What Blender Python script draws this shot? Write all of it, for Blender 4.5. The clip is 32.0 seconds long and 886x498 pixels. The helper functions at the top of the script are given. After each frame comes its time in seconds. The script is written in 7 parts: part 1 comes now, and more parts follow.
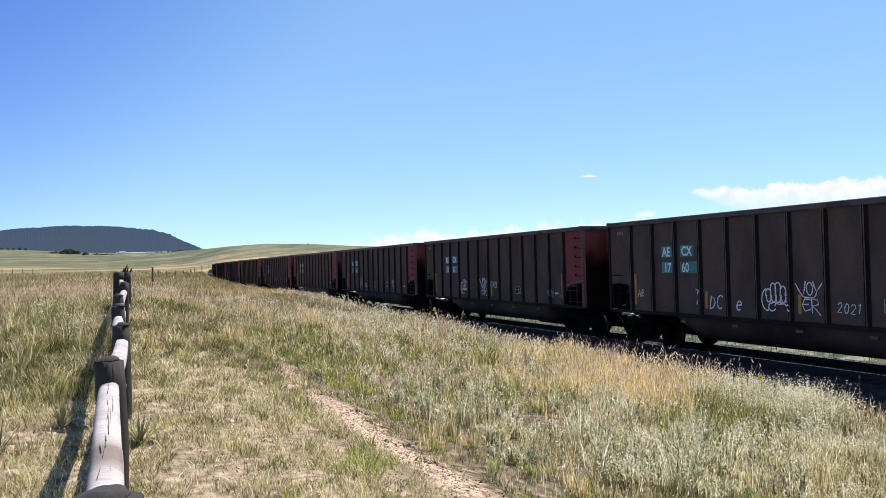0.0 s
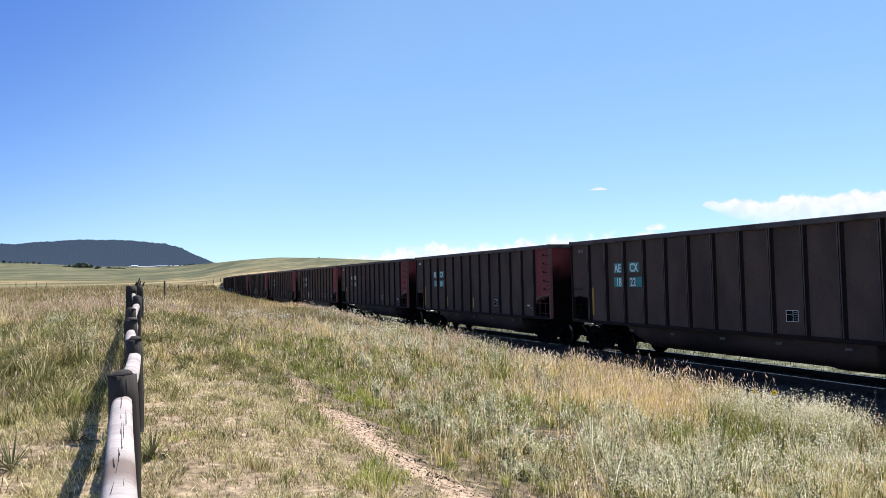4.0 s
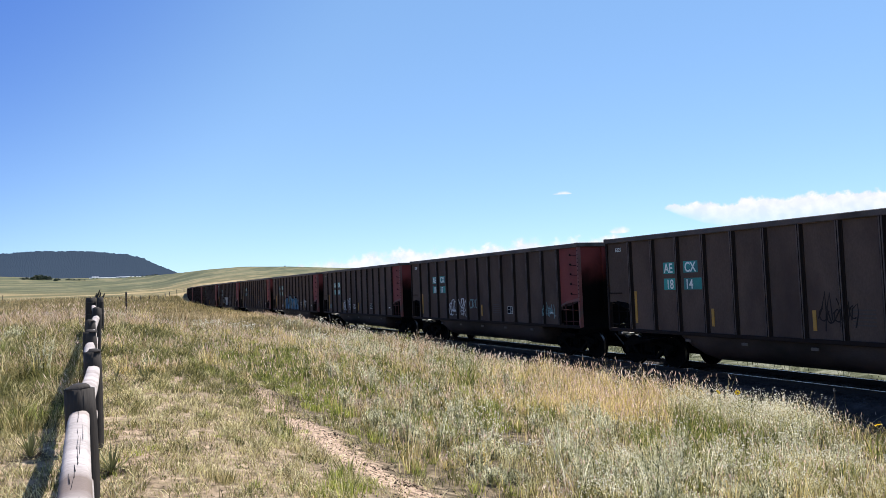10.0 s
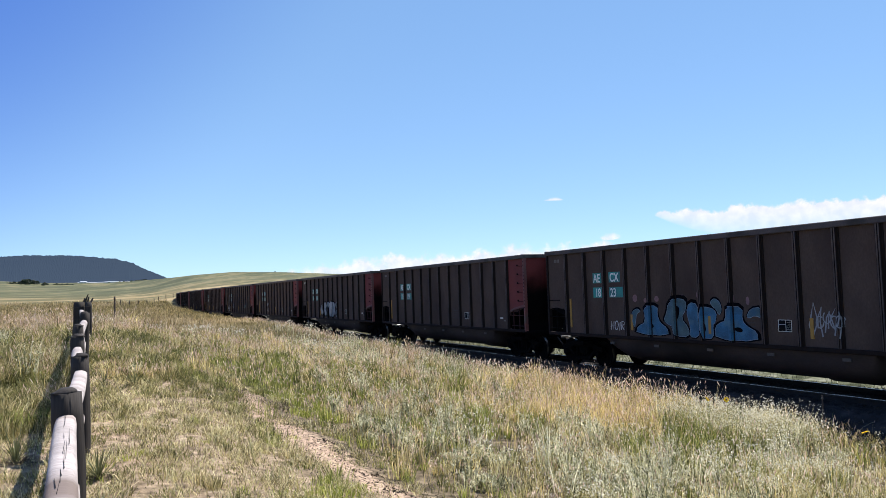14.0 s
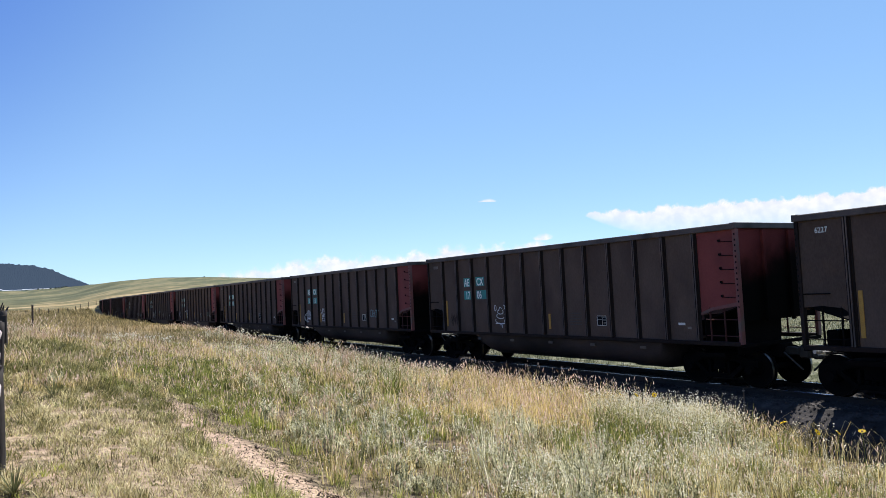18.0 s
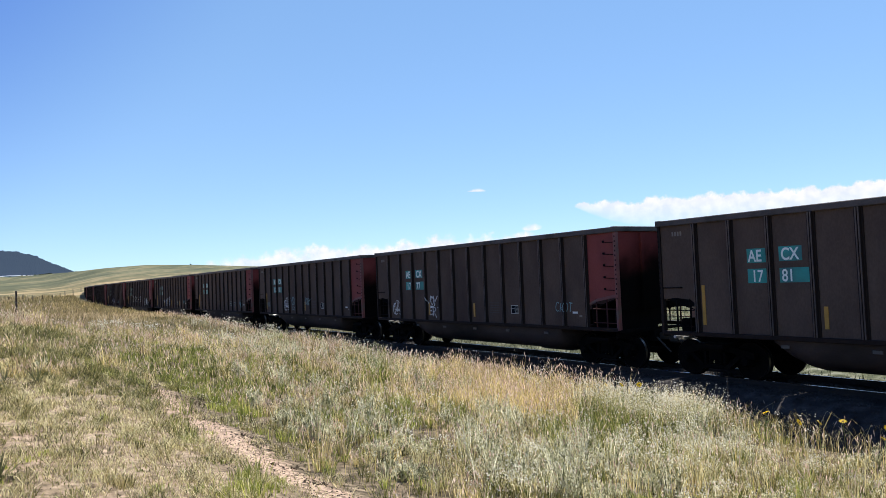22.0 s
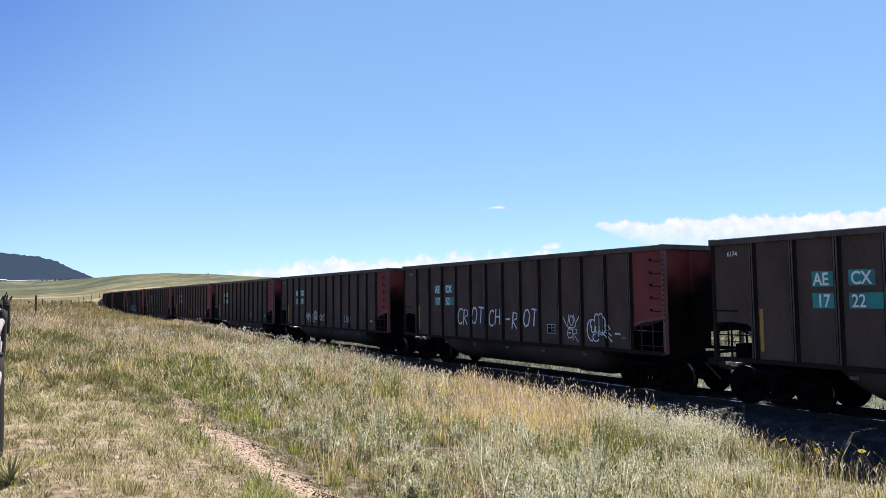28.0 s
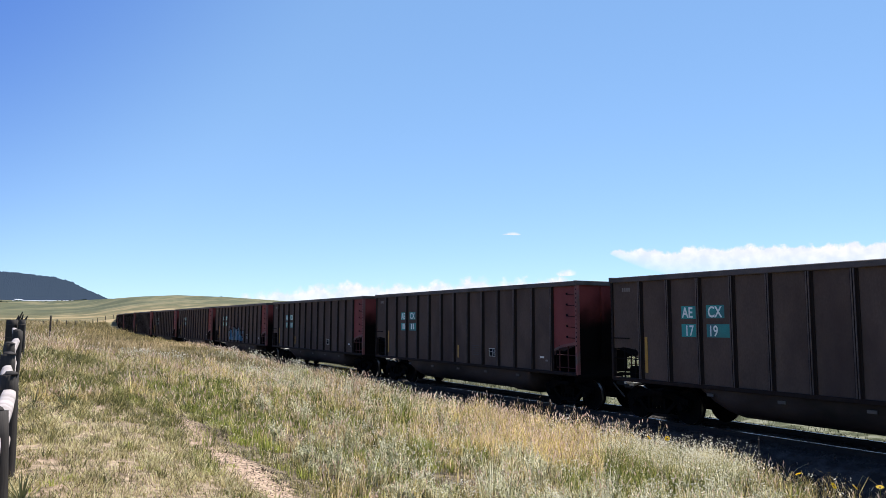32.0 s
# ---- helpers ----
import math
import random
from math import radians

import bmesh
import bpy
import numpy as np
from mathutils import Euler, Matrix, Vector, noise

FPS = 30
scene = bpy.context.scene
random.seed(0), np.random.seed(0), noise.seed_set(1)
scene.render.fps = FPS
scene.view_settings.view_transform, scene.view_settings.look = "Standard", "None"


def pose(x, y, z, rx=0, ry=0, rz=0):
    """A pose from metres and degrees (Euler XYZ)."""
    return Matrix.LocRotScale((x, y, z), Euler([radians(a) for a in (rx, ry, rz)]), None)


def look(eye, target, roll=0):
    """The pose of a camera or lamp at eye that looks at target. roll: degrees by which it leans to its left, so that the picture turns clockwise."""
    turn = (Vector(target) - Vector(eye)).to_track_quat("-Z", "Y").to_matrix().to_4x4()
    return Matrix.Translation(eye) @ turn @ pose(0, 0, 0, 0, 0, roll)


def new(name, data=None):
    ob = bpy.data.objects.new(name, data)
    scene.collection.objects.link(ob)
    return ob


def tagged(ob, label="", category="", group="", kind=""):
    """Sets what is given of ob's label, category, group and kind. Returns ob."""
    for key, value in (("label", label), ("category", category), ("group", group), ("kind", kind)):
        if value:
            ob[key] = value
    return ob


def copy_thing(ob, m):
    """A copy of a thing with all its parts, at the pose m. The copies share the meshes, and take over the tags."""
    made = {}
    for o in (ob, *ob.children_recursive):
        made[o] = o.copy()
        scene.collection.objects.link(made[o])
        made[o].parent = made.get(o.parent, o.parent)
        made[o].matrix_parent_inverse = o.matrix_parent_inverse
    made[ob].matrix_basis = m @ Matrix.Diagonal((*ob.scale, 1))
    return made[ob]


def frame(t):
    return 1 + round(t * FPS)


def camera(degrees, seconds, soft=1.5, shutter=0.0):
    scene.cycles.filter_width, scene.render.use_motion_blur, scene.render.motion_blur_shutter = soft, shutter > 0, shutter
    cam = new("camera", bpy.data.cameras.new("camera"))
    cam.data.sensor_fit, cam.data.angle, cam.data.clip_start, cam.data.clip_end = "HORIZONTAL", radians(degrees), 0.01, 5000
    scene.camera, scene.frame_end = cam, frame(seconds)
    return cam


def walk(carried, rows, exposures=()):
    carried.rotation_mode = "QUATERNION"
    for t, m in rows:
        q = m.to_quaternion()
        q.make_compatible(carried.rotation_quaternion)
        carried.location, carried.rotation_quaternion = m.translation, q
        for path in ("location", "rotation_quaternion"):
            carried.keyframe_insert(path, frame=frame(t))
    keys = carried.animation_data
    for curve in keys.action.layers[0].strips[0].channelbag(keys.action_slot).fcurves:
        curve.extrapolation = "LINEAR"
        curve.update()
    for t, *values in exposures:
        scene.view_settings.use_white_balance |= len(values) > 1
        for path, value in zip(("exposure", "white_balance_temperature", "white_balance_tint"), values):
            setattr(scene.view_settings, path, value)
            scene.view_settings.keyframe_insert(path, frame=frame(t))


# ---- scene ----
cam = camera(62.19, 32.0, soft=0.8)

# The camera's way: seconds, place, yaw to the left, pitch up, roll.
PATH = [
    (0, 0.000, -0.000, 1.600, 0.00, 1.23, -1.39),
    (0.5, -0.002, 0.007, 1.603, 0.22, 1.42, -1.55),
    (1, -0.002, 0.003, 1.603, 0.30, 1.45, -1.52),
    (1.5, -0.002, 0.005, 1.602, 0.28, 1.42, -1.42),
    (2, -0.007, 0.002, 1.598, 0.24, 1.47, -1.25),
    (2.5, -0.005, -0.000, 1.597, 0.33, 1.64, -1.15),
    (3, -0.008, -0.005, 1.602, 0.51, 1.87, -1.21),
    (3.5, -0.011, -0.005, 1.604, 0.72, 2.14, -1.24),
    (5.5, -0.001, 0.002, 1.604, 0.79, 2.58, -1.66),
    (6, -0.004, -0.003, 1.599, 0.52, 2.70, -1.47),
    (6.5, -0.004, -0.008, 1.604, 0.15, 2.88, -1.45),
    (7, -0.003, -0.000, 1.602, -0.25, 3.16, -1.47),
    (7.5, -0.002, 0.003, 1.602, -0.62, 3.33, -1.74),
    (8, -0.001, 0.004, 1.601, -0.91, 3.37, -1.97),
    (8.5, -0.001, 0.003, 1.600, -1.21, 3.25, -2.19),
    (9, 0.006, 0.012, 1.598, -1.53, 3.07, -2.29),
    (9.5, 0.004, 0.012, 1.596, -1.77, 2.87, -2.22),
    (10, 0.007, 0.016, 1.598, -1.80, 2.77, -2.21),
    (10.5, 0.008, 0.022, 1.595, -1.65, 2.78, -2.16),
    (11, 0.004, 0.010, 1.595, -1.50, 2.85, -2.10),
    (11.5, 0.006, 0.008, 1.593, -1.52, 2.92, -1.95),
    (12, 0.004, 0.010, 1.592, -1.74, 2.96, -1.77),
    (12.5, 0.006, 0.010, 1.592, -2.03, 3.00, -1.68),
    (13, 0.005, 0.011, 1.591, -2.24, 3.08, -1.65),
    (13.5, 0.009, 0.013, 1.590, -2.35, 3.17, -1.74),
    (14, 0.009, 0.013, 1.590, -2.54, 3.24, -1.94),
    (14.5, 0.007, 0.014, 1.590, -2.85, 3.28, -2.04),
    (16.5, 0.021, 0.030, 1.580, -5.83, 3.09, -2.59),
    (17, 0.017, 0.019, 1.585, -6.59, 3.09, -2.65),
    (17.5, 0.018, 0.018, 1.585, -7.21, 3.13, -2.70),
    (18, 0.022, 0.022, 1.584, -7.68, 3.21, -2.80),
    (18.5, 0.022, 0.017, 1.582, -8.14, 3.30, -2.94),
    (19, 0.020, 0.015, 1.579, -8.54, 3.37, -3.07),
    (19.5, 0.022, 0.027, 1.573, -8.89, 3.46, -3.10),
    (20, 0.022, 0.018, 1.575, -9.18, 3.44, -3.00),
    (20.5, 0.028, 0.024, 1.573, -9.35, 3.31, -2.81),
    (21, 0.025, 0.021, 1.575, -9.32, 2.96, -2.64),
    (21.5, 0.025, 0.023, 1.570, -9.02, 2.66, -2.47),
    (22, 0.021, 0.015, 1.571, -8.60, 2.37, -2.35),
    (22.5, 0.023, 0.028, 1.566, -8.24, 2.16, -2.28),
    (23, 0.026, 0.030, 1.563, -8.00, 2.02, -2.17),
    (23.5, 0.029, 0.031, 1.560, -7.82, 1.87, -1.99),
    (24, 0.029, 0.034, 1.559, -7.62, 1.77, -1.79),
    (24.5, 0.022, 0.026, 1.561, -7.38, 1.73, -1.57),
    (26.5, 0.018, 0.023, 1.563, -6.97, 2.29, -0.49),
    (27, 0.021, 0.030, 1.565, -7.08, 2.60, -0.34),
    (27.5, 0.019, 0.023, 1.566, -7.24, 3.02, -0.46),
    (28, 0.024, 0.022, 1.566, -7.35, 3.65, -0.76),
    (28.5, 0.021, 0.013, 1.575, -7.48, 4.45, -1.14),
    (29, 0.025, 0.010, 1.572, -7.37, 5.07, -1.32),
    (29.5, 0.026, 0.011, 1.572, -7.19, 5.44, -1.27),
    (30, 0.022, 0.008, 1.573, -6.97, 5.63, -0.94),
    (30.5, 0.015, 0.000, 1.575, -6.84, 5.72, -0.51),
    (31, 0.021, 0.012, 1.582, -6.76, 5.69, -0.37),
    (31.5, 0.017, 0.001, 1.573, -6.60, 5.81, 0.02),
    (32, 0.017, 0.005, 1.568, -6.37, 5.67, 0.08),
]


def held(row):
    t, x, y, z, yaw, pitch, roll = row
    a, p = radians(yaw), radians(pitch)
    ahead = Vector((-math.sin(a) * math.cos(p), math.cos(a) * math.cos(p), math.sin(p)))
    return t, look((x, y, z), Vector((x, y, z)) + ahead, roll)


# the clip's camera darkens its picture slightly as it turns
EXPOSURES = [(0, 0.90), (6, 0.90), (8, 0.82), (10, 0.85), (11, 0.88), (13, 0.82), (21, 0.82), (24, 0.87), (28, 0.83), (32, 0.83)]
walk(cam, [held(row) for row in PATH], EXPOSURES)

# ---- plan ----
# The railway runs at 24.0 degrees to the left of the first view. s: metres along it, d: metres towards it.
PSI = radians(24.0)
AL = Vector((-math.sin(PSI), math.cos(PSI), 0))
AC = Vector((math.cos(PSI), math.sin(PSI), 0))
RAIL_Z = -1.19            # top of the rails; the camera stands at 1.6
TRACK_D = 16.87           # centre line of the track
CAR_PITCH, CAR_HALF = 16.18, 7.3
CAR_TOP, CAR_SILL = 4.05, 1.17
SPIRAL_S, SPIRAL_K, SPIRAL_END = 80.0, 6e-6, 165.0

# Metres that the train has rolled, every half second.
ROLLED = [-0.01, 5.8, 11.07, 16.9, 22.95, 28.6, 34.47, 39.7, 45.54, 51.26, 56.98, 62.93, 68.23, 74.03, 80.08, 85.89, 91.55, 96.8, 102.6, 108.71, 114.38, 119.79, 125.31, 131.52, 137.21, 143.01, 148.26, 153.99, 160.07, 165.66, 171.21, 176.86, 182.5, 188.32, 193.86, 199.56, 204.83, 210.38, 216.35, 221.98, 227.16, 232.66, 238.72, 244.23, 249.87, 255.04, 260.54, 266.45, 271.93, 277.41, 282.81, 288.34, 293.86, 299.42, 304.89, 310.11, 315.71, 321.4, 327.09, 332.33, 338.06, 343.8, 349.42, 354.89, 360.2]


def rolled(t):
    return float(np.interp(t, np.arange(len(ROLLED)) * 0.5, ROLLED))


def track_offset(s):
    """Sideways shift of the curving track against its straight line, and its slope."""
    e = np.clip(np.asarray(s, float), SPIRAL_S, SPIRAL_END) - SPIRAL_S
    off, slope = SPIRAL_K * e ** 3, 3 * SPIRAL_K * e ** 2
    over = np.maximum(np.asarray(s, float) - SPIRAL_END, 0)
    bend = 6 * SPIRAL_K * (SPIRAL_END - SPIRAL_S)
    return off + slope * over + bend * over ** 2 / 2, slope + bend * over


# Points every metre of running length along the centre line.
_s = np.arange(-120.0, 330.0, 0.25)
_o, _sl = track_offset(_s)
_run = np.concatenate([[0], np.cumsum(np.hypot(0.25, np.diff(_o)))]) - 120.0


def track_point(run):
    """Place at rail level and heading (yaw of the away direction) at a running length."""
    s = float(np.interp(run, _run, _s))
    o, sl = track_offset(s)
    p = AL * s + AC * (TRACK_D + float(o))
    return Vector((p.x, p.y, RAIL_Z)), math.degrees(PSI) - math.degrees(math.atan(float(sl)))


# ---- ground heights ----
def smooth(a, b, x):
    t = np.clip((x - a) / (b - a), 0, 1)
    return t * t * (3 - 2 * t)


def waves(x, y, size, seed):
    """Cheap smooth noise, about -1 to 1."""
    r = np.random.RandomState(seed)
    v = 0
    for k in range(5):
        a, ph, f = r.uniform(0, 6.28), r.uniform(0, 6.28), r.uniform(0.6, 1.7) * 6.28 / size
        v = v + np.sin((x * math.cos(a) + y * math.sin(a)) * f + ph)
    return v / 2.6


def ground_z(x, y):
    x, y = np.asarray(x, float), np.asarray(y, float)
    s = x * AL.x + y * AL.y
    d = x * AC.x + y * AC.y
    r = np.hypot(x, y)
    q = d - track_offset(s)[0] * (s < 200)
    along = np.interp(s, [-30, 0, 25, 60, 110, 160], [-0.4, 0.0, 0.5, 0.68, 0.95, 1.1])
    fall = np.interp(s, [-60, 20, 31, 50, 100, 150], [-1.85, -1.85, -1.7, -1.0, -0.8, -0.8])
    near = along + fall * (0.25 * smooth(0.3, 4, q) + 0.75 * smooth(1.0, 13.0, q))
    near = np.where(q > 12.4, np.maximum(near - 1.2 * smooth(12.4, 14.6, q) * np.interp(s, [30, 60], [0.5, 1.0]), RAIL_Z - 0.95), near)
    beyond = RAIL_Z - 0.75 + 0.75 * smooth(20, 27, q) + 2.0 * smooth(30, 110, q)
    near = np.where(q > 19.5, beyond, near)
    near = near + 0.03 * waves(x, y, 2.3, 3) + 0.05 * waves(x, y, 7.0, 4) * smooth(1.5, 5, r)
    # far land: rising prairie, a grassy ridge, then down behind it
    az = np.degrees(np.arctan2(-x, y))
    crest = np.interp(az, [-180, -60, -40, -5, 6, 10, 13.5, 16, 18.7, 22, 26, 30, 36, 60, 180],
                      [0.3, 0.5, 0.8, 1.15, 1.60, 1.86, 1.95, 1.80, 1.55, 1.38, 1.45, 1.72, 1.95, 1.6, 0.3])
    top = np.interp(az, [-60, 17, 20, 60], [900, 1000, 1500, 1500])
    part_way = np.clip((r - 110) / (top - 110), 0, 1)
    el = -0.33 + (crest + 0.33) * part_way ** 0.55
    el = el + 0.055 * waves(x, y, 260, 9) * smooth(0, 0.15, part_way) * (1 - smooth(0.85, 1, part_way))
    far = 1.6 + r * np.tan(np.radians(el))
    far = np.where(r > top, far - (r - top) * 0.045, far)
    far = np.maximum(far, -60)
    return near + (far - near) * smooth(105, 175, r)


# ---- sky and sun ----
TO_SUN = (AC * 0.53 + AL * 0.32 + Vector((0, 0, 1))).normalized()
world = bpy.data.worlds.new("sky")
scene.world = world
world.use_nodes = True
wn, wl = world.node_tree.nodes, world.node_tree.links
wn.clear()
sky = wn.new("ShaderNodeTexSky")
sky.sky_type = "NISHITA"
sky.sun_disc = False
sky.sun_elevation = math.asin(TO_SUN.z)
sky.sun_rotation = math.atan2(TO_SUN.x, TO_SUN.y)
sky.altitude = 1200
sky.air_density, sky.dust_density, sky.ozone_density = 0.75, 0.0, 2.0
back = wn.new("ShaderNodeBackground")
back.inputs["Strength"].default_value = 1.0
outw = wn.new("ShaderNodeOutputWorld")
deep = wn.new("ShaderNodeHueSaturation")
deep.inputs["Hue"].default_value = 0.512
deep.inputs["Saturation"].default_value, deep.inputs["Value"].default_value = 1.20, 1.38
wl.new(sky.outputs[0], deep.inputs["Color"])
soft_sky = wn.new("ShaderNodeGamma")
soft_sky.inputs["Gamma"].default_value = 0.46
wl.new(deep.outputs[0], soft_sky.inputs["Color"])
white = wn.new("ShaderNodeMix")
white.data_type, white.blend_type = "RGBA", "MULTIPLY"
white.inputs[0].default_value = 1.0
white.inputs[7].default_value = (0.141, 0.183, 0.215, 1)
wl.new(soft_sky.outputs[0], white.inputs[6])
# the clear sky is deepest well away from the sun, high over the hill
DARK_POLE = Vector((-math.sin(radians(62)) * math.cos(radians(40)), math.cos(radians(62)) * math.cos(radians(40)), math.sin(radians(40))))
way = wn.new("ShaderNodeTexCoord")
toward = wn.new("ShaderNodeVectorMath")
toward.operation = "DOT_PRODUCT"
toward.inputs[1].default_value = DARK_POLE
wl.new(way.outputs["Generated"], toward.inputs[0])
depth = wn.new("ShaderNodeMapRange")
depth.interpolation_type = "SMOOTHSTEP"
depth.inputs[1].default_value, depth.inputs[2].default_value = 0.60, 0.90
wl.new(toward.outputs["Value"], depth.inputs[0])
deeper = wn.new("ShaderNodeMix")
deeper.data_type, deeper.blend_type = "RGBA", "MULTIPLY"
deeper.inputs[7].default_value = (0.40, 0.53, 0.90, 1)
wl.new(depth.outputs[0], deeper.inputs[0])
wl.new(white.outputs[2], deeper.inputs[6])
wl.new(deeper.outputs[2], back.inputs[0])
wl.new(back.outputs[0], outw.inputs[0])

sun = new("sun", bpy.data.lights.new("sun", "SUN"))
sun.data.energy, sun.data.angle, sun.data.color = 5.0, radians(0.53), (1.0, 0.95, 0.88)
sun.matrix_world = look(TO_SUN * 50, (0, 0, 0))


# ---- materials ----
def mat(name, color, rough=0.7, metal=0.0, vary=0.25, size=0.4, fine=0.02, bump=0.15, dirt=None, dirt_at=(0.5, 0.7), stretch=(1, 1, 1), spec=0.5, shift=0.0, through_light=0.0):
    """A node material: colour varied at two scales, dirt in patches, relief, and a shift from piece to piece."""
    m = bpy.data.materials.new(name)
    m.use_nodes = True
    n, l = m.node_tree.nodes, m.node_tree.links
    b = n["Principled BSDF"]
    b.inputs["Roughness"].default_value, b.inputs["Metallic"].default_value = rough, metal
    b.inputs["Specular IOR Level"].default_value = spec
    tc = n.new("ShaderNodeTexCoord")
    mp = n.new("ShaderNodeMapping")
    mp.inputs["Scale"].default_value = stretch
    l.new(tc.outputs["Object"], mp.inputs[0])
    big, small = n.new("ShaderNodeTexNoise"), n.new("ShaderNodeTexNoise")
    big.inputs["Scale"].default_value, big.inputs["Detail"].default_value = 1 / size, 5
    small.inputs["Scale"].default_value, small.inputs["Detail"].default_value = 1 / fine, 3
    l.new(mp.outputs[0], big.inputs[0]), l.new(mp.outputs[0], small.inputs[0])
    mix = n.new("ShaderNodeMix"); mix.data_type = "FLOAT"
    mix.inputs[0].default_value = 0.4
    l.new(big.outputs[0], mix.inputs[2]), l.new(small.outputs[0], mix.inputs[3])
    val = mix.outputs[0]
    if shift:
        info = n.new("ShaderNodeObjectInfo")
        ad = n.new("ShaderNodeMath"); ad.operation = "MULTIPLY_ADD"
        ad.inputs[1].default_value = shift
        l.new(info.outputs["Random"], ad.inputs[0]), l.new(val, ad.inputs[2])
        val = ad.outputs[0]
    ramp = n.new("ShaderNodeValToRGB")
    lo, hi = ramp.color_ramp.elements
    lo.position, hi.position = 0.3, 0.72
    lo.color = (*[c * (1 - vary) for c in color], 1)
    hi.color = (*[min(1, c * (1 + vary)) for c in color], 1)
    l.new(val, ramp.inputs[0])
    col = ramp.outputs[0]
    if dirt:
        dn = n.new("ShaderNodeTexNoise")
        dn.inputs["Scale"].default_value, dn.inputs["Detail"].default_value = 0.6 / size, 6
        l.new(mp.outputs[0], dn.inputs[0])
        dr = n.new("ShaderNodeMapRange")
        dr.inputs[1].default_value, dr.inputs[2].default_value = dirt_at
        l.new(dn.outputs[0], dr.inputs[0])
        dm = n.new("ShaderNodeMix"); dm.data_type = "RGBA"
        l.new(dr.outputs[0], dm.inputs[0]), l.new(col, dm.inputs[6])
        dm.inputs[7].default_value = (*dirt, 1)
        col = dm.outputs[2]
    l.new(col, b.inputs["Base Color"])
    if bump:
        bp = n.new("ShaderNodeBump")
        bp.inputs["Strength"].default_value, bp.inputs["Distance"].default_value = bump, fine
        l.new(mix.outputs[0], bp.inputs["Height"])
        l.new(bp.outputs[0], b.inputs["Normal"])
    return m


M_BODY = mat("brown_car_paint", (0.083, 0.0575, 0.0475), 0.65, vary=0.3, size=0.9, fine=0.03, bump=0.1, dirt=(0.048, 0.032, 0.029), dirt_at=(0.5, 0.75), stretch=(1, 1, 0.45), spec=0.05, shift=0.15)
# brown darker than the side sheets, with the rib flanks' shade in the colour
M_RIB = mat("brown_paint_with_shade", (0.020, 0.0140, 0.0132), 0.6, spec=0.05, vary=0.3, size=0.5, fine=0.03, bump=0.1, dirt=(0.035, 0.03, 0.028), dirt_at=(0.58, 0.8), stretch=(1, 1, 0.3))
# paler colour: wear plus the thin highlights painted along the rib edges
M_CREST = mat("worn_rib_crest_highlight", (0.105, 0.080, 0.072), 0.6, spec=0.1, vary=0.5, size=0.35, fine=0.03, bump=0.1, dirt=(0.02, 0.016, 0.016), dirt_at=(0.45, 0.65), stretch=(1, 1, 0.3))
M_CHORD = mat("weathered_chord", (0.080, 0.064, 0.060), 0.6, spec=0.25, vary=0.3, size=0.5, fine=0.03, bump=0.15, dirt=(0.03, 0.025, 0.02))
M_RED = mat("red_end_paint", (0.175, 0.042, 0.039), 0.65, spec=0.15, vary=0.2, size=0.7, fine=0.03, bump=0.1, dirt=(0.09, 0.026, 0.026), dirt_at=(0.5, 0.8), shift=0.1)
M_UNDER = mat("black_underframe", (0.006, 0.0052, 0.0058), 0.85, spec=0.03, vary=0.3, size=0.4, fine=0.02, dirt=(0.012, 0.010, 0.010), dirt_at=(0.6, 0.85))
M_TUB = mat("tub_paint", (0.052, 0.038, 0.036), 0.6, spec=0.15, vary=0.3, size=0.8, fine=0.03, dirt=(0.016, 0.013, 0.012), stretch=(0.5, 1, 1))
M_TRUCK = mat("truck_steel", (0.0035, 0.0032, 0.0034), 0.9, 0.0, vary=0.35, size=0.25, fine=0.02, dirt=(0.008, 0.007, 0.007), dirt_at=(0.55, 0.8), spec=0.06)
M_COUPLER = mat("coupler_steel", (0.035, 0.032, 0.031), 0.55, 0.3, vary=0.35, size=0.15, fine=0.02, dirt=(0.015, 0.012, 0.011))
# very pale steel, chosen to give a glint between the cars
M_LEVER = mat("glint_steel", (0.55, 0.53, 0.50), 0.35, 0.6, vary=0.3, size=0.1, fine=0.02)
M_WHEEL = mat("wheel_steel", (0.004, 0.0036, 0.0038), 0.9, 0.0, spec=0.06, vary=0.3, size=0.2, fine=0.02)
M_TREAD = mat("polished_tread", (0.16, 0.155, 0.15), 0.35, 1.0, vary=0.1, size=0.2, bump=0)
M_LADDER = mat("dull_red_ladder", (0.055, 0.022, 0.021), 0.7, vary=0.3, size=0.3, fine=0.02, spec=0.1)
M_POST = mat("worn_corner_post", (0.15, 0.045, 0.042), 0.6, vary=0.3, size=0.3, fine=0.02, dirt=(0.10, 0.065, 0.055))
M_TEAL = mat("teal_plate", (0.012, 0.21, 0.19), 0.5, vary=0.25, size=0.4, fine=0.03, bump=0.05, dirt=(0.02, 0.12, 0.13), shift=0.2)
M_LETTER = mat("white_lettering", (0.66, 0.72, 0.70), 0.6, vary=0.12, size=0.3, bump=0.03)
M_DULL = mat("faded_stencil", (0.17, 0.15, 0.135), 0.7, vary=0.2, size=0.3, bump=0.03)
M_REFLECT = mat("faded_reflector", (0.08, 0.07, 0.064), 0.6, vary=0.3, size=0.2, bump=0.03)
M_YELLOW = mat("yellow_stripe", (0.38, 0.20, 0.03), 0.5, vary=0.25, size=0.2, bump=0.05, dirt=(0.22, 0.14, 0.04))
M_WHITE = mat("white_mark", (0.6, 0.6, 0.58), 0.5, vary=0.1, size=0.2, bump=0.03)
M_BLACK = mat("black_mark", (0.008, 0.008, 0.009), 0.8, spec=0.05, vary=0.2, size=0.2, bump=0.03)
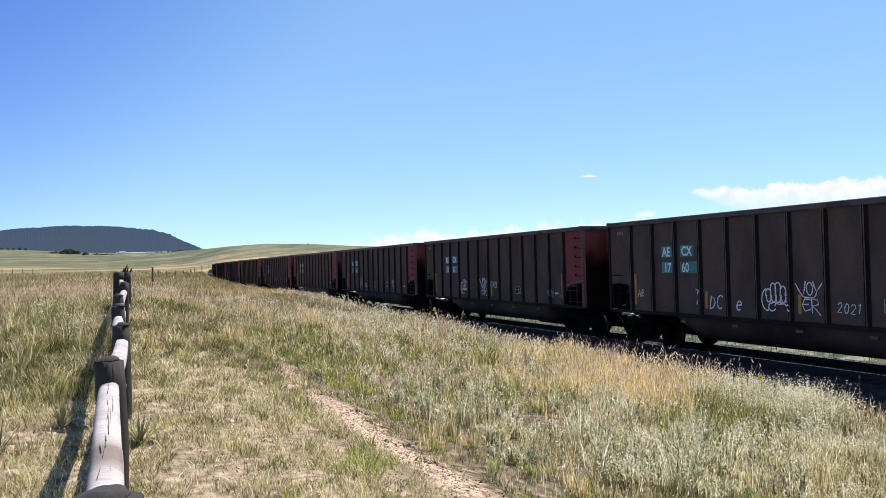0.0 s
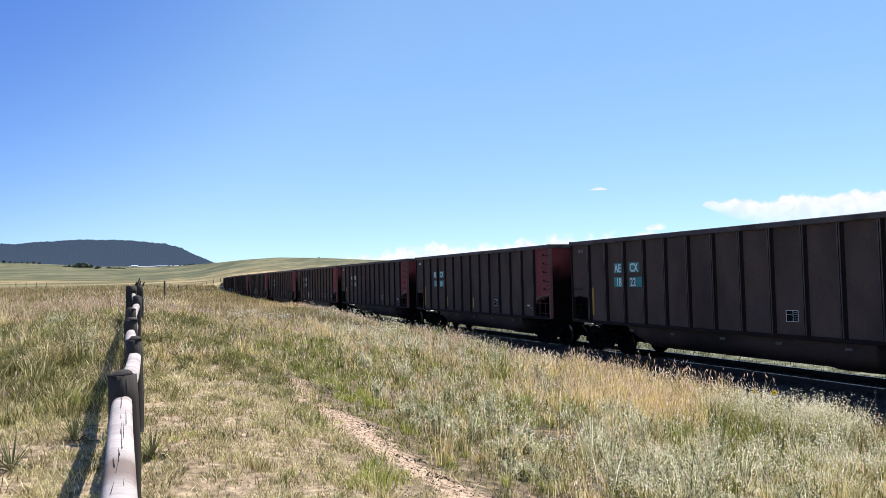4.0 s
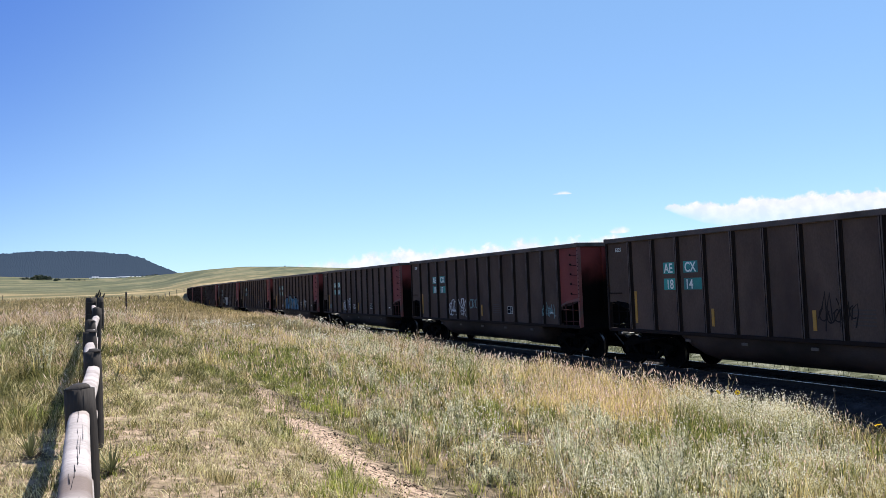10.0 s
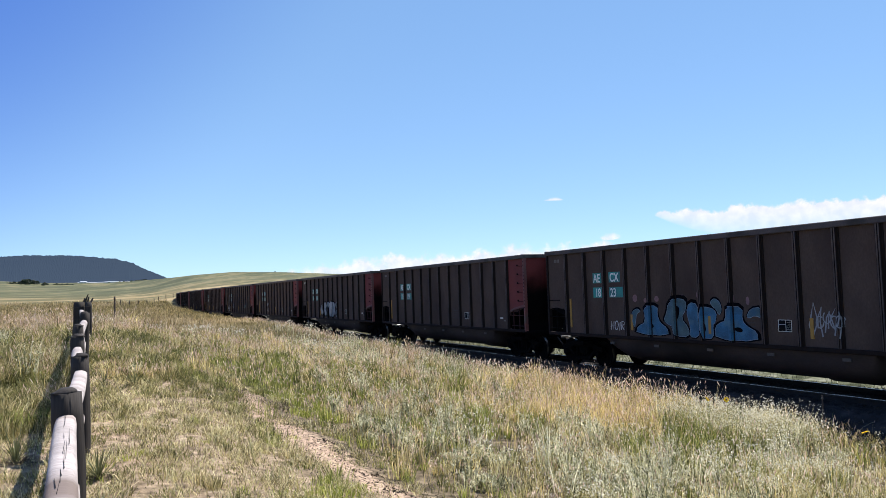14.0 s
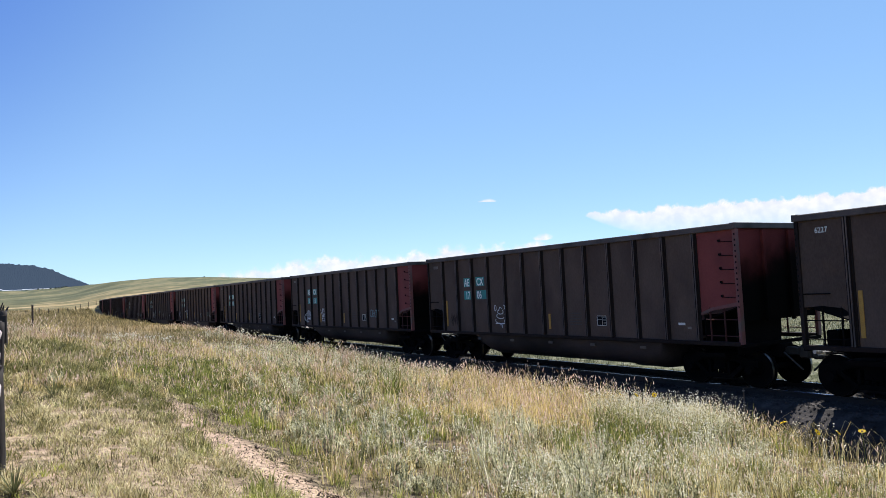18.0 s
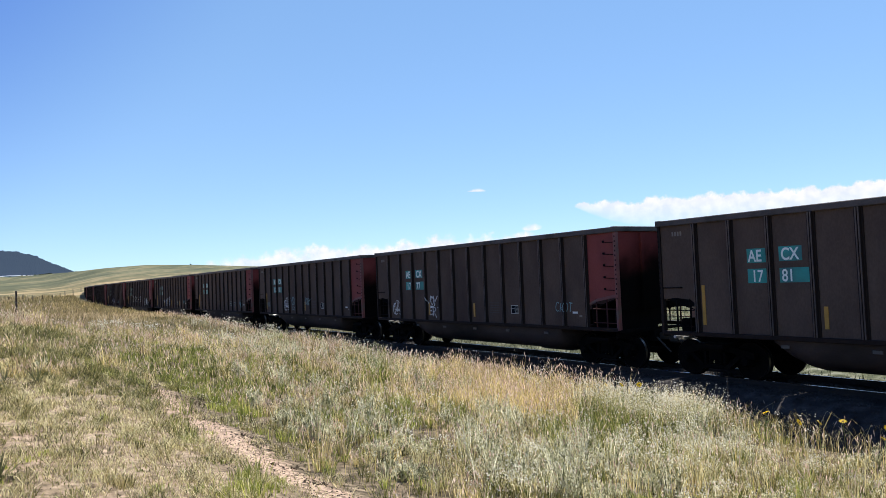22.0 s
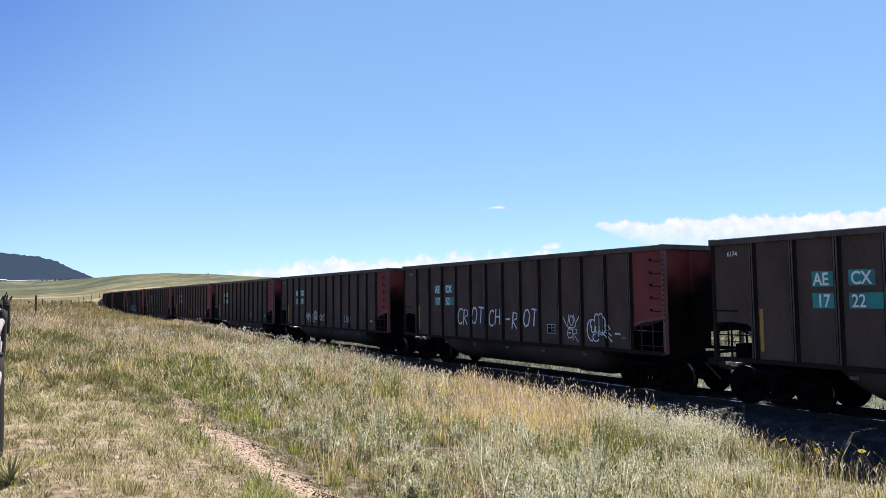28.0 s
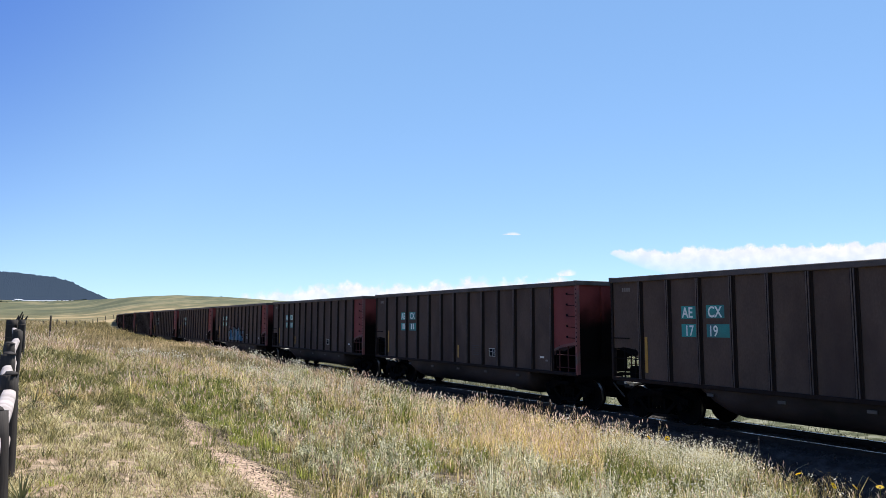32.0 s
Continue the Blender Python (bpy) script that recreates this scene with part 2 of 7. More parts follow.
M_SPRAY_W = mat("white_spray_paint", (0.68, 0.69, 0.71), 0.6, vary=0.35, size=0.12, fine=0.02, bump=0.05)
M_SPRAY_T = mat("teal_spray_paint", (0.14, 0.27, 0.30), 0.6, vary=0.35, size=0.12, fine=0.02, bump=0.05)
M_SPRAY_B = mat("blue_spray_paint", (0.022, 0.115, 0.22), 0.6, vary=0.6, size=0.35, fine=0.03, bump=0.05, dirt=(0.08, 0.19, 0.25))
M_SPRAY_K = mat("black_spray_paint", (0.004, 0.0045, 0.006), 0.85, spec=0.03, vary=0.3, size=0.2, bump=0.05)
M_FADED = mat("faded_dark_paint", (0.030, 0.024, 0.023), 0.8, spec=0.05, vary=0.4, size=0.2, bump=0.05)
M_SPRAY_S = mat("silver_spray_paint", (0.27, 0.285, 0.315), 0.45, vary=0.3, size=0.2, fine=0.02, bump=0.05)
M_SPRAY_P = mat("pink_spray_paint", (0.19, 0.10, 0.11), 0.6, vary=0.4, size=0.12, bump=0.05)
M_RAIL = mat("rail_web_rust", (0.010, 0.0075, 0.0068), 0.75, vary=0.3, size=0.3, fine=0.02)
M_RAILTOP = mat("rail_head_polished", (0.62, 0.60, 0.58), 0.22, 1.0, vary=0.08, size=0.5, bump=0.03)
M_TIE = mat("creosote_tie", (0.075, 0.058, 0.047), 0.85, vary=0.35, size=0.3, fine=0.02, bump=0.4, stretch=(0.2, 1, 1), shift=0.3)
M_BALLAST = mat("ballast_stone", (0.050, 0.045, 0.044), 0.9, vary=0.45, size=0.25, fine=0.05, bump=0.9, dirt=(0.022, 0.020, 0.020), dirt_at=(0.42, 0.62), spec=0.15)
M_FENCEPOST = mat("dark_treated_post", (0.036, 0.031, 0.029), 0.85, vary=0.4, size=0.12, fine=0.012, bump=0.5, dirt=(0.09, 0.08, 0.075), dirt_at=(0.6, 0.8), stretch=(1, 1, 0.12), spec=0.2)
M_FENCERAIL = mat("bleached_log", (0.35, 0.31, 0.30), 0.85, spec=0.2, vary=0.42, size=0.25, fine=0.015, bump=0.5, dirt=(0.16, 0.125, 0.11), dirt_at=(0.50, 0.66), stretch=(0.07, 1, 1))
M_TPOST = mat("rusty_steel_post", (0.055, 0.04, 0.035), 0.8, vary=0.3, size=0.2, fine=0.02)
M_WIRE = mat("galvanised_wire", (0.25, 0.24, 0.23), 0.5, 0.6, vary=0.2, size=0.3, bump=0)


def leafy(name, dark, mid, light, patch=1.2, translucent=0.5, rough=0.45, island=0.72, gloss=0.25):
    """Leaves and blades: colour by patches of the ground and from blade to blade; light shines through."""
    m = bpy.data.materials.new(name)
    m.use_nodes = True
    n, l = m.node_tree.nodes, m.node_tree.links
    b, out = n["Principled BSDF"], n["Material Output"]
    geo = n.new("ShaderNodeNewGeometry")
    no = n.new("ShaderNodeTexNoise")
    no.inputs["Scale"].default_value, no.inputs["Detail"].default_value = 1 / patch, 3
    l.new(geo.outputs["Position"], no.inputs[0])
    mix = n.new("ShaderNodeMix"); mix.data_type = "FLOAT"
    mix.inputs[0].default_value = island
    l.new(no.outputs[0], mix.inputs[2]), l.new(geo.outputs["Random Per Island"], mix.inputs[3])
    ramp = n.new("ShaderNodeValToRGB")
    e = ramp.color_ramp.elements
    e[0].position, e[1].position = 0.22, 0.80
    e[0].color, e[1].color = (*dark, 1), (*light, 1)
    k = e.new(0.5)
    k.color = (*mid, 1)
    l.new(mix.outputs[0], ramp.inputs[0])
    l.new(ramp.outputs[0], b.inputs["Base Color"])
    b.inputs["Roughness"].default_value = rough
    b.inputs["Specular IOR Level"].default_value = gloss
    tr = n.new("ShaderNodeBsdfTranslucent")
    l.new(ramp.outputs[0], tr.inputs[0])
    ms = n.new("ShaderNodeMixShader")
    ms.inputs[0].default_value = translucent
    l.new(b.outputs[0], ms.inputs[1]), l.new(tr.outputs[0], ms.inputs[2]), l.new(ms.outputs[0], out.inputs[0])
    return m


M_TURF = leafy("dry_turf", (0.085, 0.065, 0.024), (0.43, 0.37, 0.155), (1.0, 0.91, 0.56), patch=0.5, translucent=0.40, island=0.6)
M_GREEN = leafy("green_grass", (0.036, 0.045, 0.011), (0.165, 0.188, 0.042), (0.46, 0.47, 0.14), patch=0.5, translucent=0.5, island=0.6)
M_LIME = leafy("yellow_green_grass", (0.10, 0.13, 0.02), (0.30, 0.33, 0.06), (0.56, 0.56, 0.16), patch=0.4, translucent=0.5, island=0.6)
M_STRAW = leafy("straw_grass", (0.15, 0.12, 0.035), (0.70, 0.55, 0.22), (1.0, 0.87, 0.50), patch=0.5, translucent=0.58, island=0.6)
M_MIXED = leafy("mixed_prairie_grass", (0.033, 0.034, 0.011), (0.248, 0.21, 0.074), (0.95, 0.79, 0.45), patch=0.5, translucent=0.52, island=0.48)
M_PINKISH = leafy("pinkish_dry_grass", (0.13, 0.092, 0.043), (0.44, 0.335, 0.175), (0.86, 0.70, 0.45), patch=0.6, translucent=0.35, island=0.6)
M_FARMIX = leafy("distant_mixed_grass", (0.065, 0.057, 0.021), (0.215, 0.178, 0.070), (0.53, 0.425, 0.205), patch=3.0, translucent=0.3, island=0.6)
M_FARSTRAW = leafy("distant_straw", (0.14, 0.103, 0.047), (0.32, 0.245, 0.12), (0.66, 0.52, 0.295), patch=4.0, translucent=0.3, island=0.6)
M_FARGREEN = leafy("grass_beyond_the_track", (0.022, 0.030, 0.011), (0.125, 0.132, 0.064), (0.44, 0.43, 0.29), patch=0.8, translucent=0.3)
M_OLIVE = leafy("olive_grass", (0.03, 0.034, 0.010), (0.13, 0.13, 0.038), (0.42, 0.38, 0.15), patch=0.5, translucent=0.4, island=0.6)
M_SAGE = leafy("silver_sage", (0.042, 0.048, 0.019), (0.43, 0.418, 0.23), (0.98, 0.93, 0.71), patch=0.45, translucent=0.56, island=0.6)
M_CREAM = leafy("cream_leaved_weeds", (0.062, 0.060, 0.018), (0.56, 0.49, 0.24), (1.0, 0.93, 0.70), patch=0.45, translucent=0.62, island=0.6)
M_HEADS = leafy("seed_heads", (0.48, 0.33, 0.25), (0.78, 0.59, 0.48), (0.95, 0.80, 0.68), translucent=0.5)
M_SEED = leafy("cream_seeds", (0.55, 0.46, 0.28), (0.78, 0.70, 0.48), (0.92, 0.86, 0.68), translucent=0.5)
M_CLOD = mat("dark_earth", (0.11, 0.085, 0.065), 0.95, vary=0.5, size=0.05, fine=0.01, bump=0.6, spec=0.1)
M_BLOOM = leafy("white_flower_heads", (0.62, 0.58, 0.46), (0.80, 0.77, 0.66), (0.9, 0.88, 0.8), translucent=0.6)
M_PETAL = leafy("yellow_petals", (0.80, 0.56, 0.02), (0.88, 0.64, 0.03), (0.92, 0.70, 0.05), translucent=0.65)
M_DISC = mat("brown_flower_disc", (0.10, 0.06, 0.02), 0.8, vary=0.3, size=0.02, fine=0.005)
M_YUCCA = leafy("yucca_leaves", (0.06, 0.07, 0.03), (0.19, 0.195, 0.09), (0.42, 0.40, 0.22), translucent=0.2)
M_FOREST = leafy("pine_forest", (0.003, 0.006, 0.007), (0.006, 0.009, 0.010), (0.011, 0.015, 0.015), patch=90, translucent=0.0, rough=0.9, gloss=0.0)


def soil():
    """Prairie soil: pale sand on the worn trail, dry litter with painted shade under tall grass, greener and browner
    bands far off.
    """
    m = bpy.data.materials.new("prairie_soil")
    m.use_nodes = True
    n, l = m.node_tree.nodes, m.node_tree.links
    b = n["Principled BSDF"]
    b.inputs["Roughness"].default_value = 0.95
    b.inputs["Specular IOR Level"].default_value = 0.15
    tc = n.new("ShaderNodeTexCoord")

    def noise(scale, detail=4, src=None):
        k = n.new("ShaderNodeTexNoise")
        k.inputs["Scale"].default_value, k.inputs["Detail"].default_value = scale, detail
        l.new(src or tc.outputs["Object"], k.inputs[0])
        return k.outputs[0]

    def math1(op, a, b2=None, c=None):
        k = n.new("ShaderNodeMath")
        k.operation = op
        for i, v in enumerate((a, b2, c)):
            if v is None:
                continue
            if isinstance(v, (int, float)):
                k.inputs[i].default_value = v
            else:
                l.new(v, k.inputs[i])
        return k.outputs[0]

    def ramp(v, *stops):
        k = n.new("ShaderNodeValToRGB")
        e = k.color_ramp.elements
        e[0].position, e[0].color = stops[0][0], (*stops[0][1], 1)
        e[1].position, e[1].color = stops[-1][0], (*stops[-1][1], 1)
        for p, c in stops[1:-1]:
            e.new(p).color = (*c, 1)
        l.new(v, k.inputs[0])
        return k.outputs[0]

    def blend(f, a, c):
        k = n.new("ShaderNodeMix")
        k.data_type = "RGBA"
        l.new(f, k.inputs[0]), l.new(a, k.inputs[6]), l.new(c, k.inputs[7])
        return k.outputs[2]

    def along(v):
        k = n.new("ShaderNodeVectorMath")
        k.operation = "DOT_PRODUCT"
        l.new(tc.outputs["Object"], k.inputs[0])
        k.inputs[1].default_value = v
        return k.outputs["Value"]

    def step(v, a, c):
        k = n.new("ShaderNodeMapRange")
        k.interpolation_type = "SMOOTHSTEP"
        l.new(v, k.inputs[0])
        k.inputs[1].default_value, k.inputs[2].default_value = a, c
        return k.outputs[0]

    s, d = along(AL), along(AC)
    wob = math1("ADD", math1("MULTIPLY_ADD", noise(0.9, 3), 0.4, -0.2), math1("MULTIPLY_ADD", noise(3.5, 4), 0.34, -0.17))
    # litter under the tall grass, its colour darkened for shade between the tussocks
    litter = ramp(noise(9, 6), (0.3, (0.032, 0.024, 0.015)), (0.5, (0.11, 0.084, 0.053)), (0.7, (0.25, 0.195, 0.13)))
    pale = ramp(noise(11, 6), (0.3, (0.08, 0.058, 0.036)), (0.5, (0.23, 0.172, 0.115)), (0.7, (0.42, 0.325, 0.228)))
    litter = blend(math1("SUBTRACT", 1.0, step(d, 1.6, 2.6)), litter, pale)
    sand = ramp(noise(16, 6), (0.36, (0.10, 0.07, 0.05)), (0.48, (0.29, 0.205, 0.145)), (0.7, (0.50, 0.375, 0.28)))
    # bare patches in the turf, and the worn trail
    bare = step(noise(0.9, 6), 0.56, 0.64)
    bare = math1("MULTIPLY", bare, math1("SUBTRACT", 1.0, step(d, 1.0, 2.2)))
    mid = math1("MULTIPLY_ADD", math1("POWER", math1("ABSOLUTE", math1("SUBTRACT", s, 9.0)), 2.0), 0.003, 2.52)
    off = math1("ABSOLUTE", math1("ADD", math1("SUBTRACT", d, mid), wob))
    off = math1("MULTIPLY_ADD", noise(7, 5), 0.5, math1("SUBTRACT", off, 0.25))
    trail = math1("SUBTRACT", 1.0, step(off, 0.17, 0.40))
    trail = math1("MULTIPLY", trail, math1("SUBTRACT", 1.0, step(math1("MULTIPLY_ADD", noise(2.2, 4), 9.0, s), 14.5, 22.0)))
    near = blend(math1("MAXIMUM", bare, trail), litter, sand)
    verge = ramp(noise(2.5, 7), (0.36, (0.03, 0.036, 0.015)), (0.5, (0.085, 0.092, 0.05)), (0.64, (0.19, 0.19, 0.14)))
    near = blend(step(d, 18.5, 19.6), near, verge)
    # distance: long bands of straw and green over the rolling land
    mp = n.new("ShaderNodeMapping")
    mp.inputs["Scale"].default_value = (3.2, 0.6, 1.0)
    l.new(tc.outputs["Object"], mp.inputs[0])
    band = math1("MULTIPLY_ADD", noise(0.009, 9, mp.outputs[0]), 0.55, math1("MULTIPLY", noise(0.05, 8, mp.outputs[0]), 0.45))
    plain = ramp(band, (0.40, (0.076, 0.074, 0.033)), (0.47, (0.115, 0.102, 0.048)), (0.53, (0.21, 0.163, 0.080)), (0.60, (0.34, 0.26, 0.145)))
    high = ramp(band, (0.40, (0.048, 0.056, 0.028)), (0.5, (0.085, 0.088, 0.044)), (0.60, (0.16, 0.142, 0.076)))
    ln = n.new("ShaderNodeVectorMath")
    ln.operation = "LENGTH"
    l.new(tc.outputs["Object"], ln.inputs[0])
    rr = ln.outputs["Value"]
    farcol = blend(step(math1("MULTIPLY_ADD", noise(0.006, 3), 500.0, rr), 560, 900), plain, high)
    col = blend(step(rr, 25, 70), near, farcol)
    l.new(col, b.inputs["Base Color"])
    bp = n.new("ShaderNodeBump")
    bp.inputs["Strength"].default_value, bp.inputs["Distance"].default_value = 0.6, 0.03
    l.new(noise(22, 6), bp.inputs["Height"])
    l.new(bp.outputs[0], b.inputs["Normal"])
    return m


M_SOIL = soil()


# ---- building helpers ----
def mesh_of(name, bm, material):
    me = bpy.data.meshes.new(name)
    bm.to_mesh(me)
    bm.free()
    for one in material if isinstance(material, (list, tuple)) else (material,):
        me.materials.append(one)
    return me


def part(name, bm, material, parent=None, label="", m=None):
    """Links a bmesh (or a mesh) as one object under a thing or a part."""
    me = bm if isinstance(bm, bpy.types.Mesh) else mesh_of(name, bm, material)
    ob = new(name, me)
    ob.parent = parent
    if m is not None:
        ob.matrix_basis = m
    return tagged(ob, label)


def root(name, m, label, category, group=""):
    ob = new(name)
    ob.matrix_basis = m
    return tagged(ob, label, category, group)


def add_box(bm, x0, x1, y0, y1, z0, z1, bevel=0.0):
    made = bmesh.ops.create_cube(bm, size=1.0, matrix=Matrix.Translation(((x0 + x1) / 2, (y0 + y1) / 2, (z0 + z1) / 2)) @ Matrix.Diagonal((x1 - x0, y1 - y0, z1 - z0, 1)))
    if bevel:
        es = list({e for v in made["verts"] for e in v.link_edges})
        bmesh.ops.bevel(bm, geom=es, offset=bevel, segments=1, affect="EDGES")
    return bm


def box(x0, x1, y0, y1, z0, z1, bevel=0.0):
    return add_box(bmesh.new(), x0, x1, y0, y1, z0, z1, bevel)


def add_rod(bm, a, b, r0, r1=None, seg=10):
    a, b = Vector(a), Vector(b)
    turn = (b - a).to_track_quat("Z", "Y").to_matrix().to_4x4()
    bmesh.ops.create_cone(bm, cap_ends=True, segments=seg, radius1=r0, radius2=r0 if r1 is None else r1, depth=(b - a).length,
                          matrix=Matrix.Translation((a + b) / 2) @ turn)
    return bm


def add_prism(bm, outline, y0, y1):
    """A plate: outline of (x, z) corners, from y0 to y1."""
    a = [bm.verts.new((x, y0, z)) for x, z in outline]
    b = [bm.verts.new((x, y1, z)) for x, z in outline]
    bm.faces.new(a)
    bm.faces.new(b[::-1])
    for i in range(len(a)):
        j = (i + 1) % len(a)
        bm.faces.new((a[i], b[i], b[j], a[j]))
    bmesh.ops.recalc_face_normals(bm, faces=bm.faces)
    return bm


def add_sweep(bm, profile, places):
    """A closed profile of (across, up) carried along places of (point, sideways vector)."""
    rings = []
    for p, side in places:
        rings.append([bm.verts.new(p + side * u + Vector((0, 0, v))) for u, v in profile])
    for a, b in zip(rings, rings[1:]):
        for i in range(len(profile)):
            j = (i + 1) % len(profile)
            bm.faces.new((a[i], a[j], b[j], b[i]))
    bm.faces.new(rings[0])
    bm.faces.new(rings[-1][::-1])
    bmesh.ops.recalc_face_normals(bm, faces=bm.faces)
    return bm


def soup(name, verts, faces_per, material, smooth_shade=False):
    """A mesh from numpy arrays: verts (n, 3) and quads or triangles (m, k)."""
    me = bpy.data.meshes.new(name)
    faces = np.asarray(faces_per, np.int32)
    me.vertices.add(len(verts))
    me.vertices.foreach_set("co", np.asarray(verts, np.float32).ravel())
    me.loops.add(faces.size)
    me.loops.foreach_set("vertex_index", faces.ravel())
    me.polygons.add(len(faces))
    me.polygons.foreach_set("loop_start", np.arange(len(faces), dtype=np.int32) * faces.shape[1])
    me.polygons.foreach_set("use_smooth", np.full(len(faces), smooth_shade))
    me.update(calc_edges=True)
    me.validate()
    me.materials.append(material)
    return me


# ---- ground ----
def build_ground():
    rad = np.concatenate([[0.0], np.geomspace(0.5, 4700, 250)])
    # finer where the camera looks
    ang = np.radians(np.concatenate([np.arange(-50, 42, 0.4), np.arange(42, 310, 4.0)]))
    n, k = len(ang), len(rad)
    a, r = np.meshgrid(ang, rad, indexing="ij")
    x, y = -np.sin(a) * r, np.cos(a) * r
    z = ground_z(x, y)
    verts = np.stack([x, y, z], -1).reshape(-1, 3)
    i, j = np.meshgrid(np.arange(n), np.arange(k - 1), indexing="ij")
    p, q = (i * k + j), (((i + 1) % n) * k + j)
    faces = np.stack([p, p + 1, q + 1, q], -1).reshape(-1, 4)
    me = soup("ground", verts, faces, M_SOIL, True)
    return tagged(new("ground", me), "dry rolling prairie ground with a worn sandy trail", "ground", kind="structure")


build_ground()


# ---- wooded hill far behind ----
def build_hill():
    az0, el0 = [15.6, 16.6, 17.95, 18.75, 19.75, 20.45, 21.6, 24.0, 27.0, 30.0, 31.0, 32.0, 34, 37, 42, 48, 56], \
               [0.9, 1.2, 1.55, 1.9, 2.35, 2.75, 3.05, 3.3, 3.35, 3.15, 3.0, 3.1, 3.2, 3.1, 2.8, 2.0, 1.0]
    az = np.arange(15.6, 56, 0.045)
    rows = 60
    el = np.interp(az, az0, el0)
    verts, faces = [], []
    rnd = np.random.RandomState(5)
    for k in range(rows + 4):
        f = min(k, rows) / rows
        back = max(0, k - rows)
        r = 2500 + 900 * f + back * 120
        rough = rnd.uniform(-1, 1, len(az))
        e = 0.6 + (el - 0.6) * f ** 0.85 - back * 0.35
        jag = 0.02 * rough * (0.4 + f) + 0.03 * (k >= rows) * np.interp(az, az[::3], rnd.uniform(-1, 1, len(az[::3])))
        z = 1.6 + r * np.tan(np.radians(e + jag))
        th = np.radians(az + 0.02 * rnd.uniform(-1, 1, len(az)))
        verts.append(np.stack([-np.sin(th) * r, np.cos(th) * r, z], -1))
    n = len(az)
    i, j = np.meshgrid(np.arange(rows + 3), np.arange(n - 1), indexing="ij")
    p = i * n + j
    faces = np.stack([p, p + 1, p + n + 1, p + n], -1).reshape(-1, 4)
    m = M_FOREST
    nn, ll = m.node_tree.nodes, m.node_tree.links
    # pale air light over five kilometres, painted on as a bluish emission
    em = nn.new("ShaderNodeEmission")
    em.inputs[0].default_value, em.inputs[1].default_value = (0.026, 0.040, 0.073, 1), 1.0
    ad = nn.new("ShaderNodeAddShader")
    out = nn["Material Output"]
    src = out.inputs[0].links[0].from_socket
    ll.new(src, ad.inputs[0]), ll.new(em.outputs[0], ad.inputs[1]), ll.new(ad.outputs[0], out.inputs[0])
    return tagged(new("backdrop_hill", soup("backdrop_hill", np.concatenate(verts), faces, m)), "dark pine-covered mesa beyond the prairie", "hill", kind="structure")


build_hill()


# ---- clouds: flat backdrops of sky that drift slowly ----
def cloud_mat(name, seed, ragged, soft, bright=0.61):
    m = bpy.data.materials.new(name)
    m.use_nodes = True
    n, l = m.node_tree.nodes, m.node_tree.links
    n.remove(n["Principled BSDF"])
    out = n["Material Output"]
    uv = n.new("ShaderNodeTexCoord")
    at = n.new("ShaderNodeAttribute")
    at.attribute_name = "depth"
    mp = n.new("ShaderNodeMapping")
    mp.inputs["Location"].default_value = (seed * 7.3, seed * 3.1, 0)
    l.new(uv.outputs["Object"], mp.inputs[0])
    no = n.new("ShaderNodeTexNoise")
    no.inputs["Scale"].default_value, no.inputs["Detail"].default_value, no.inputs["Roughness"].default_value = 1 / 75, 7, 0.55
    l.new(mp.outputs[0], no.inputs[0])
    ad = n.new("ShaderNodeMath"); ad.operation = "MULTIPLY_ADD"
    ad.inputs[1].default_value = ragged
    l.new(no.outputs[0], ad.inputs[0]), l.new(at.outputs["Fac"], ad.inputs[2])
    rg = n.new("ShaderNodeMapRange")
    rg.interpolation_type = "SMOOTHSTEP"
    rg.inputs[1].default_value, rg.inputs[2].default_value = ragged * 0.5, ragged * 0.5 + soft
    l.new(ad.outputs[0], rg.inputs[0])
    fade = n.new("ShaderNodeAttribute")
    fade.attribute_name = "thick"
    mu = n.new("ShaderNodeMath"); mu.operation = "MULTIPLY"
    l.new(rg.outputs[0], mu.inputs[0]), l.new(fade.outputs["Fac"], mu.inputs[1])
    em = n.new("ShaderNodeEmission")
    ramp = n.new("ShaderNodeValToRGB")
    ramp.color_ramp.elements[0].position, ramp.color_ramp.elements[1].position = 0.35, 0.65
    ramp.color_ramp.elements[0].color = (0.80, 0.82, 0.93, 1)
    ramp.color_ramp.elements[1].color = (1.0, 0.97, 0.97, 1)
    n2 = n.new("ShaderNodeTexNoise")
    n2.inputs["Scale"].default_value, n2.inputs["Detail"].default_value = 1 / 60, 4
    l.new(mp.outputs[0], n2.inputs[0]), l.new(n2.outputs[0], ramp.inputs[0]), l.new(ramp.outputs[0], em.inputs[0])
    em.inputs[1].default_value = bright
    tr = n.new("ShaderNodeBsdfTransparent")
    mx = n.new("ShaderNodeMixShader")
    l.new(mu.outputs[0], mx.inputs[0]), l.new(tr.outputs[0], mx.inputs[1]), l.new(em.outputs[0], mx.inputs[2]), l.new(mx.outputs[0], out.inputs[0])
    return m


CLOUD_R = 4550.0


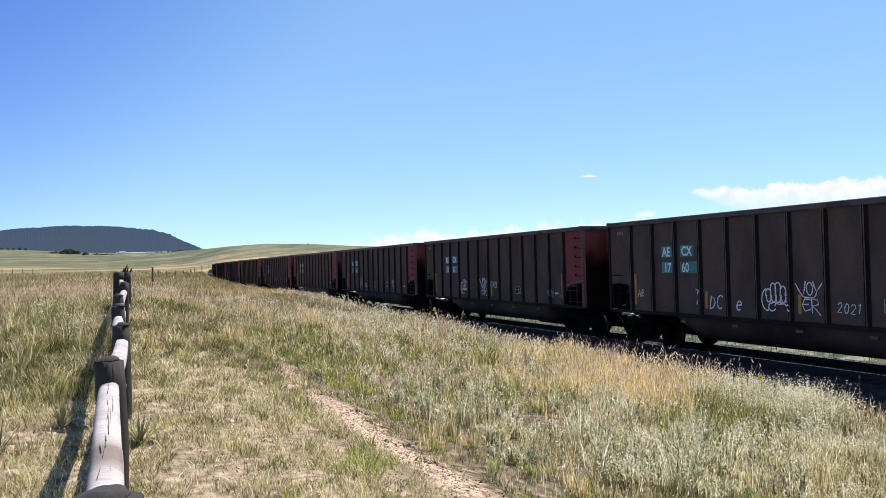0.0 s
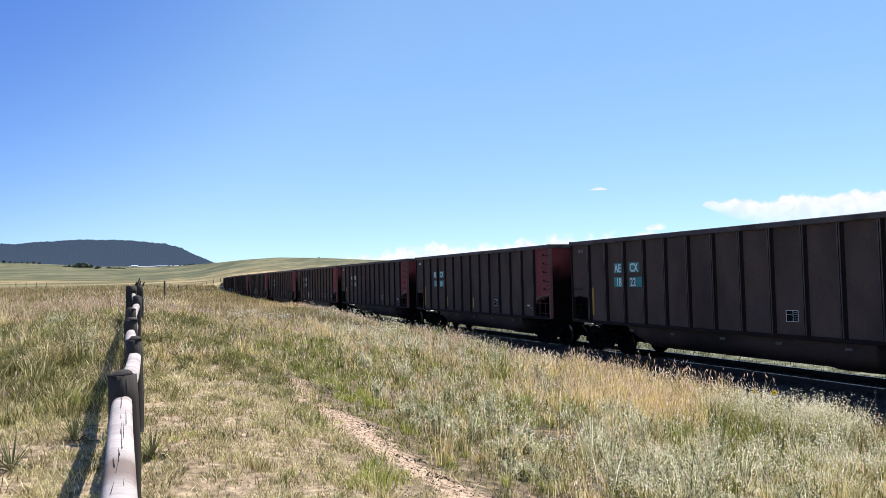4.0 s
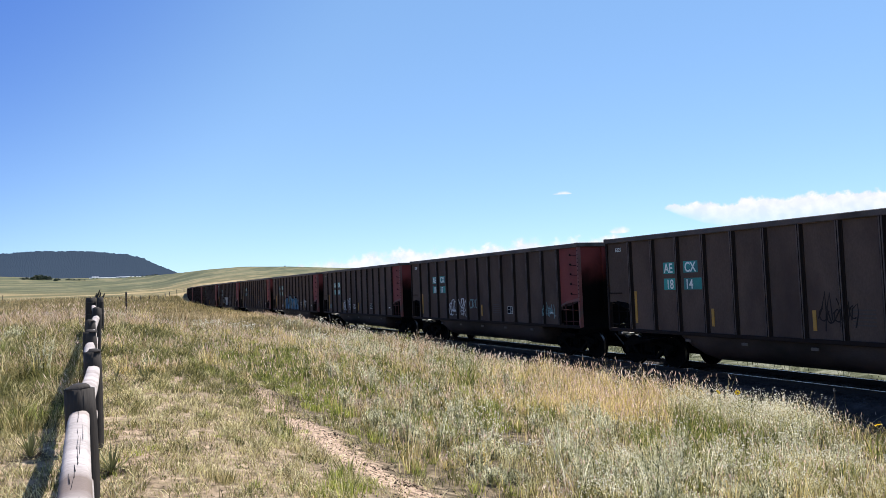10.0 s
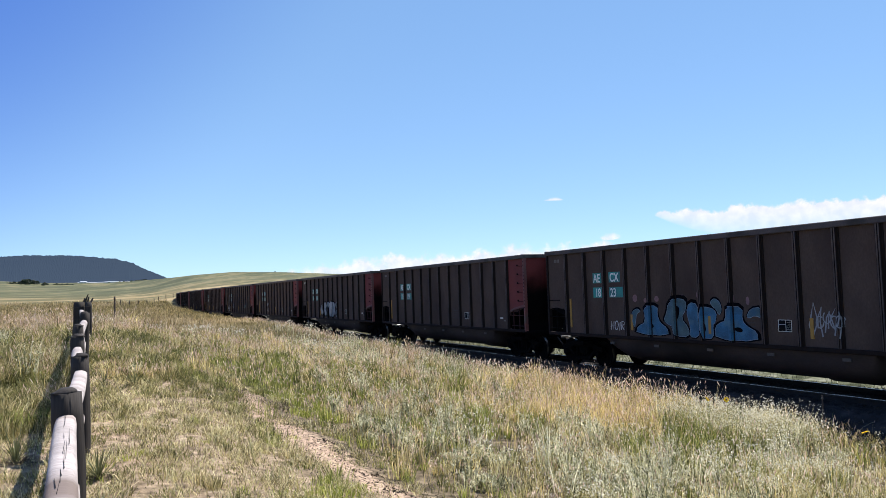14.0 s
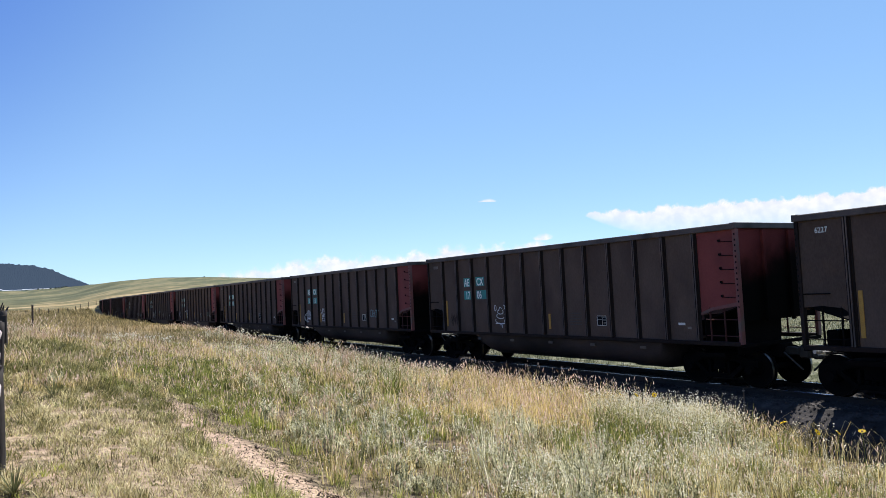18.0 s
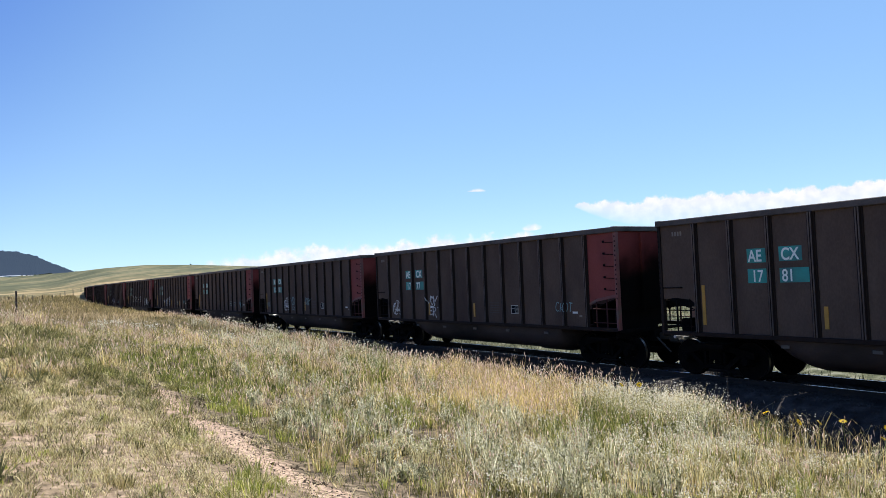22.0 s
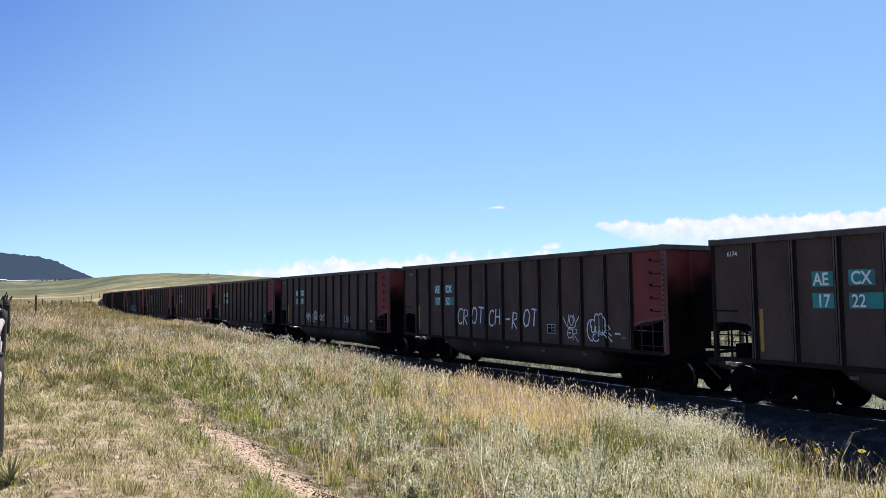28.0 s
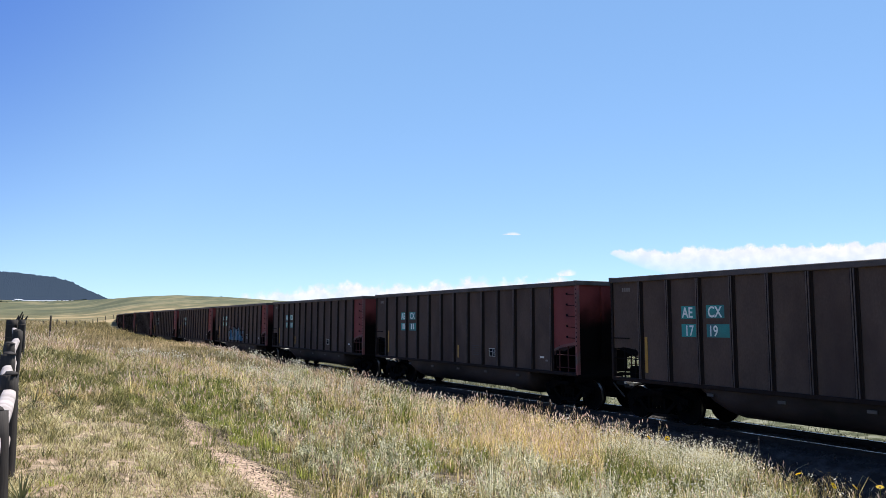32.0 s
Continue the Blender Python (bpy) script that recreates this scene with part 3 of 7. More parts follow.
def cloud(name, label, az_top, el_top, el_low, seed, ragged, soft, edge=110.0, fade_low=True, opacity=1.0, bright=0.61):
    """A sheet of cloud between a top outline (azimuth, elevation) and a lower edge, with its thickness in it."""
    az = np.arange(az_top[0], az_top[-1], 0.12)
    top = np.interp(az, az_top, el_top)
    low = np.interp(az, az_top, el_low)
    rows = 24
    v, dep, thick = [], [], []
    for k in range(rows + 1):
        f = k / rows
        el = low + (top + 0.35 - low) * f
        a = np.radians(-az)
        v.append(np.stack([-np.sin(a) * CLOUD_R, np.cos(a) * CLOUD_R, 1.6 + CLOUD_R * np.tan(np.radians(el))], -1))
        side = np.minimum(az - az[0], az[-1] - az) * 80
        dep.append(np.minimum(np.minimum((top - el) * 80, side), 1e3) / edge)
        thick.append((np.clip((el - low) / np.maximum(top - low, 0.05), 0, 1) ** 0.55 if fade_low else np.ones(len(az))) * opacity)
    n = len(az)
    i, j = np.meshgrid(np.arange(rows), np.arange(n - 1), indexing="ij")
    p = i * n + j
    me = soup(name, np.concatenate(v), np.stack([p, p + 1, p + n + 1, p + n], -1).reshape(-1, 4), cloud_mat(name, seed, ragged, soft, bright))
    for key, val in (("depth", dep), ("thick", thick)):
        me.attributes.new(key, "FLOAT", "POINT").data.foreach_set("value", np.concatenate(val).astype(np.float32))
    ob = tagged(new(name, me), label, "cloud", kind="structure")
    ob.visible_shadow = False
    return ob


# azimuths are degrees to the right of the first view
CLOUDS = [
    cloud("backdrop_cloud_bank", "long white cumulus bank low over the horizon", [18.6, 20, 21.5, 23, 25, 28, 31, 34, 38, 42, 47],
          [5.2, 5.3, 5.35, 5.15, 5.4, 5.25, 5.35, 5.15, 5.3, 5.2, 5.0], [4.9, 4.2, 3.6, 3.2, 2.9, 2.6, 2.4, 2.2, 2.0, 2.0, 2.0], 1, 1.15, 0.26),
    cloud("backdrop_cloud_band", "thin pale cloud band along the horizon", [-9.5, -6, -4, -2, 0, 2, 5, 9, 12, 15, 18],
          [1.7, 2.3, 2.45, 2.7, 2.8, 2.65, 2.8, 3.1, 2.9, 3.3, 2.8], [0.7, 0.5, 0.3, 0.2, 0.2, 0.2, 0.3, 0.5, 0.6, 0.7, 0.9], 2, 1.6, 0.5, opacity=1.0),
    cloud("backdrop_cloud_puff", "small white cloud puff", [14.6, 15.2, 15.7, 16.3], [3.5, 3.75, 3.8, 3.5], [3.3, 3.2, 3.2, 3.3], 3, 1.5, 0.9, 40, False, 0.8),
    cloud("backdrop_cloud_wisp", "tiny wisp of white cloud", [10.5, 11.0, 11.6, 12.1], [6.5, 6.68, 6.66, 6.5], [6.42, 6.42, 6.40, 6.4], 4, 1.3, 0.8, 22, False, 0.8),
]


# ---- railway ----
def build_track():
    runs = np.concatenate([np.arange(-100, 60, 4.0), np.arange(60, 300, 3.0)])
    places = []
    for run in runs:
        p, yaw = track_point(run)
        places.append((p, Vector((math.cos(radians(yaw)), math.sin(radians(yaw)), 0))))
    track = root("railway_track", pose(0, 0, 0), "single railway track of steel rails on dark ballast", "railway track")
    # shoulder of crushed stone
    bed = bmesh.new()
    prof = [(-3.6, -1.5), (-2.9, -0.80), (-1.75, -0.15), (1.75, -0.15), (2.9, -0.80), (3.6, -1.5)]
    add_sweep(bed, prof, places)
    part("ballast_bed", bed, M_BALLAST, track, "dark crushed-stone ballast bed")
    for side in (-1, 1):
        c = side * 0.7525
        web = [(c - 0.07, -0.19), (c - 0.07, -0.17), (c - 0.012, -0.15), (c - 0.012, -0.045), (c - 0.036, -0.035), (c - 0.036, -0.008),
               (c + 0.036, -0.008), (c + 0.036, -0.035), (c + 0.012, -0.045), (c + 0.012, -0.15), (c + 0.07, -0.17), (c + 0.07, -0.19)]
        rail = part("rail", add_sweep(bmesh.new(), web, places), M_RAIL, track)
        part("rail_head", add_sweep(bmesh.new(), [(c - 0.02, -0.0079), (c - 0.014, 0.0), (c + 0.014, 0.0), (c + 0.02, -0.0079)], places), M_RAILTOP, rail, "polished running surface")
    tie = mesh_of("tie", box(-0.115, 0.115, -1.3, 1.3, -0.36, -0.19, 0.012), M_TIE)
    for k in range(240):
        p, yaw = track_point(-24 + k * 0.5)
        part("tie", tie, None, track, m=pose(p.x, p.y, p.z, 0, 0, 90 + yaw))
    # loose stones over the near shoulder
    rnd = np.random.RandomState(21)
    n = 42000
    run = rnd.uniform(-6, 62, n)
    across = rnd.uniform(-3.5, 3.5, n)
    h = np.interp(np.abs(across), [0, 1.75, 2.9, 3.6], [-0.15, -0.15, -0.80, -1.5])
    x = AL.x * run + AC.x * (TRACK_D + across)
    y = AL.y * run + AC.y * (TRACK_D + across)
    size = rnd.uniform(0.018, 0.042, n)
    oct_v = np.array([[1, 0, 0], [-1, 0, 0], [0, 1, 0], [0, -1, 0], [0, 0, 0.8], [0, 0, -0.8]])
    oct_f = np.array([[0, 2, 4], [2, 1, 4], [1, 3, 4], [3, 0, 4]])
    jit = rnd.uniform(0.6, 1.3, (n, 6, 1))
    turn = rnd.uniform(0, 6.28, n)
    c, s = np.cos(turn)[:, None], np.sin(turn)[:, None]
    vx, vy = oct_v[None, :, 0] * c - oct_v[None, :, 1] * s, oct_v[None, :, 0] * s + oct_v[None, :, 1] * c
    v = np.stack([vx, vy, np.repeat(oct_v[None, :, 2], n, 0)], -1) * jit * size[:, None, None]
    v += np.stack([x, y, RAIL_Z + h + 0.012], -1)[:, None, :]
    f = (oct_f[None] + (np.arange(n) * 6)[:, None, None]).reshape(-1, 3)
    stones = new("loose_ballast", soup("loose_ballast", v.reshape(-1, 3), f, M_BALLAST))
    stones.parent = track
    tagged(stones, "loose crushed grey-brown stones", kind="stuff")


build_track()


# ---- coal cars ----
# A car's own space: x away from the camera along the train, y towards the camera's side, z up from the rails.
SIDE_Y = 1.58
RED_X, BROWN_X = -6.07, 6.17          # where the end bays begin
RIB_X = [RED_X + 1.02 * k for k in range(13)]


def wheelset_mesh():
    bm = bmesh.new()
    add_rod(bm, (0, -0.95, 0), (0, 0.95, 0), 0.075, seg=12)
    for side in (-1, 1):
        y = side * 0.70
        for (o0, r0), (o1, r1) in (((-0.03, 0.495), (0.0, 0.495)), ((0.0, 0.46), (0.12, 0.455))):
            a, b = y + side * o0, y + side * o1
            bmesh.ops.create_cone(bm, cap_ends=True, segments=28, radius1=r0, radius2=r1, depth=abs(b - a),
                                  matrix=Matrix.Translation((0, (a + b) / 2, 0)) @ Matrix.Rotation(radians(-90 * side), 4, "X"))
        # hub and raised plate ring
        bmesh.ops.create_cone(bm, cap_ends=True, segments=20, radius1=0.17, radius2=0.12, depth=0.09, matrix=Matrix.Translation((0, y + side * 0.14, 0)) @ Matrix.Rotation(radians(-90 * side), 4, "X"))
        for k in range(6):
            a = k * math.pi / 3
            add_box(bm, 0.30 * math.cos(a) - 0.02, 0.30 * math.cos(a) + 0.02, *sorted((y + side * 0.11, y + side * 0.135)), 0.30 * math.sin(a) - 0.02, 0.30 * math.sin(a) + 0.02)
    return mesh_of("wheelset", bm, M_WHEEL)


def tread_mesh(side):
    bm = bmesh.new()
    seg = 32
    if side:
        y0, y1 = side * 0.725, side * 0.815
        for k in range(seg):
            a, b = 2 * math.pi * k / seg, 2 * math.pi * (k + 1) / seg
            bm.faces.new([bm.verts.new((0.4615 * math.cos(t), y, 0.4615 * math.sin(t))) for t, y in ((a, y0), (b, y0), (b, y1), (a, y1))])
    return mesh_of("tread", bm, M_TREAD)


def spring_mesh():
    """One coil spring of a truck, as a ribbed column."""
    bm = bmesh.new()
    rings = []
    for k in range(9):
        r = 0.064 if k % 2 else 0.046
        rings.append([bm.verts.new((r * math.cos(a * math.pi / 5), r * math.sin(a * math.pi / 5), 0.33 + 0.02 * k)) for a in range(10)])
    for p, q in zip(rings, rings[1:]):
        for i in range(10):
            bm.faces.new((p[i], p[(i + 1) % 10], q[(i + 1) % 10], q[i]))
    return mesh_of("spring", bm, M_TRUCK)


def build_truck(car, x):
    bm = box(-0.19, 0.19, -1.05, 1.05, 0.42, 0.70, 0.03)
    add_rod(bm, (0, 0, 0.70), (0, 0, 0.92), 0.2, seg=16)
    truck = part("truck", bm, M_TRUCK, car, "dark cast-steel wheel truck", pose(x, 0, 0))
    for side in (-1, 1):
        y0, y1 = sorted((side * 0.93, side * 1.07))
        fr = bmesh.new()
        # a cast side frame: bowed top chord, lower tension bar, two window columns
        top = [(-1.13, 0.53), (-1.13, 0.68), (-0.92, 0.72), (-0.55, 0.80), (0.55, 0.80), (0.92, 0.72), (1.13, 0.68), (1.13, 0.53), (0.72, 0.56), (0.50, 0.66), (-0.50, 0.66), (-0.72, 0.56)]
        add_prism(fr, top, y0, y1)
        add_prism(fr, [(-0.78, 0.56), (-0.38, 0.22), (0.38, 0.22), (0.78, 0.56), (0.66, 0.60), (0.34, 0.33), (-0.34, 0.33), (-0.66, 0.60)], y0, y1)
        for cx in (-0.32, 0.25):
            add_box(fr, cx, cx + 0.07, y0, y1, 0.30, 0.68)
        part("side_frame", fr, M_TRUCK, truck)
        for cx in (-0.15, 0.0, 0.15):
            part("spring", MESH["spring"], None, truck, m=pose(cx, side * 1.0, 0))
    for wx in (-0.89, 0.89):
        ws = part("wheelset", MESH["wheelset"], None, truck, m=pose(wx, 0, 0.457))
        for rim in MESH["tread"]:
            part("tread", rim, None, ws, "wheel rim polished by the rail")
        for side in (-1, 1):
            cap = bmesh.new()
            add_rod(cap, (wx, side * 1.03, 0.457), (wx, side * 1.14, 0.457), 0.13, 0.10, 16)
            add_box(cap, wx - 0.13, wx + 0.13, *sorted((side * 0.94, side * 1.08)), 0.50, 0.60)
            part("bearing_cap", cap, M_TRUCK, truck)
    bm = bmesh.new()
    for wx in (-0.39, 0.39):
        add_box(bm, wx - 0.05, wx + 0.05, -0.85, 0.85, 0.36, 0.44)
    add_rod(bm, (-0.39, 0.25, 0.40), (0.39, 0.25, 0.62), 0.02, seg=6)
    part("brake_beam", bm, M_TRUCK, truck)
    return truck


MESH = {}


def build_car():
    car = root("coal_car", pose(0, 0, -40), "dark brown steel coal gondola with a red end, rolling on the track", "railway car", "coal train")
    H, B, X = CAR_TOP, CAR_SILL, CAR_HALF
    MESH["spring"] = spring_mesh()
    MESH["wheelset"], MESH["tread"] = wheelset_mesh(), [tread_mesh(-1), tread_mesh(1)]
    # side sheets between the end bays
    for side in (1, -1):
        y0, y1 = sorted((side * SIDE_Y, side * (SIDE_Y - 0.02)))
        part("side_sheet", add_prism(bmesh.new(), [(RED_X - 0.02, B), (BROWN_X + 0.02, B), (BROWN_X + 0.02, H - 0.05), (RED_X - 0.02, H - 0.05)], y0, y1), M_BODY, car)
        # end bays are cut away below: red at the leading end, brown at the other
        for end, m, nm in ((-1, M_RED, "red_end_panel"), (1, M_BODY, "end_panel")):
            o = [(RED_X - 0.022, 1.84), (-6.5, 1.99), (-7.28, 2.12), (-7.28, H - 0.05), (RED_X - 0.022, H - 0.05)]
            if end > 0:
                o = [(BROWN_X + 0.022, 1.86), (6.4, 1.99), (6.85, 2.04), (7.28, 2.0), (7.28, H - 0.05), (BROWN_X + 0.022, H - 0.05)]
            pn = part(nm, add_prism(bmesh.new(), o, y0, y1), m, car, "red painted end panel" if end < 0 else "")
            if end < 0:
                for k in range(5):
                    bolts = bmesh.new()
                    z = 2.30 + k * 0.34
                    add_box(bolts, -6.86, -6.80, *sorted((side * SIDE_Y, side * (SIDE_Y + 0.03))), z - 0.025, z + 0.025)
                    add_rod(bolts, (-6.83, side * (SIDE_Y + 0.035), z - 0.03), (-7.22, side * (SIDE_Y + 0.035), z - 0.05), 0.009, seg=6)
                    part("grab_iron", bolts, M_UNDER, pn, "black grab iron")
                edge = add_prism(bmesh.new(), [(RED_X - 0.022, 1.80), (RED_X - 0.022, 1.87), (-6.5, 2.02), (-7.28, 2.15), (-7.28, 2.06), (-6.5, 1.94)], *sorted((side * (SIDE_Y - 0.04), side * (SIDE_Y + 0.012))))
                part("panel_edge", edge, M_POST, pn, "worn lower edge")
        # top chord: a heavy angle along the rim
        ch = bmesh.new()
        add_box(ch, -X - 0.02, X + 0.06, *sorted((side * (SIDE_Y - 0.06), side * (SIDE_Y + 0.085))), H - 0.15, H, 0.015)
        part("top_chord", ch, M_CHORD, car)
        si = bmesh.new()
        add_box(si, -X + 0.02, X - 0.02, *sorted((side * (SIDE_Y - 0.10), side * (SIDE_Y + 0.06))), B - 0.09, B + 0.015, 0.01)
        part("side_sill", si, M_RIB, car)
    # ribs: pressed channels with a flange on each edge
    rb = bmesh.new()
    pr = [(-0.095, 0), (-0.095, 0.02), (-0.062, 0.022), (-0.045, 0.085), (-0.012, 0.085), (-0.008, 0.06), (0.008, 0.06), (0.012, 0.085), (0.045, 0.085), (0.062, 0.022), (0.095, 0.02), (0.095, 0)]
    ring0 = [rb.verts.new((x, y, B + 0.015)) for x, y in pr]
    ring1 = [rb.verts.new((x, y, H - 0.15)) for x, y in pr]
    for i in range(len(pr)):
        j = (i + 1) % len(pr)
        # crest faces get the painted highlight, the rest the shade-darkened brown
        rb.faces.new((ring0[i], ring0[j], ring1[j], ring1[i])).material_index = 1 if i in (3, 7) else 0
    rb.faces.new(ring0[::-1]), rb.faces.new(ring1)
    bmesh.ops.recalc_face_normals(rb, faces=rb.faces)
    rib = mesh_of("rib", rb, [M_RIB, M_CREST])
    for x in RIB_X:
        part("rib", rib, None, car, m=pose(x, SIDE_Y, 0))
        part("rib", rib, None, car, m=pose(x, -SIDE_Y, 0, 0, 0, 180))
    # ends: wall, rim, corner posts, open platform with a ladder below the slope sheet
    for end in (-1, 1):
        red = end < 0
        w = bmesh.new()
        add_box(w, *sorted((end * 7.26, end * 7.28)), -SIDE_Y + 0.02, SIDE_Y - 0.02, 1.66 if red else 1.95, H - 0.05)
        wall = part("end_wall", w, [M_END_RED if red else M_BODY], car, "red end wall darkened by soot and painted shade" if red else "")
        for yy in (-0.5, 0.55):
            st = part("end_stiffener", box(*sorted((end * 7.28, end * 7.36)), yy - 0.05, yy + 0.05, 1.62 if red else 1.95, H - 0.16, 0.01), M_END_RED if red else M_RIB, wall)
        part("end_chord", box(*sorted((end * 7.2, end * 7.36)), -SIDE_Y - 0.08, SIDE_Y + 0.08, H - 0.13, H + 0.012, 0.012), M_CHORD, car)
        for side in (1, -1):
            y0, y1 = sorted((side * (SIDE_Y - 0.09), side * (SIDE_Y + 0.045)))
            ps = bmesh.new()
            add_box(ps, *sorted((end * 7.245, end * 7.33)), y0, y1, B - 0.05, H - 0.12, 0.006)
            post = part("corner_post", ps, M_POST if red else M_RIB, car, "worn corner post with a row of holes")
            ho = bmesh.new()
            for k in range(14):
                z = 2.0 + k * 0.135
                add_box(ho, *sorted((end * 7.288, end * 7.322)), *sorted((side * (SIDE_Y + 0.043), side * (SIDE_Y + 0.048))), z, z + 0.05)
            tagged(part("perforated_strip", ho, M_BLACK, post), "row of small dark slots", kind="stuff")
            if not red:
                gr = bmesh.new()
                add_rod(gr, (6.62, side * (SIDE_Y + 0.045), 2.30), (7.22, side * (SIDE_Y + 0.045), 2.30), 0.014, seg=6)
                for gx in (6.64, 7.20):
                    add_rod(gr, (gx, side * (SIDE_Y - 0.002), 2.30), (gx, side * (SIDE_Y + 0.05), 2.30), 0.014, seg=6)
                part("grab_iron", gr, M_UNDER, car, "black grab iron")
            ld = bmesh.new()
            for lx in (6.42, 6.84):
                add_box(ld, end * lx - 0.018, end * lx + 0.018, *sorted((side * (SIDE_Y - 0.03), side * SIDE_Y)), B, 2.02)
            for lz in (1.32, 1.72):
                add_rod(ld, (end * 6.30, side * (SIDE_Y + 0.0), lz), (end * 7.26, side * (SIDE_Y + 0.0), lz), 0.014, seg=6)
            part("platform_ladder", ld, M_LADDER if red else M_UNDER, car, "dull red step ladder" if red else "")
        # dark plate added to keep the space under the red wall black
        if red:
            part("end_bulkhead", box(-7.12, -7.10, -0.2, SIDE_Y - 0.06, B - 0.30, 1.70), M_UNDER, car)
        sl = bmesh.new()
        a, b, c, d2 = (end * 7.26, 2.05), (end * 4.3, 1.13), (end * 4.3, 1.10), (end * 7.26, 2.02)
        add_prism(sl, [a, b, c, d2], -SIDE_Y + 0.05, SIDE_Y - 0.05)
        part("slope_sheet", sl, M_UNDER, car)
        # dark plate added behind the open bay to block the bright view through
        part("hopper_end", box(*sorted((end * 6.22, end * 6.24)), -SIDE_Y + 0.03, SIDE_Y - 0.03, B - 0.08, 1.84), M_UNDER, car)
        pf = bmesh.new()
        add_box(pf, *sorted((end * 7.24, end * 7.34)), -SIDE_Y + 0.02, SIDE_Y - 0.02, B - 0.12, B - 0.04)
        add_box(pf, *sorted((end * 5.7, end * 6.6)), -1.35, 1.35, 0.76, 0.86)
        part("end_platform", pf, M_UNDER, car)
        cs = bmesh.new()
        add_box(cs, *sorted((end * 3.9, end * 7.4)), -0.24, 0.24, 0.72, 1.05, 0.01)
        part("centre_sill", cs, M_UNDER, car)
        cp = bmesh.new()
        add_box(cp, *sorted((end * 7.4, end * 7.86)), -0.10, 0.10, 0.78, 0.96, 0.02)
        add_box(cp, *sorted((end * 7.78, end * 8.07)), -0.15, 0.15, 0.70, 1.02, 0.05)
        add_rod(cp, (end * 7.5, 0.3, 0.85), (end * 7.95, 0.26, 0.45), 0.025, seg=8)
        part("coupler", cp, M_COUPLER, car, "pale worn steel coupler")
        # bright piece added to stand for the sunlit glint by the coupler
        if not red:
            lv = bmesh.new()
            add_rod(lv, (7.46, 0.30, 0.93), (7.46, 0.98, 0.97), 0.045, seg=10)
            add_box(lv, 7.36, 7.56, 0.50, 0.74, 0.86, 0.97, 0.02)
            part("uncoupling_lever", lv, M_LEVER, car, "bright steel lever added for the sunlit glint")
        build_truck(car, end * 6.17)
    # brake gear on the trailing end platform
    bk = bmesh.new()
    add_rod(bk, (6.55, 0.5, B), (6.55, 1.2, B + 0.0), 0.16, seg=14)
    add_box(bk, 6.7, 7.0, 0.75, 1.25, B - 0.06, B + 0.32, 0.03)
    part("brake_cylinder", bk, M_TRUCK, car)
    wh = bmesh.new()
    for k in range(18):
        a, b = 2 * math.pi * k / 18, 2 * math.pi * (k + 1) / 18
        add_rod(wh, (7.40, -0.75 + 0.25 * math.cos(a), 2.55 + 0.25 * math.sin(a)), (7.40, -0.75 + 0.25 * math.cos(b), 2.55 + 0.25 * math.sin(b)), 0.015, seg=6)
    part("hand_brake_wheel", wh, M_TRUCK, car)
    # floor and the rounded tub between the trucks
    tb = bmesh.new()
    xs = [(-4.76, 0.72), (-4.70, 0.35), (-4.58, 0.10), (-4.3, 0.0), (-3.35, 0.0), (-3.3, 0.06), (3.3, 0.06), (3.6, 0.14), (3.95, 0.38), (4.2, 0.75)]
    rings = []
    for x, up in xs:
        ring = []
        for k in range(15):
            t = math.pi * k / 14
            y = (SIDE_Y - 0.06) * math.copysign(abs(math.cos(t)) ** 0.5, math.cos(t))
            z = B - 0.07 - 0.80 * abs(math.sin(t)) ** 0.8 * (1 - up)
            ring.append(tb.verts.new((x, y, z)))
        rings.append(ring)
    for a, b in zip(rings, rings[1:]):
        for i in range(14):
            tb.faces.new((a[i], a[i + 1], b[i + 1], b[i])).smooth = True
    tb.faces.new(rings[0]), tb.faces.new(rings[-1][::-1])
    bmesh.ops.recalc_face_normals(tb, faces=tb.faces)
    tub = part("tub", tb, M_TUB, car, "rounded belly tub below the side sill")
    for x in (-4.1, -2.1, -0.15, 1.9, 3.9):
        part("reflector", box(x - 0.10, x + 0.10, SIDE_Y - 0.045, SIDE_Y - 0.02, 0.90, 0.97), M_REFLECT, tub, "faded reflector strip")
    # paint marks on the camera's side
    f0 = SIDE_Y + 0.001
    fr = bmesh.new()
    x0, x1, z0, z1 = -2.77, -2.39, 1.51, 1.80
    for b4 in ((x0, x1, z0, z0 + 0.014), (x0, x1, z1 - 0.014, z1), (x0, x0 + 0.014, z0, z1), (x1 - 0.014, x1, z0, z1)):
        add_box(fr, b4[0], b4[1], f0 + 0.003, f0 + 0.007, b4[2], b4[3])
    add_box(fr, x0 + 0.16, x0 + 0.17, f0 + 0.003, f0 + 0.007, z0, z1)
    for k in range(5):
        add_box(fr, x0 + 0.03, x0 + 0.13, f0 + 0.003, f0 + 0.007, z0 + 0.05 + k * 0.045, z0 + 0.056 + k * 0.045)
    add_box(fr, x0 + 0.17, x1, f0 + 0.003, f0 + 0.007, z0 + 0.17, z0 + 0.178)
    panel = part("data_panel", box(x0, x1, f0, f0 + 0.003, z0, z1), M_BLACK, car, "black data panel in a white frame")
    part("panel_frame", fr, M_WHITE, panel)
    for x, z, m, wd in ((-5.52, 1.60, M_WHITE, 0.22), (-5.76, 1.50, M_DULL, 0.12)):
        part("stencil_mark", box(x - wd / 2, x + wd / 2, f0, f0 + 0.003, z - 0.03, z + 0.03), m, car)
    line = mesh_of("stencil_line", box(-1.72, -1.18, f0, f0 + 0.003, 1.52, 1.545), mat_faint())
    for k in range(5):
        part("stencil_line", line, None, car, m=pose(0, 0, k * 0.085))
    return car


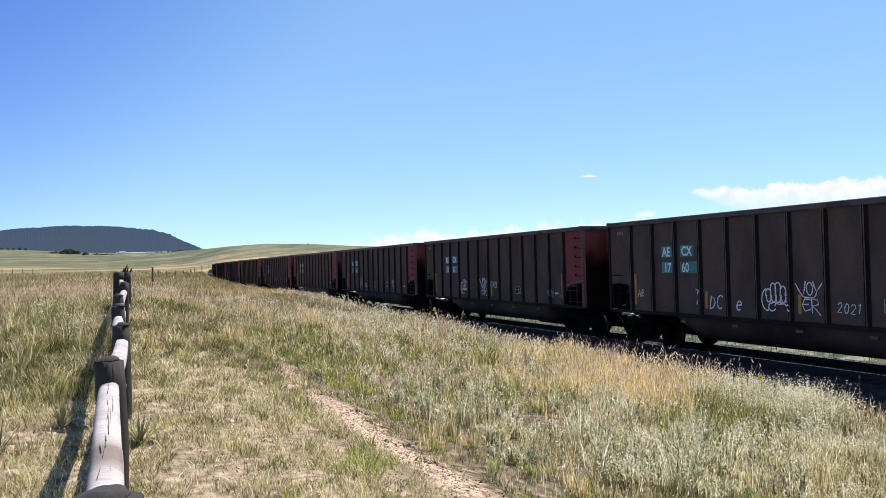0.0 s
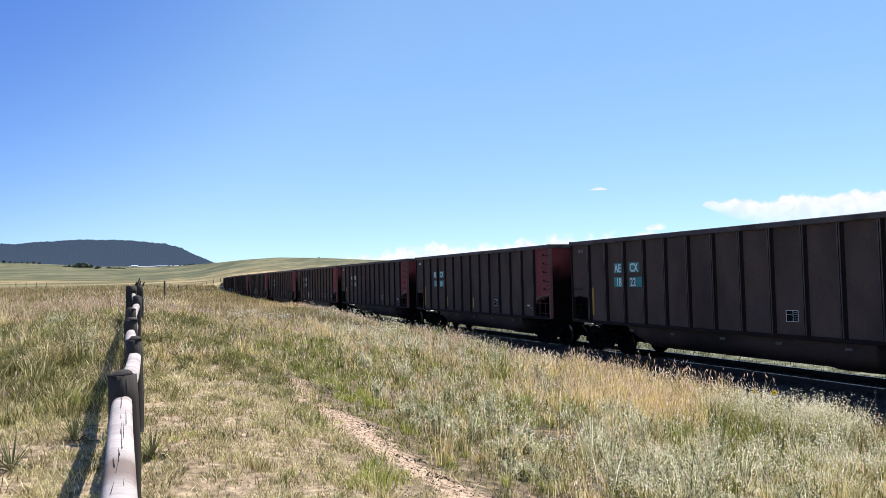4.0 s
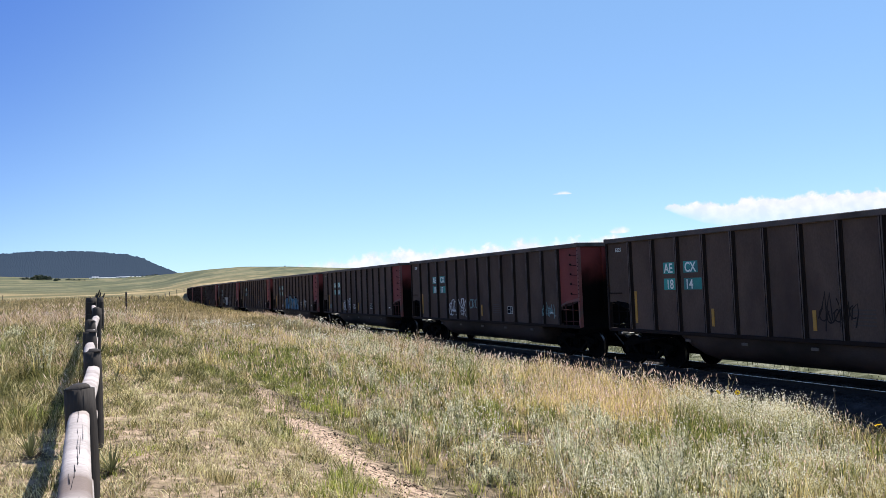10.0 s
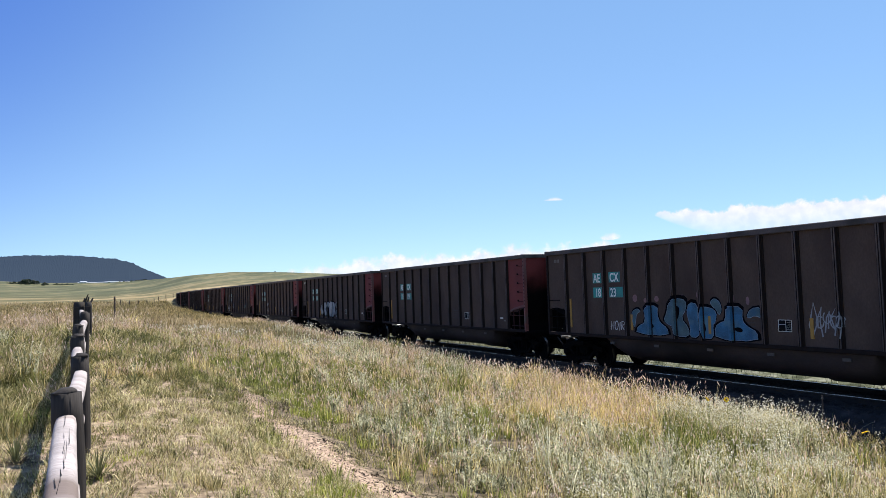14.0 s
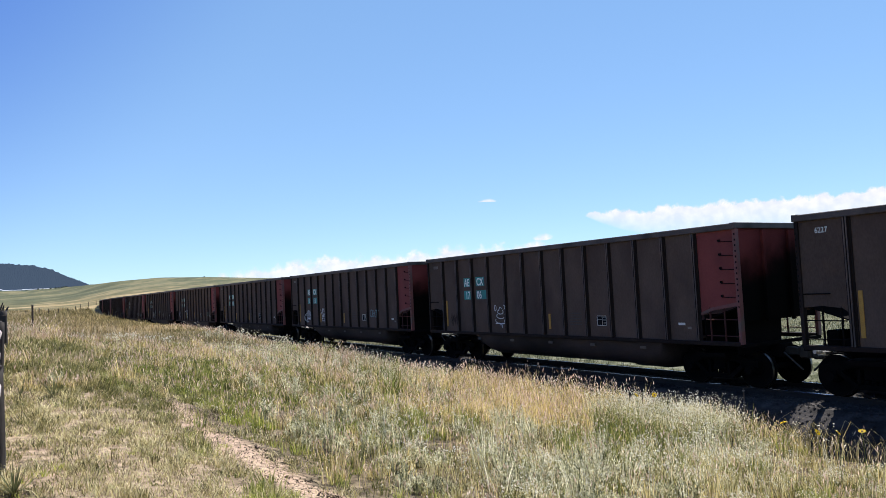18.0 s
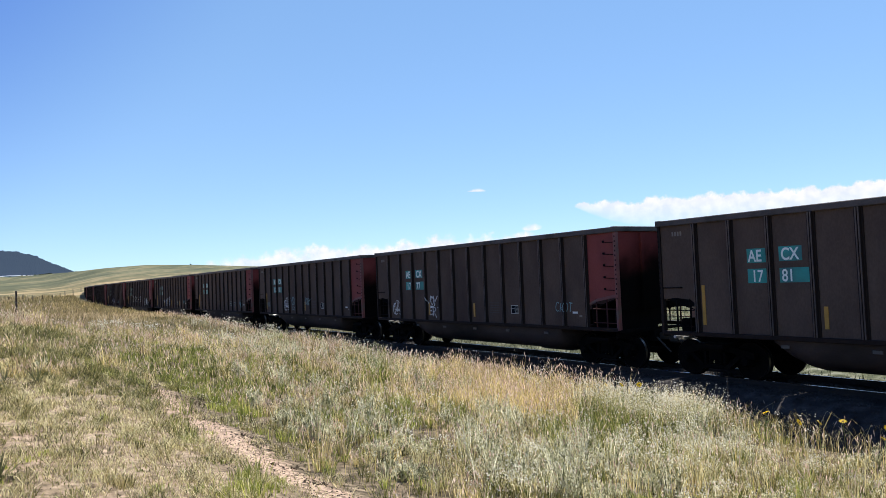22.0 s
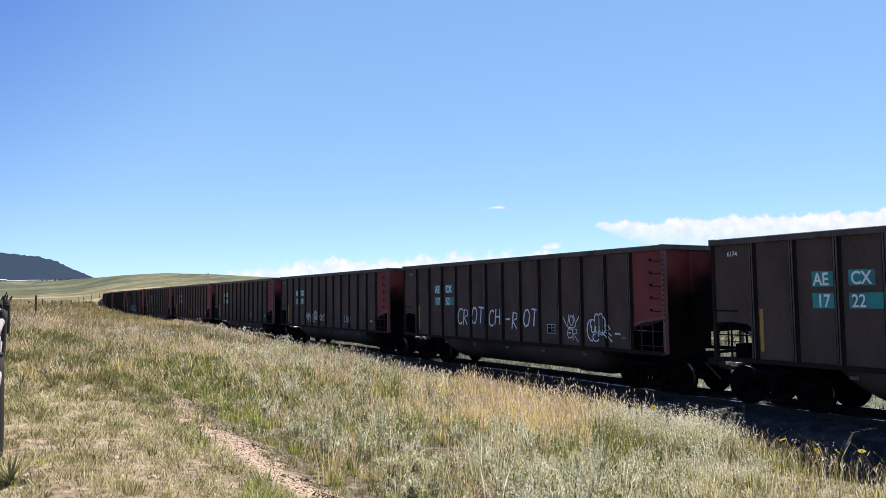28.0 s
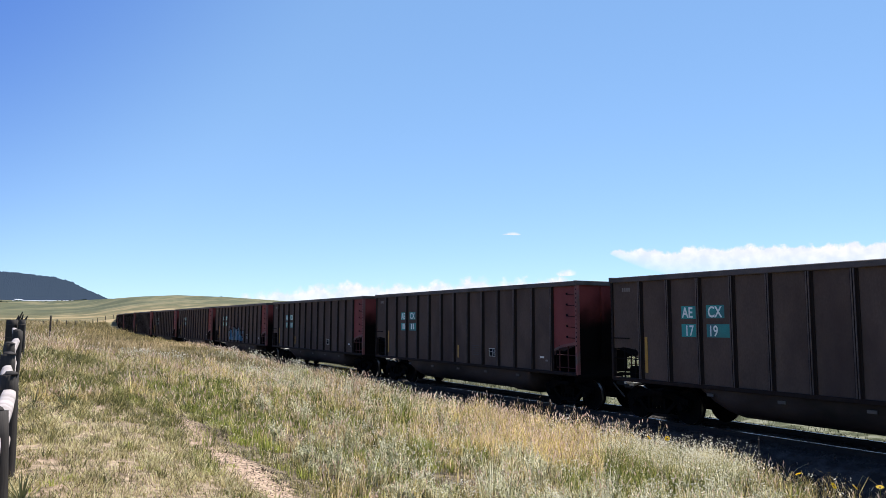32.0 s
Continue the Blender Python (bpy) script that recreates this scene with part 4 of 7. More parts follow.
def mat_faint():
    return mat("faint_stencil", (0.045, 0.034, 0.031), 0.7, vary=0.2, size=0.3, bump=0.03)


def end_red():
    """Red end paint with a broad stain of soot and painted shade spreading from the middle."""
    m = mat("soot_and_shade_red_end", (0.17, 0.040, 0.037), 0.8, spec=0.02, vary=0.2, size=0.7, fine=0.03, bump=0.1)
    n, l = m.node_tree.nodes, m.node_tree.links
    b = n["Principled BSDF"]
    src = b.inputs["Base Color"].links[0].from_socket
    tc = n.new("ShaderNodeTexCoord")
    sep = n.new("ShaderNodeSeparateXYZ")
    l.new(tc.outputs["Object"], sep.inputs[0])
    no = n.new("ShaderNodeTexNoise")
    no.inputs["Scale"].default_value, no.inputs["Detail"].default_value = 1.1, 5
    l.new(tc.outputs["Object"], no.inputs[0])
    # soot and painted shade are thick below and thin out towards the rim, and towards one corner
    k = n.new("ShaderNodeMath"); k.operation = "MULTIPLY_ADD"
    k.inputs[1].default_value, k.inputs[2].default_value = -0.55, 2.0
    l.new(sep.outputs["Z"], k.inputs[0])
    k1 = n.new("ShaderNodeMath"); k1.operation = "MULTIPLY_ADD"
    k1.inputs[1].default_value = -0.16
    l.new(sep.outputs["Y"], k1.inputs[0]), l.new(k.outputs[0], k1.inputs[2])
    k2 = n.new("ShaderNodeMath"); k2.operation = "MULTIPLY_ADD"
    k2.inputs[1].default_value = 0.7
    l.new(no.outputs[0], k2.inputs[0]), l.new(k1.outputs[0], k2.inputs[2])
    rg = n.new("ShaderNodeMapRange"); rg.interpolation_type = "SMOOTHSTEP"
    rg.inputs[1].default_value, rg.inputs[2].default_value = 0.10, 0.85
    l.new(k2.outputs[0], rg.inputs[0])
    mx = n.new("ShaderNodeMix"); mx.data_type = "RGBA"
    mx.inputs[7].default_value = (0.004, 0.0035, 0.0035, 1)
    l.new(rg.outputs[0], mx.inputs[0]), l.new(src, mx.inputs[6]), l.new(mx.outputs[2], b.inputs["Base Color"])
    return m


M_END_RED = end_red()


# ---- lettering and spray paint ----
TEXT = {}


def text_mesh(body, size, material, heavy=0.0):
    key = (body, size, material.name)
    if key not in TEXT:
        cu = bpy.data.curves.new("lettering", "FONT")
        cu.body, cu.size, cu.extrude, cu.offset = body, size, 0.0015, heavy
        cu.align_x = "LEFT"
        tmp = bpy.data.objects.new("lettering", cu)
        me = bpy.data.meshes.new_from_object(tmp)
        bpy.data.objects.remove(tmp)
        me.name = "lettering"
        me.materials.clear()
        me.materials.append(material)
        TEXT[key] = me
    return TEXT[key]


def ribbons(lines, width):
    """Painted strokes: flat bands along lines of (right, up) points, in the plane of a side sheet."""
    bm = bmesh.new()
    for line in lines:
        pts = [Vector(p) for p in line]
        left, right = [], []
        for i, p in enumerate(pts):
            d = (pts[min(i + 1, len(pts) - 1)] - pts[max(i - 1, 0)])
            d = d.normalized() if d.length else Vector((1, 0))
            n = Vector((-d.y, d.x)) * width * (0.5 + 0.12 * math.sin(i * 2.1))
            left.append(bm.verts.new((p.x + n.x, p.y + n.y, 0.0)))
            right.append(bm.verts.new((p.x - n.x, p.y - n.y, 0.0)))
        for i in range(len(pts) - 1):
            bm.faces.new((left[i], right[i], right[i + 1], left[i + 1]))
    return bm


def arc(cx, cy, rx, ry, a0, a1, n=14):
    return [(cx + rx * math.cos(radians(a0 + (a1 - a0) * k / n)), cy + ry * math.sin(radians(a0 + (a1 - a0) * k / n))) for k in range(n + 1)]


GLYPHS = {
    "A": [[(0, 0), (.3, 1), (.6, 0)], [(.12, .4), (.5, .4)]], "B": [[(0, 0), (.04, 1), (.45, .85), (.08, .52), (.52, .25), (0, 0)]], "C": [arc(.32, .5, .30, .5, 50, 315)],
    "D": [[(0, 0), (.05, 1), (.4, .8), (.5, .45), (.35, .1), (0, 0)]], "E": [[(.5, 1), (.05, .95), (0, 0), (.5, .05)], [(0, .5), (.4, .52)]], "G": [arc(.32, .5, .30, .5, 50, 340), [(.6, .35), (.35, .4)]],
    "H": [[(0, 0), (.03, 1)], [(.5, 0), (.48, 1)], [(0, .5), (.5, .52)]], "I": [[(.1, 0), (.12, 1)]], "L": [[(.05, 1), (0, 0), (.45, .05)]], "N": [[(0, 0), (.05, 1), (.45, .05), (.5, 1)]],
    "O": [arc(.3, .5, .28, .5, 95, 470, 18)], "P": [[(0, 0), (.04, 1), (.45, .9), (.45, .6), (.05, .5)]], "R": [[(0, 0), (.04, 1), (.42, .92), (.44, .62), (.05, .5), (.5, 0)]], "T": [[(0, 1), (.6, .97)], [(.3, 1), (.28, 0)]],
    "U": [[(0, 1), (.03, .2), (.25, 0), (.48, .2), (.5, 1)]], "X": [[(0, 0), (.5, 1)], [(.5, 0), (0, 1)]], "Y": [[(0, 1), (.28, .5), (.56, 1)], [(.28, .5), (.22, 0)]], "e": [[(.05, .35), (.45, .42)] + arc(.25, .35, .2, .3, 20, 310)], "-": [[(.05, .45), (.45, .48)]],
    "0": [arc(.25, .5, .22, .5, 80, 460, 16)], "1": [[(.05, .8), (.2, 1), (.2, 0)]], "2": [arc(.25, .75, .22, .25, 170, -30) + [(0, 0), (.5, .03)]], "7": [[(0, 1), (.5, .98), (.2, 0)]],
}


def hand_written(word):
    """A word in hand-drawn capitals, about 0.45 high."""
    r = random.Random(word)
    lines, x = [], 0.0
    for ch in word:
        up = r.uniform(-0.04, 0.04)
        for g in GLYPHS.get(ch, []):
            lines.append([(x + 0.45 * (px + 0.12 * (py - 0.5)) + r.uniform(-.008, .008), 0.45 * py + up + r.uniform(-.008, .008)) for px, py in g])
        x += 0.45 * (0.42 if ch in "1I" else 0.72) + r.uniform(-.02, .03)
    return ribbons(lines, 0.043)


def tag_cluster():
    """A tag like a knuckled fist: four tall loops, a row of small ones, a sweep below."""
    lines = []
    for cx, top in ((0.24, 0.60), (0.41, 0.76), (0.57, 0.78), (0.74, 0.68)):
        lines.append([(cx - 0.085, 0.40)] + arc(cx, top - 0.13, 0.088, 0.13, 180, 0) + [(cx + 0.08, 0.42)])
        lines.append(arc(cx + 0.01, 0.36, 0.075, 0.13, 150, 400, 10))
    lines += [arc(0.20, 0.30, 0.19, 0.30, 95, 285), arc(0.36, 0.10, 0.12, 0.11, 75, 340), arc(0.60, 0.14, 0.14, 0.09, 30, 190),
              [(0.30, 0.20), (0.42, 0.24), (0.58, 0.18), (0.78, 0.20), (1.0, 0.0)], [(0.80, 0.50), (0.93, 0.36), (0.80, 0.28), (0.98, 0.16)]]
    return ribbons(lines, 0.036)


def tag_crown():
    """A tag of three spread letters over two more."""
    lines = [[(0.0, 0.90), (0.12, 0.70), (0.26, 0.50), (0.33, 0.70), (0.38, 0.98)], arc(0.52, 0.74, 0.11, 0.20, 20, 380), [(0.64, 0.98), (0.70, 0.78), (0.77, 0.66), (0.88, 0.80), (1.02, 0.98)],
             [(0.77, 0.66), (0.74, 0.54), (0.66, 0.46)], [(0.26, 0.50), (0.40, 0.46), (0.66, 0.46)], [(0.54, 0.40), (0.34, 0.42), (0.24, 0.24), (0.34, 0.04), (0.54, 0.10)], [(0.27, 0.24), (0.48, 0.26)],
             [(0.60, -0.02), (0.58, 0.42), (0.80, 0.40), (0.82, 0.26), (0.60, 0.20), (0.74, 0.10), (0.90, -0.08)], [(1.0, 0.44), (1.03, 0.40)]]
    return ribbons(lines, 0.036)


def tag_scrawl(seed=1):
    r = np.random.RandomState(seed)
    lines = []
    for k in range(5):
        x = 0.1 + 0.19 * k
        lines.append([(x + r.uniform(-0.1, 0.1), 0.1 + r.uniform(0, 0.2)), (x + r.uniform(-0.05, 0.12), 0.5), (x + r.uniform(0, 0.16), 0.75 + r.uniform(-0.2, 0.15)), (x + r.uniform(0.05, 0.2), 0.4), (x + r.uniform(0, 0.2), 0.05 + r.uniform(-0.1, 0.2))])
        lines.append(arc(x + 0.05, 0.4 + r.uniform(-0.1, 0.1), 0.10, 0.14, r.uniform(0, 180), r.uniform(220, 420)))
    return ribbons(lines, 0.032)


def tag_mound():
    """A line drawing of a stepped mound with a flat base line."""
    lines = [arc(0.5, 0.18, 0.40, 0.12, 150, 390), arc(0.5, 0.38, 0.30, 0.11, 140, 400), arc(0.48, 0.56, 0.20, 0.10, 120, 400), [(0.36, 0.60), (0.45, 0.76), (0.6, 0.70)],
             [(0.1, 0.06), (0.9, 0.06)], [(0.42, 0.0), (0.58, 0.0), (0.58, -0.12)], arc(0.12, 0.72, 0.07, 0.12, 0, 360), arc(0.88, 0.76, 0.08, 0.09, 0, 360)]
    return ribbons(lines, 0.03)


def blob(points, n=3):
    """Smooths a closed outline by cutting its corners."""
    for _ in range(n):
        points = [q for i, p in enumerate(points) for q in (tuple(0.75 * a + 0.25 * b for a, b in zip(p, points[(i + 1) % len(points)])), tuple(0.25 * a + 0.75 * b for a, b in zip(p, points[(i + 1) % len(points)])))]
    return points


def fills(outlines, z=0.0):
    bm = bmesh.new()
    for o in outlines:
        f = bm.faces.new([bm.verts.new((x, y, z)) for x, y in o])
        if f.calc_area() and f.normal.z < 0:
            f.normal_flip()
    bmesh.ops.triangulate(bm, faces=bm.faces)
    return bm


SILVER = [
    [(0, .58), (.30, .86), (.50, .66), (.56, .40), (.44, .14), (.26, .16), (.14, .40)],
    [(.46, .84), (.82, .95), (.86, .76), (.66, .68), (.90, .48), (.90, .20), (.70, .02), (.58, .20), (.66, .36), (.46, .52)],
    [(.94, .92), (1.22, 1.04), (1.46, .90), (1.48, .64), (1.22, .52), (1.50, .40), (1.46, .14), (1.24, .04), (1.04, .24), (.96, .58)],
    [(1.49, .92), (1.68, 1.04), (1.86, .96), (1.82, .55), (1.88, .14), (1.72, -.02), (1.58, .14), (1.54, .48)],
] + [
    [(1.90, .98), (2.06, 1.06), (2.24, .92), (2.46, 1.1), (2.68, 1.06), (2.68, .74), (2.48, .58), (2.50, .16), (2.32, .02), (2.14, .08), (2.08, .58), (1.92, .76)],
    [(2.74, .96), (3.02, 1.03), (3.30, .96), (3.38, .62), (3.30, .22), (3.02, 0), (2.78, .14), (2.62, .42)],
    [(3.50, .92), (3.68, 1.03), (3.92, .96), (3.92, .68), (3.74, .60), (3.50, .72)],
    arc(3.70, .26, .23, .25, 0, 340, 11),
]
SILVER_INNER = [arc(3.0, .64, .03, .10, 0, 360), [(.66, .68), (.48, .60)], [(1.22, .52), (1.06, .62)], [(3.70, .52), (3.70, .0)], [(3.70, .28), (3.54, .10)], [(3.70, .28), (3.86, .10)], arc(.16, .62, .06, .07, 0, 360), arc(.30, .66, .06, .07, 0, 360), [(2.08, .58), (2.2, .72)], [(1.54, .48), (1.66, .6)]]
BLUE = [
    [(.02, .50), (.04, .72), (.30, .82), (.44, .72), (.26, .66), (.20, .46), (.14, .16)],
    [(.56, .90), (1.20, .90), (1.16, .62), (1.26, .40), (1.56, .24), (1.60, .02), (.18, .04), (.30, .28), (.64, .38)],
    [(1.42, .46), (1.56, .70), (1.62, .96), (1.92, 1.12), (2.34, 1.08), (2.34, .80), (2.12, .55), (2.42, .26), (2.40, .02), (1.90, .02), (1.84, .30), (1.62, .34)],
    [(2.34, .72), (2.46, 1.0), (2.78, .96), (2.76, .55), (2.82, .28), (2.76, .02), (2.42, .02), (2.48, .30)],
] + [
    [(2.88, .88), (3.24, .86), (3.46, .74), (3.40, .45), (3.30, .40), (3.32, 0), (2.90, .01)],
    [(3.24, 1.02), (3.40, 1.12), (3.58, 1.02), (3.64, .78), (3.54, .64), (3.44, .82), (3.30, .90)],
    [(3.78, .90), (4.34, .88), (4.30, .52), (4.48, .36), (4.76, .24), (4.78, .0), (3.38, 0), (3.38, .34), (3.58, .46), (3.74, .50)],
    [(4.44, .60), (4.58, .84), (4.92, .88), (4.92, .60), (4.70, .66), (4.58, .60)],
]
BLUE_HOLES = [[(.66, .30), (.80, .22), (1.0, .24), (.96, .36), (.74, .38)], [(1.76, .84), (1.98, .92), (2.10, .82), (2.0, .48), (1.80, .50)], [(3.96, .30), (4.2, .20), (4.34, .26), (4.2, .36)], [(2.90, .40), (3.02, .44), (3.06, .20), (2.92, .16)]]


def mural(kind, parent, m, off, scale):
    """Fat painted letters over a black shadow, with an outline; each letter is a part."""
    silver = kind == "silver"
    shapes = SILVER if silver else BLUE
    outs = [blob(o, 2) if silver else blob(o, 1) for o in shapes]
    if silver:
        mids = [(sum(p[0] for p in o) / len(o), sum(p[1] for p in o) / len(o)) for o in outs]
        outs = [[(cx + (x - cx) * 1.09, cy + (y - cy) * 1.04) for x, y in o] for o, (cx, cy) in zip(outs, mids)]
    grow = []
    for o in outs:
        cx, cy = sum(p[0] for p in o) / len(o), sum(p[1] for p in o) / len(o)
        k = 1.10 if silver else 1.15
        grow.append([(cx + (x - cx) * k, cy + (y - cy) * k + (0.0 if silver else 0.03)) for x, y in o])
    top = part("mural", fills(grow, 0.0), M_SPRAY_K, parent, "bubble-letter spray painting on a black shadow", m)
    over_ribs(top, off, scale)
    for k, o in enumerate(outs):
        pale = not silver and k in (0, 2, 5, 7)
        lt = part("painted_letter", fills([o], 0.003), M_SPRAY_S if silver else M_SPRAY_TB if pale else M_SPRAY_B, top, m=pose(0, 0, 0.0005 * k))
        over_ribs(lt, off, scale, top, 0.0005 * k + 0.0015)
    line = part("mural_outline", ribbons([o + o[:1] for o in outs], 0.035 if silver else 0.012), M_SPRAY_K if silver else M_SPRAY_PALE, top, m=pose(0, 0, 0.0085))
    over_ribs(line, off, scale, top, 0.0085)
    inner = part("inner_lines", ribbons(SILVER_INNER, 0.03) if silver else fills([blob(o, 1) for o in BLUE_HOLES]), M_SPRAY_K, top, m=pose(0, 0, 0.009))
    if not silver:
        r = np.random.RandomState(4)
        for k in range(9):
            x, y = 0.1 + 0.55 * k + r.uniform(-.1, .1), 1.02 + r.uniform(0, .2)
            part("paint_spot", fills([arc(x, y, r.uniform(.05, .11), r.uniform(.08, .14), 0, 330, 8)]), M_SPRAY_P, top, "faded pink paint spot", pose(0, 0, -0.0015))
    return top


M_SPRAY_TB = mat("blue_grey_spray_paint", (0.055, 0.115, 0.14), 0.6, vary=0.55, size=0.3, fine=0.03, bump=0.05, dirt=(0.02, 0.09, 0.17))
M_SPRAY_PALE = mat("pale_blue_outline", (0.20, 0.28, 0.36), 0.6, vary=0.35, size=0.15, fine=0.03, bump=0.05)


def on_side(off, z, lift=0.0, scale=1.0):
    """A pose on the camera's side of a car: off metres from its trailing end, z above the rails."""
    m = pose(CAR_HALF - off, SIDE_Y + 0.003 + lift, z, 90, 0, 180)
    return m @ Matrix.Diagonal((scale, scale, 1, 1))


def letter_car(car, marks):
    """Reporting marks: teal plates (or bare white letters) with characters in two rows."""
    plain = marks and marks[0] == "!"
    marks = marks.lstrip("!")
    for k, (word, off, wd, z) in enumerate((("AE", 2.58, 0.54, 2.85), ("CX", 3.39, 0.55, 2.86), (marks[:2], 2.58, 0.54, 2.38), (marks[2:], 3.39, 0.72, 2.38))):
        x1 = CAR_HALF - off
        if not plain:
            part("number_plate", box(x1 - wd, x1, SIDE_Y + 0.001, SIDE_Y + 0.004, z, z + 0.33), M_TEAL, car, "teal painted plate")
        if word.isalnum():
            shift = (0.03, 0.05, 0.10, 0.05)[k]
            part("lettering", text_mesh(word, 0.385, M_LETTER, heavy=0.007 if word.isalpha() else 0.005), None, car, "white painted characters", on_side(off + shift, z + 0.03, 0.003) @ Matrix.Diagonal((0.78, 1, 1, 1)))
        else:
            bars = bmesh.new()
            for j in range(2):
                add_box(bars, x1 - 0.14 - j * 0.18 - 0.10, x1 - 0.14 - j * 0.18, SIDE_Y + 0.004, SIDE_Y + 0.006, z + 0.06, z + 0.30)
            part("lettering_marks", bars, M_LETTER, car)


# numbers stencilled high on the trailing corner
UNIT = {4: "6208", 5: "6229", 6: "6198", 7: "6225", 8: "6228", 12: "6227", 19: "6174"}


def unit_number(car, n):
    if n in UNIT:
        part("unit_number", text_mesh(UNIT[n], 0.17, M_LETTER, heavy=0.0015), None, car, "small pale stencilled number", on_side(0.42, 3.62, 0.0) @ Matrix.Diagonal((0.85, 1, 1, 1)))
        return
    bar = mesh_of("number_bar", box(6.83, 6.88, SIDE_Y + 0.001, SIDE_Y + 0.004, 3.63, 3.74), M_DULL)
    for k in range(4):
        part("number_bar", bar, None, car, m=pose(-k * 0.085, 0, 0))


TAGS = {}


def over_ribs(painted, off, scale, under=None, lift=0.0):
    """Where paint crosses a rib it lies on the rib's face too."""
    src = painted.data
    us = [v.co.x for v in src.vertices]
    for rx in RIB_X:
        u, hw = (CAR_HALF - rx - off) / scale, 0.046 / scale
        if u + hw < min(us) or u - hw > max(us):
            continue
        bm = bmesh.new()
        bm.from_mesh(src)
        for at, way in ((u - hw, -1), (u + hw, 1)):
            bmesh.ops.bisect_plane(bm, geom=bm.verts[:] + bm.edges[:] + bm.faces[:], plane_co=(at, 0, 0), plane_no=(way, 0, 0), clear_outer=True)
        if bm.faces:
            part("paint_on_rib", bm, src.materials[0], under or painted, m=pose(0, 0, 0.084 + lift))
            # and on the rib's near flank
            fl = bmesh.new()
            fl.from_mesh(src)
            for at, way in ((u + hw, -1), (u + hw + 0.062 / scale, 1)):
                bmesh.ops.bisect_plane(fl, geom=fl.verts[:] + fl.edges[:] + fl.faces[:], plane_co=(at, 0, 0), plane_no=(way, 0, 0), clear_outer=True)
            if fl.faces:
                turn = pose(u + hw, 0, 0.084 + lift) @ Matrix.Rotation(radians(75), 4, "Y") @ pose(-u - hw, 0, 0)
                part("paint_on_rib", fl, src.materials[0], under or painted, m=turn)
            else:
                fl.free()
        else:
            bm.free()


def spray(car, kind, off, z, scale, m):
    if kind in ("silver", "blue"):
        return mural(kind, car, on_side(off, z, 0.018 if kind == "silver" else 0.004, scale), off, scale)
    key = (kind, m.name)
    if kind[0] == '"':
        if key not in TAGS:
            TAGS[key] = mesh_of("graffiti", hand_written(kind[1:]), m)
        me = TAGS[key]
    else:
        if key not in TAGS:
            bm = {"cluster": tag_cluster, "crown": tag_crown, "mound": tag_mound}.get(kind, lambda: tag_scrawl(int(kind[6:] or 1)))()
            TAGS[key] = mesh_of("graffiti", bm, m)
        me = TAGS[key]
    tag = part("graffiti", me, None, car, "spray-painted tag", on_side(off, z, 0.004, scale))
    over_ribs(tag, off, scale)
    return tag


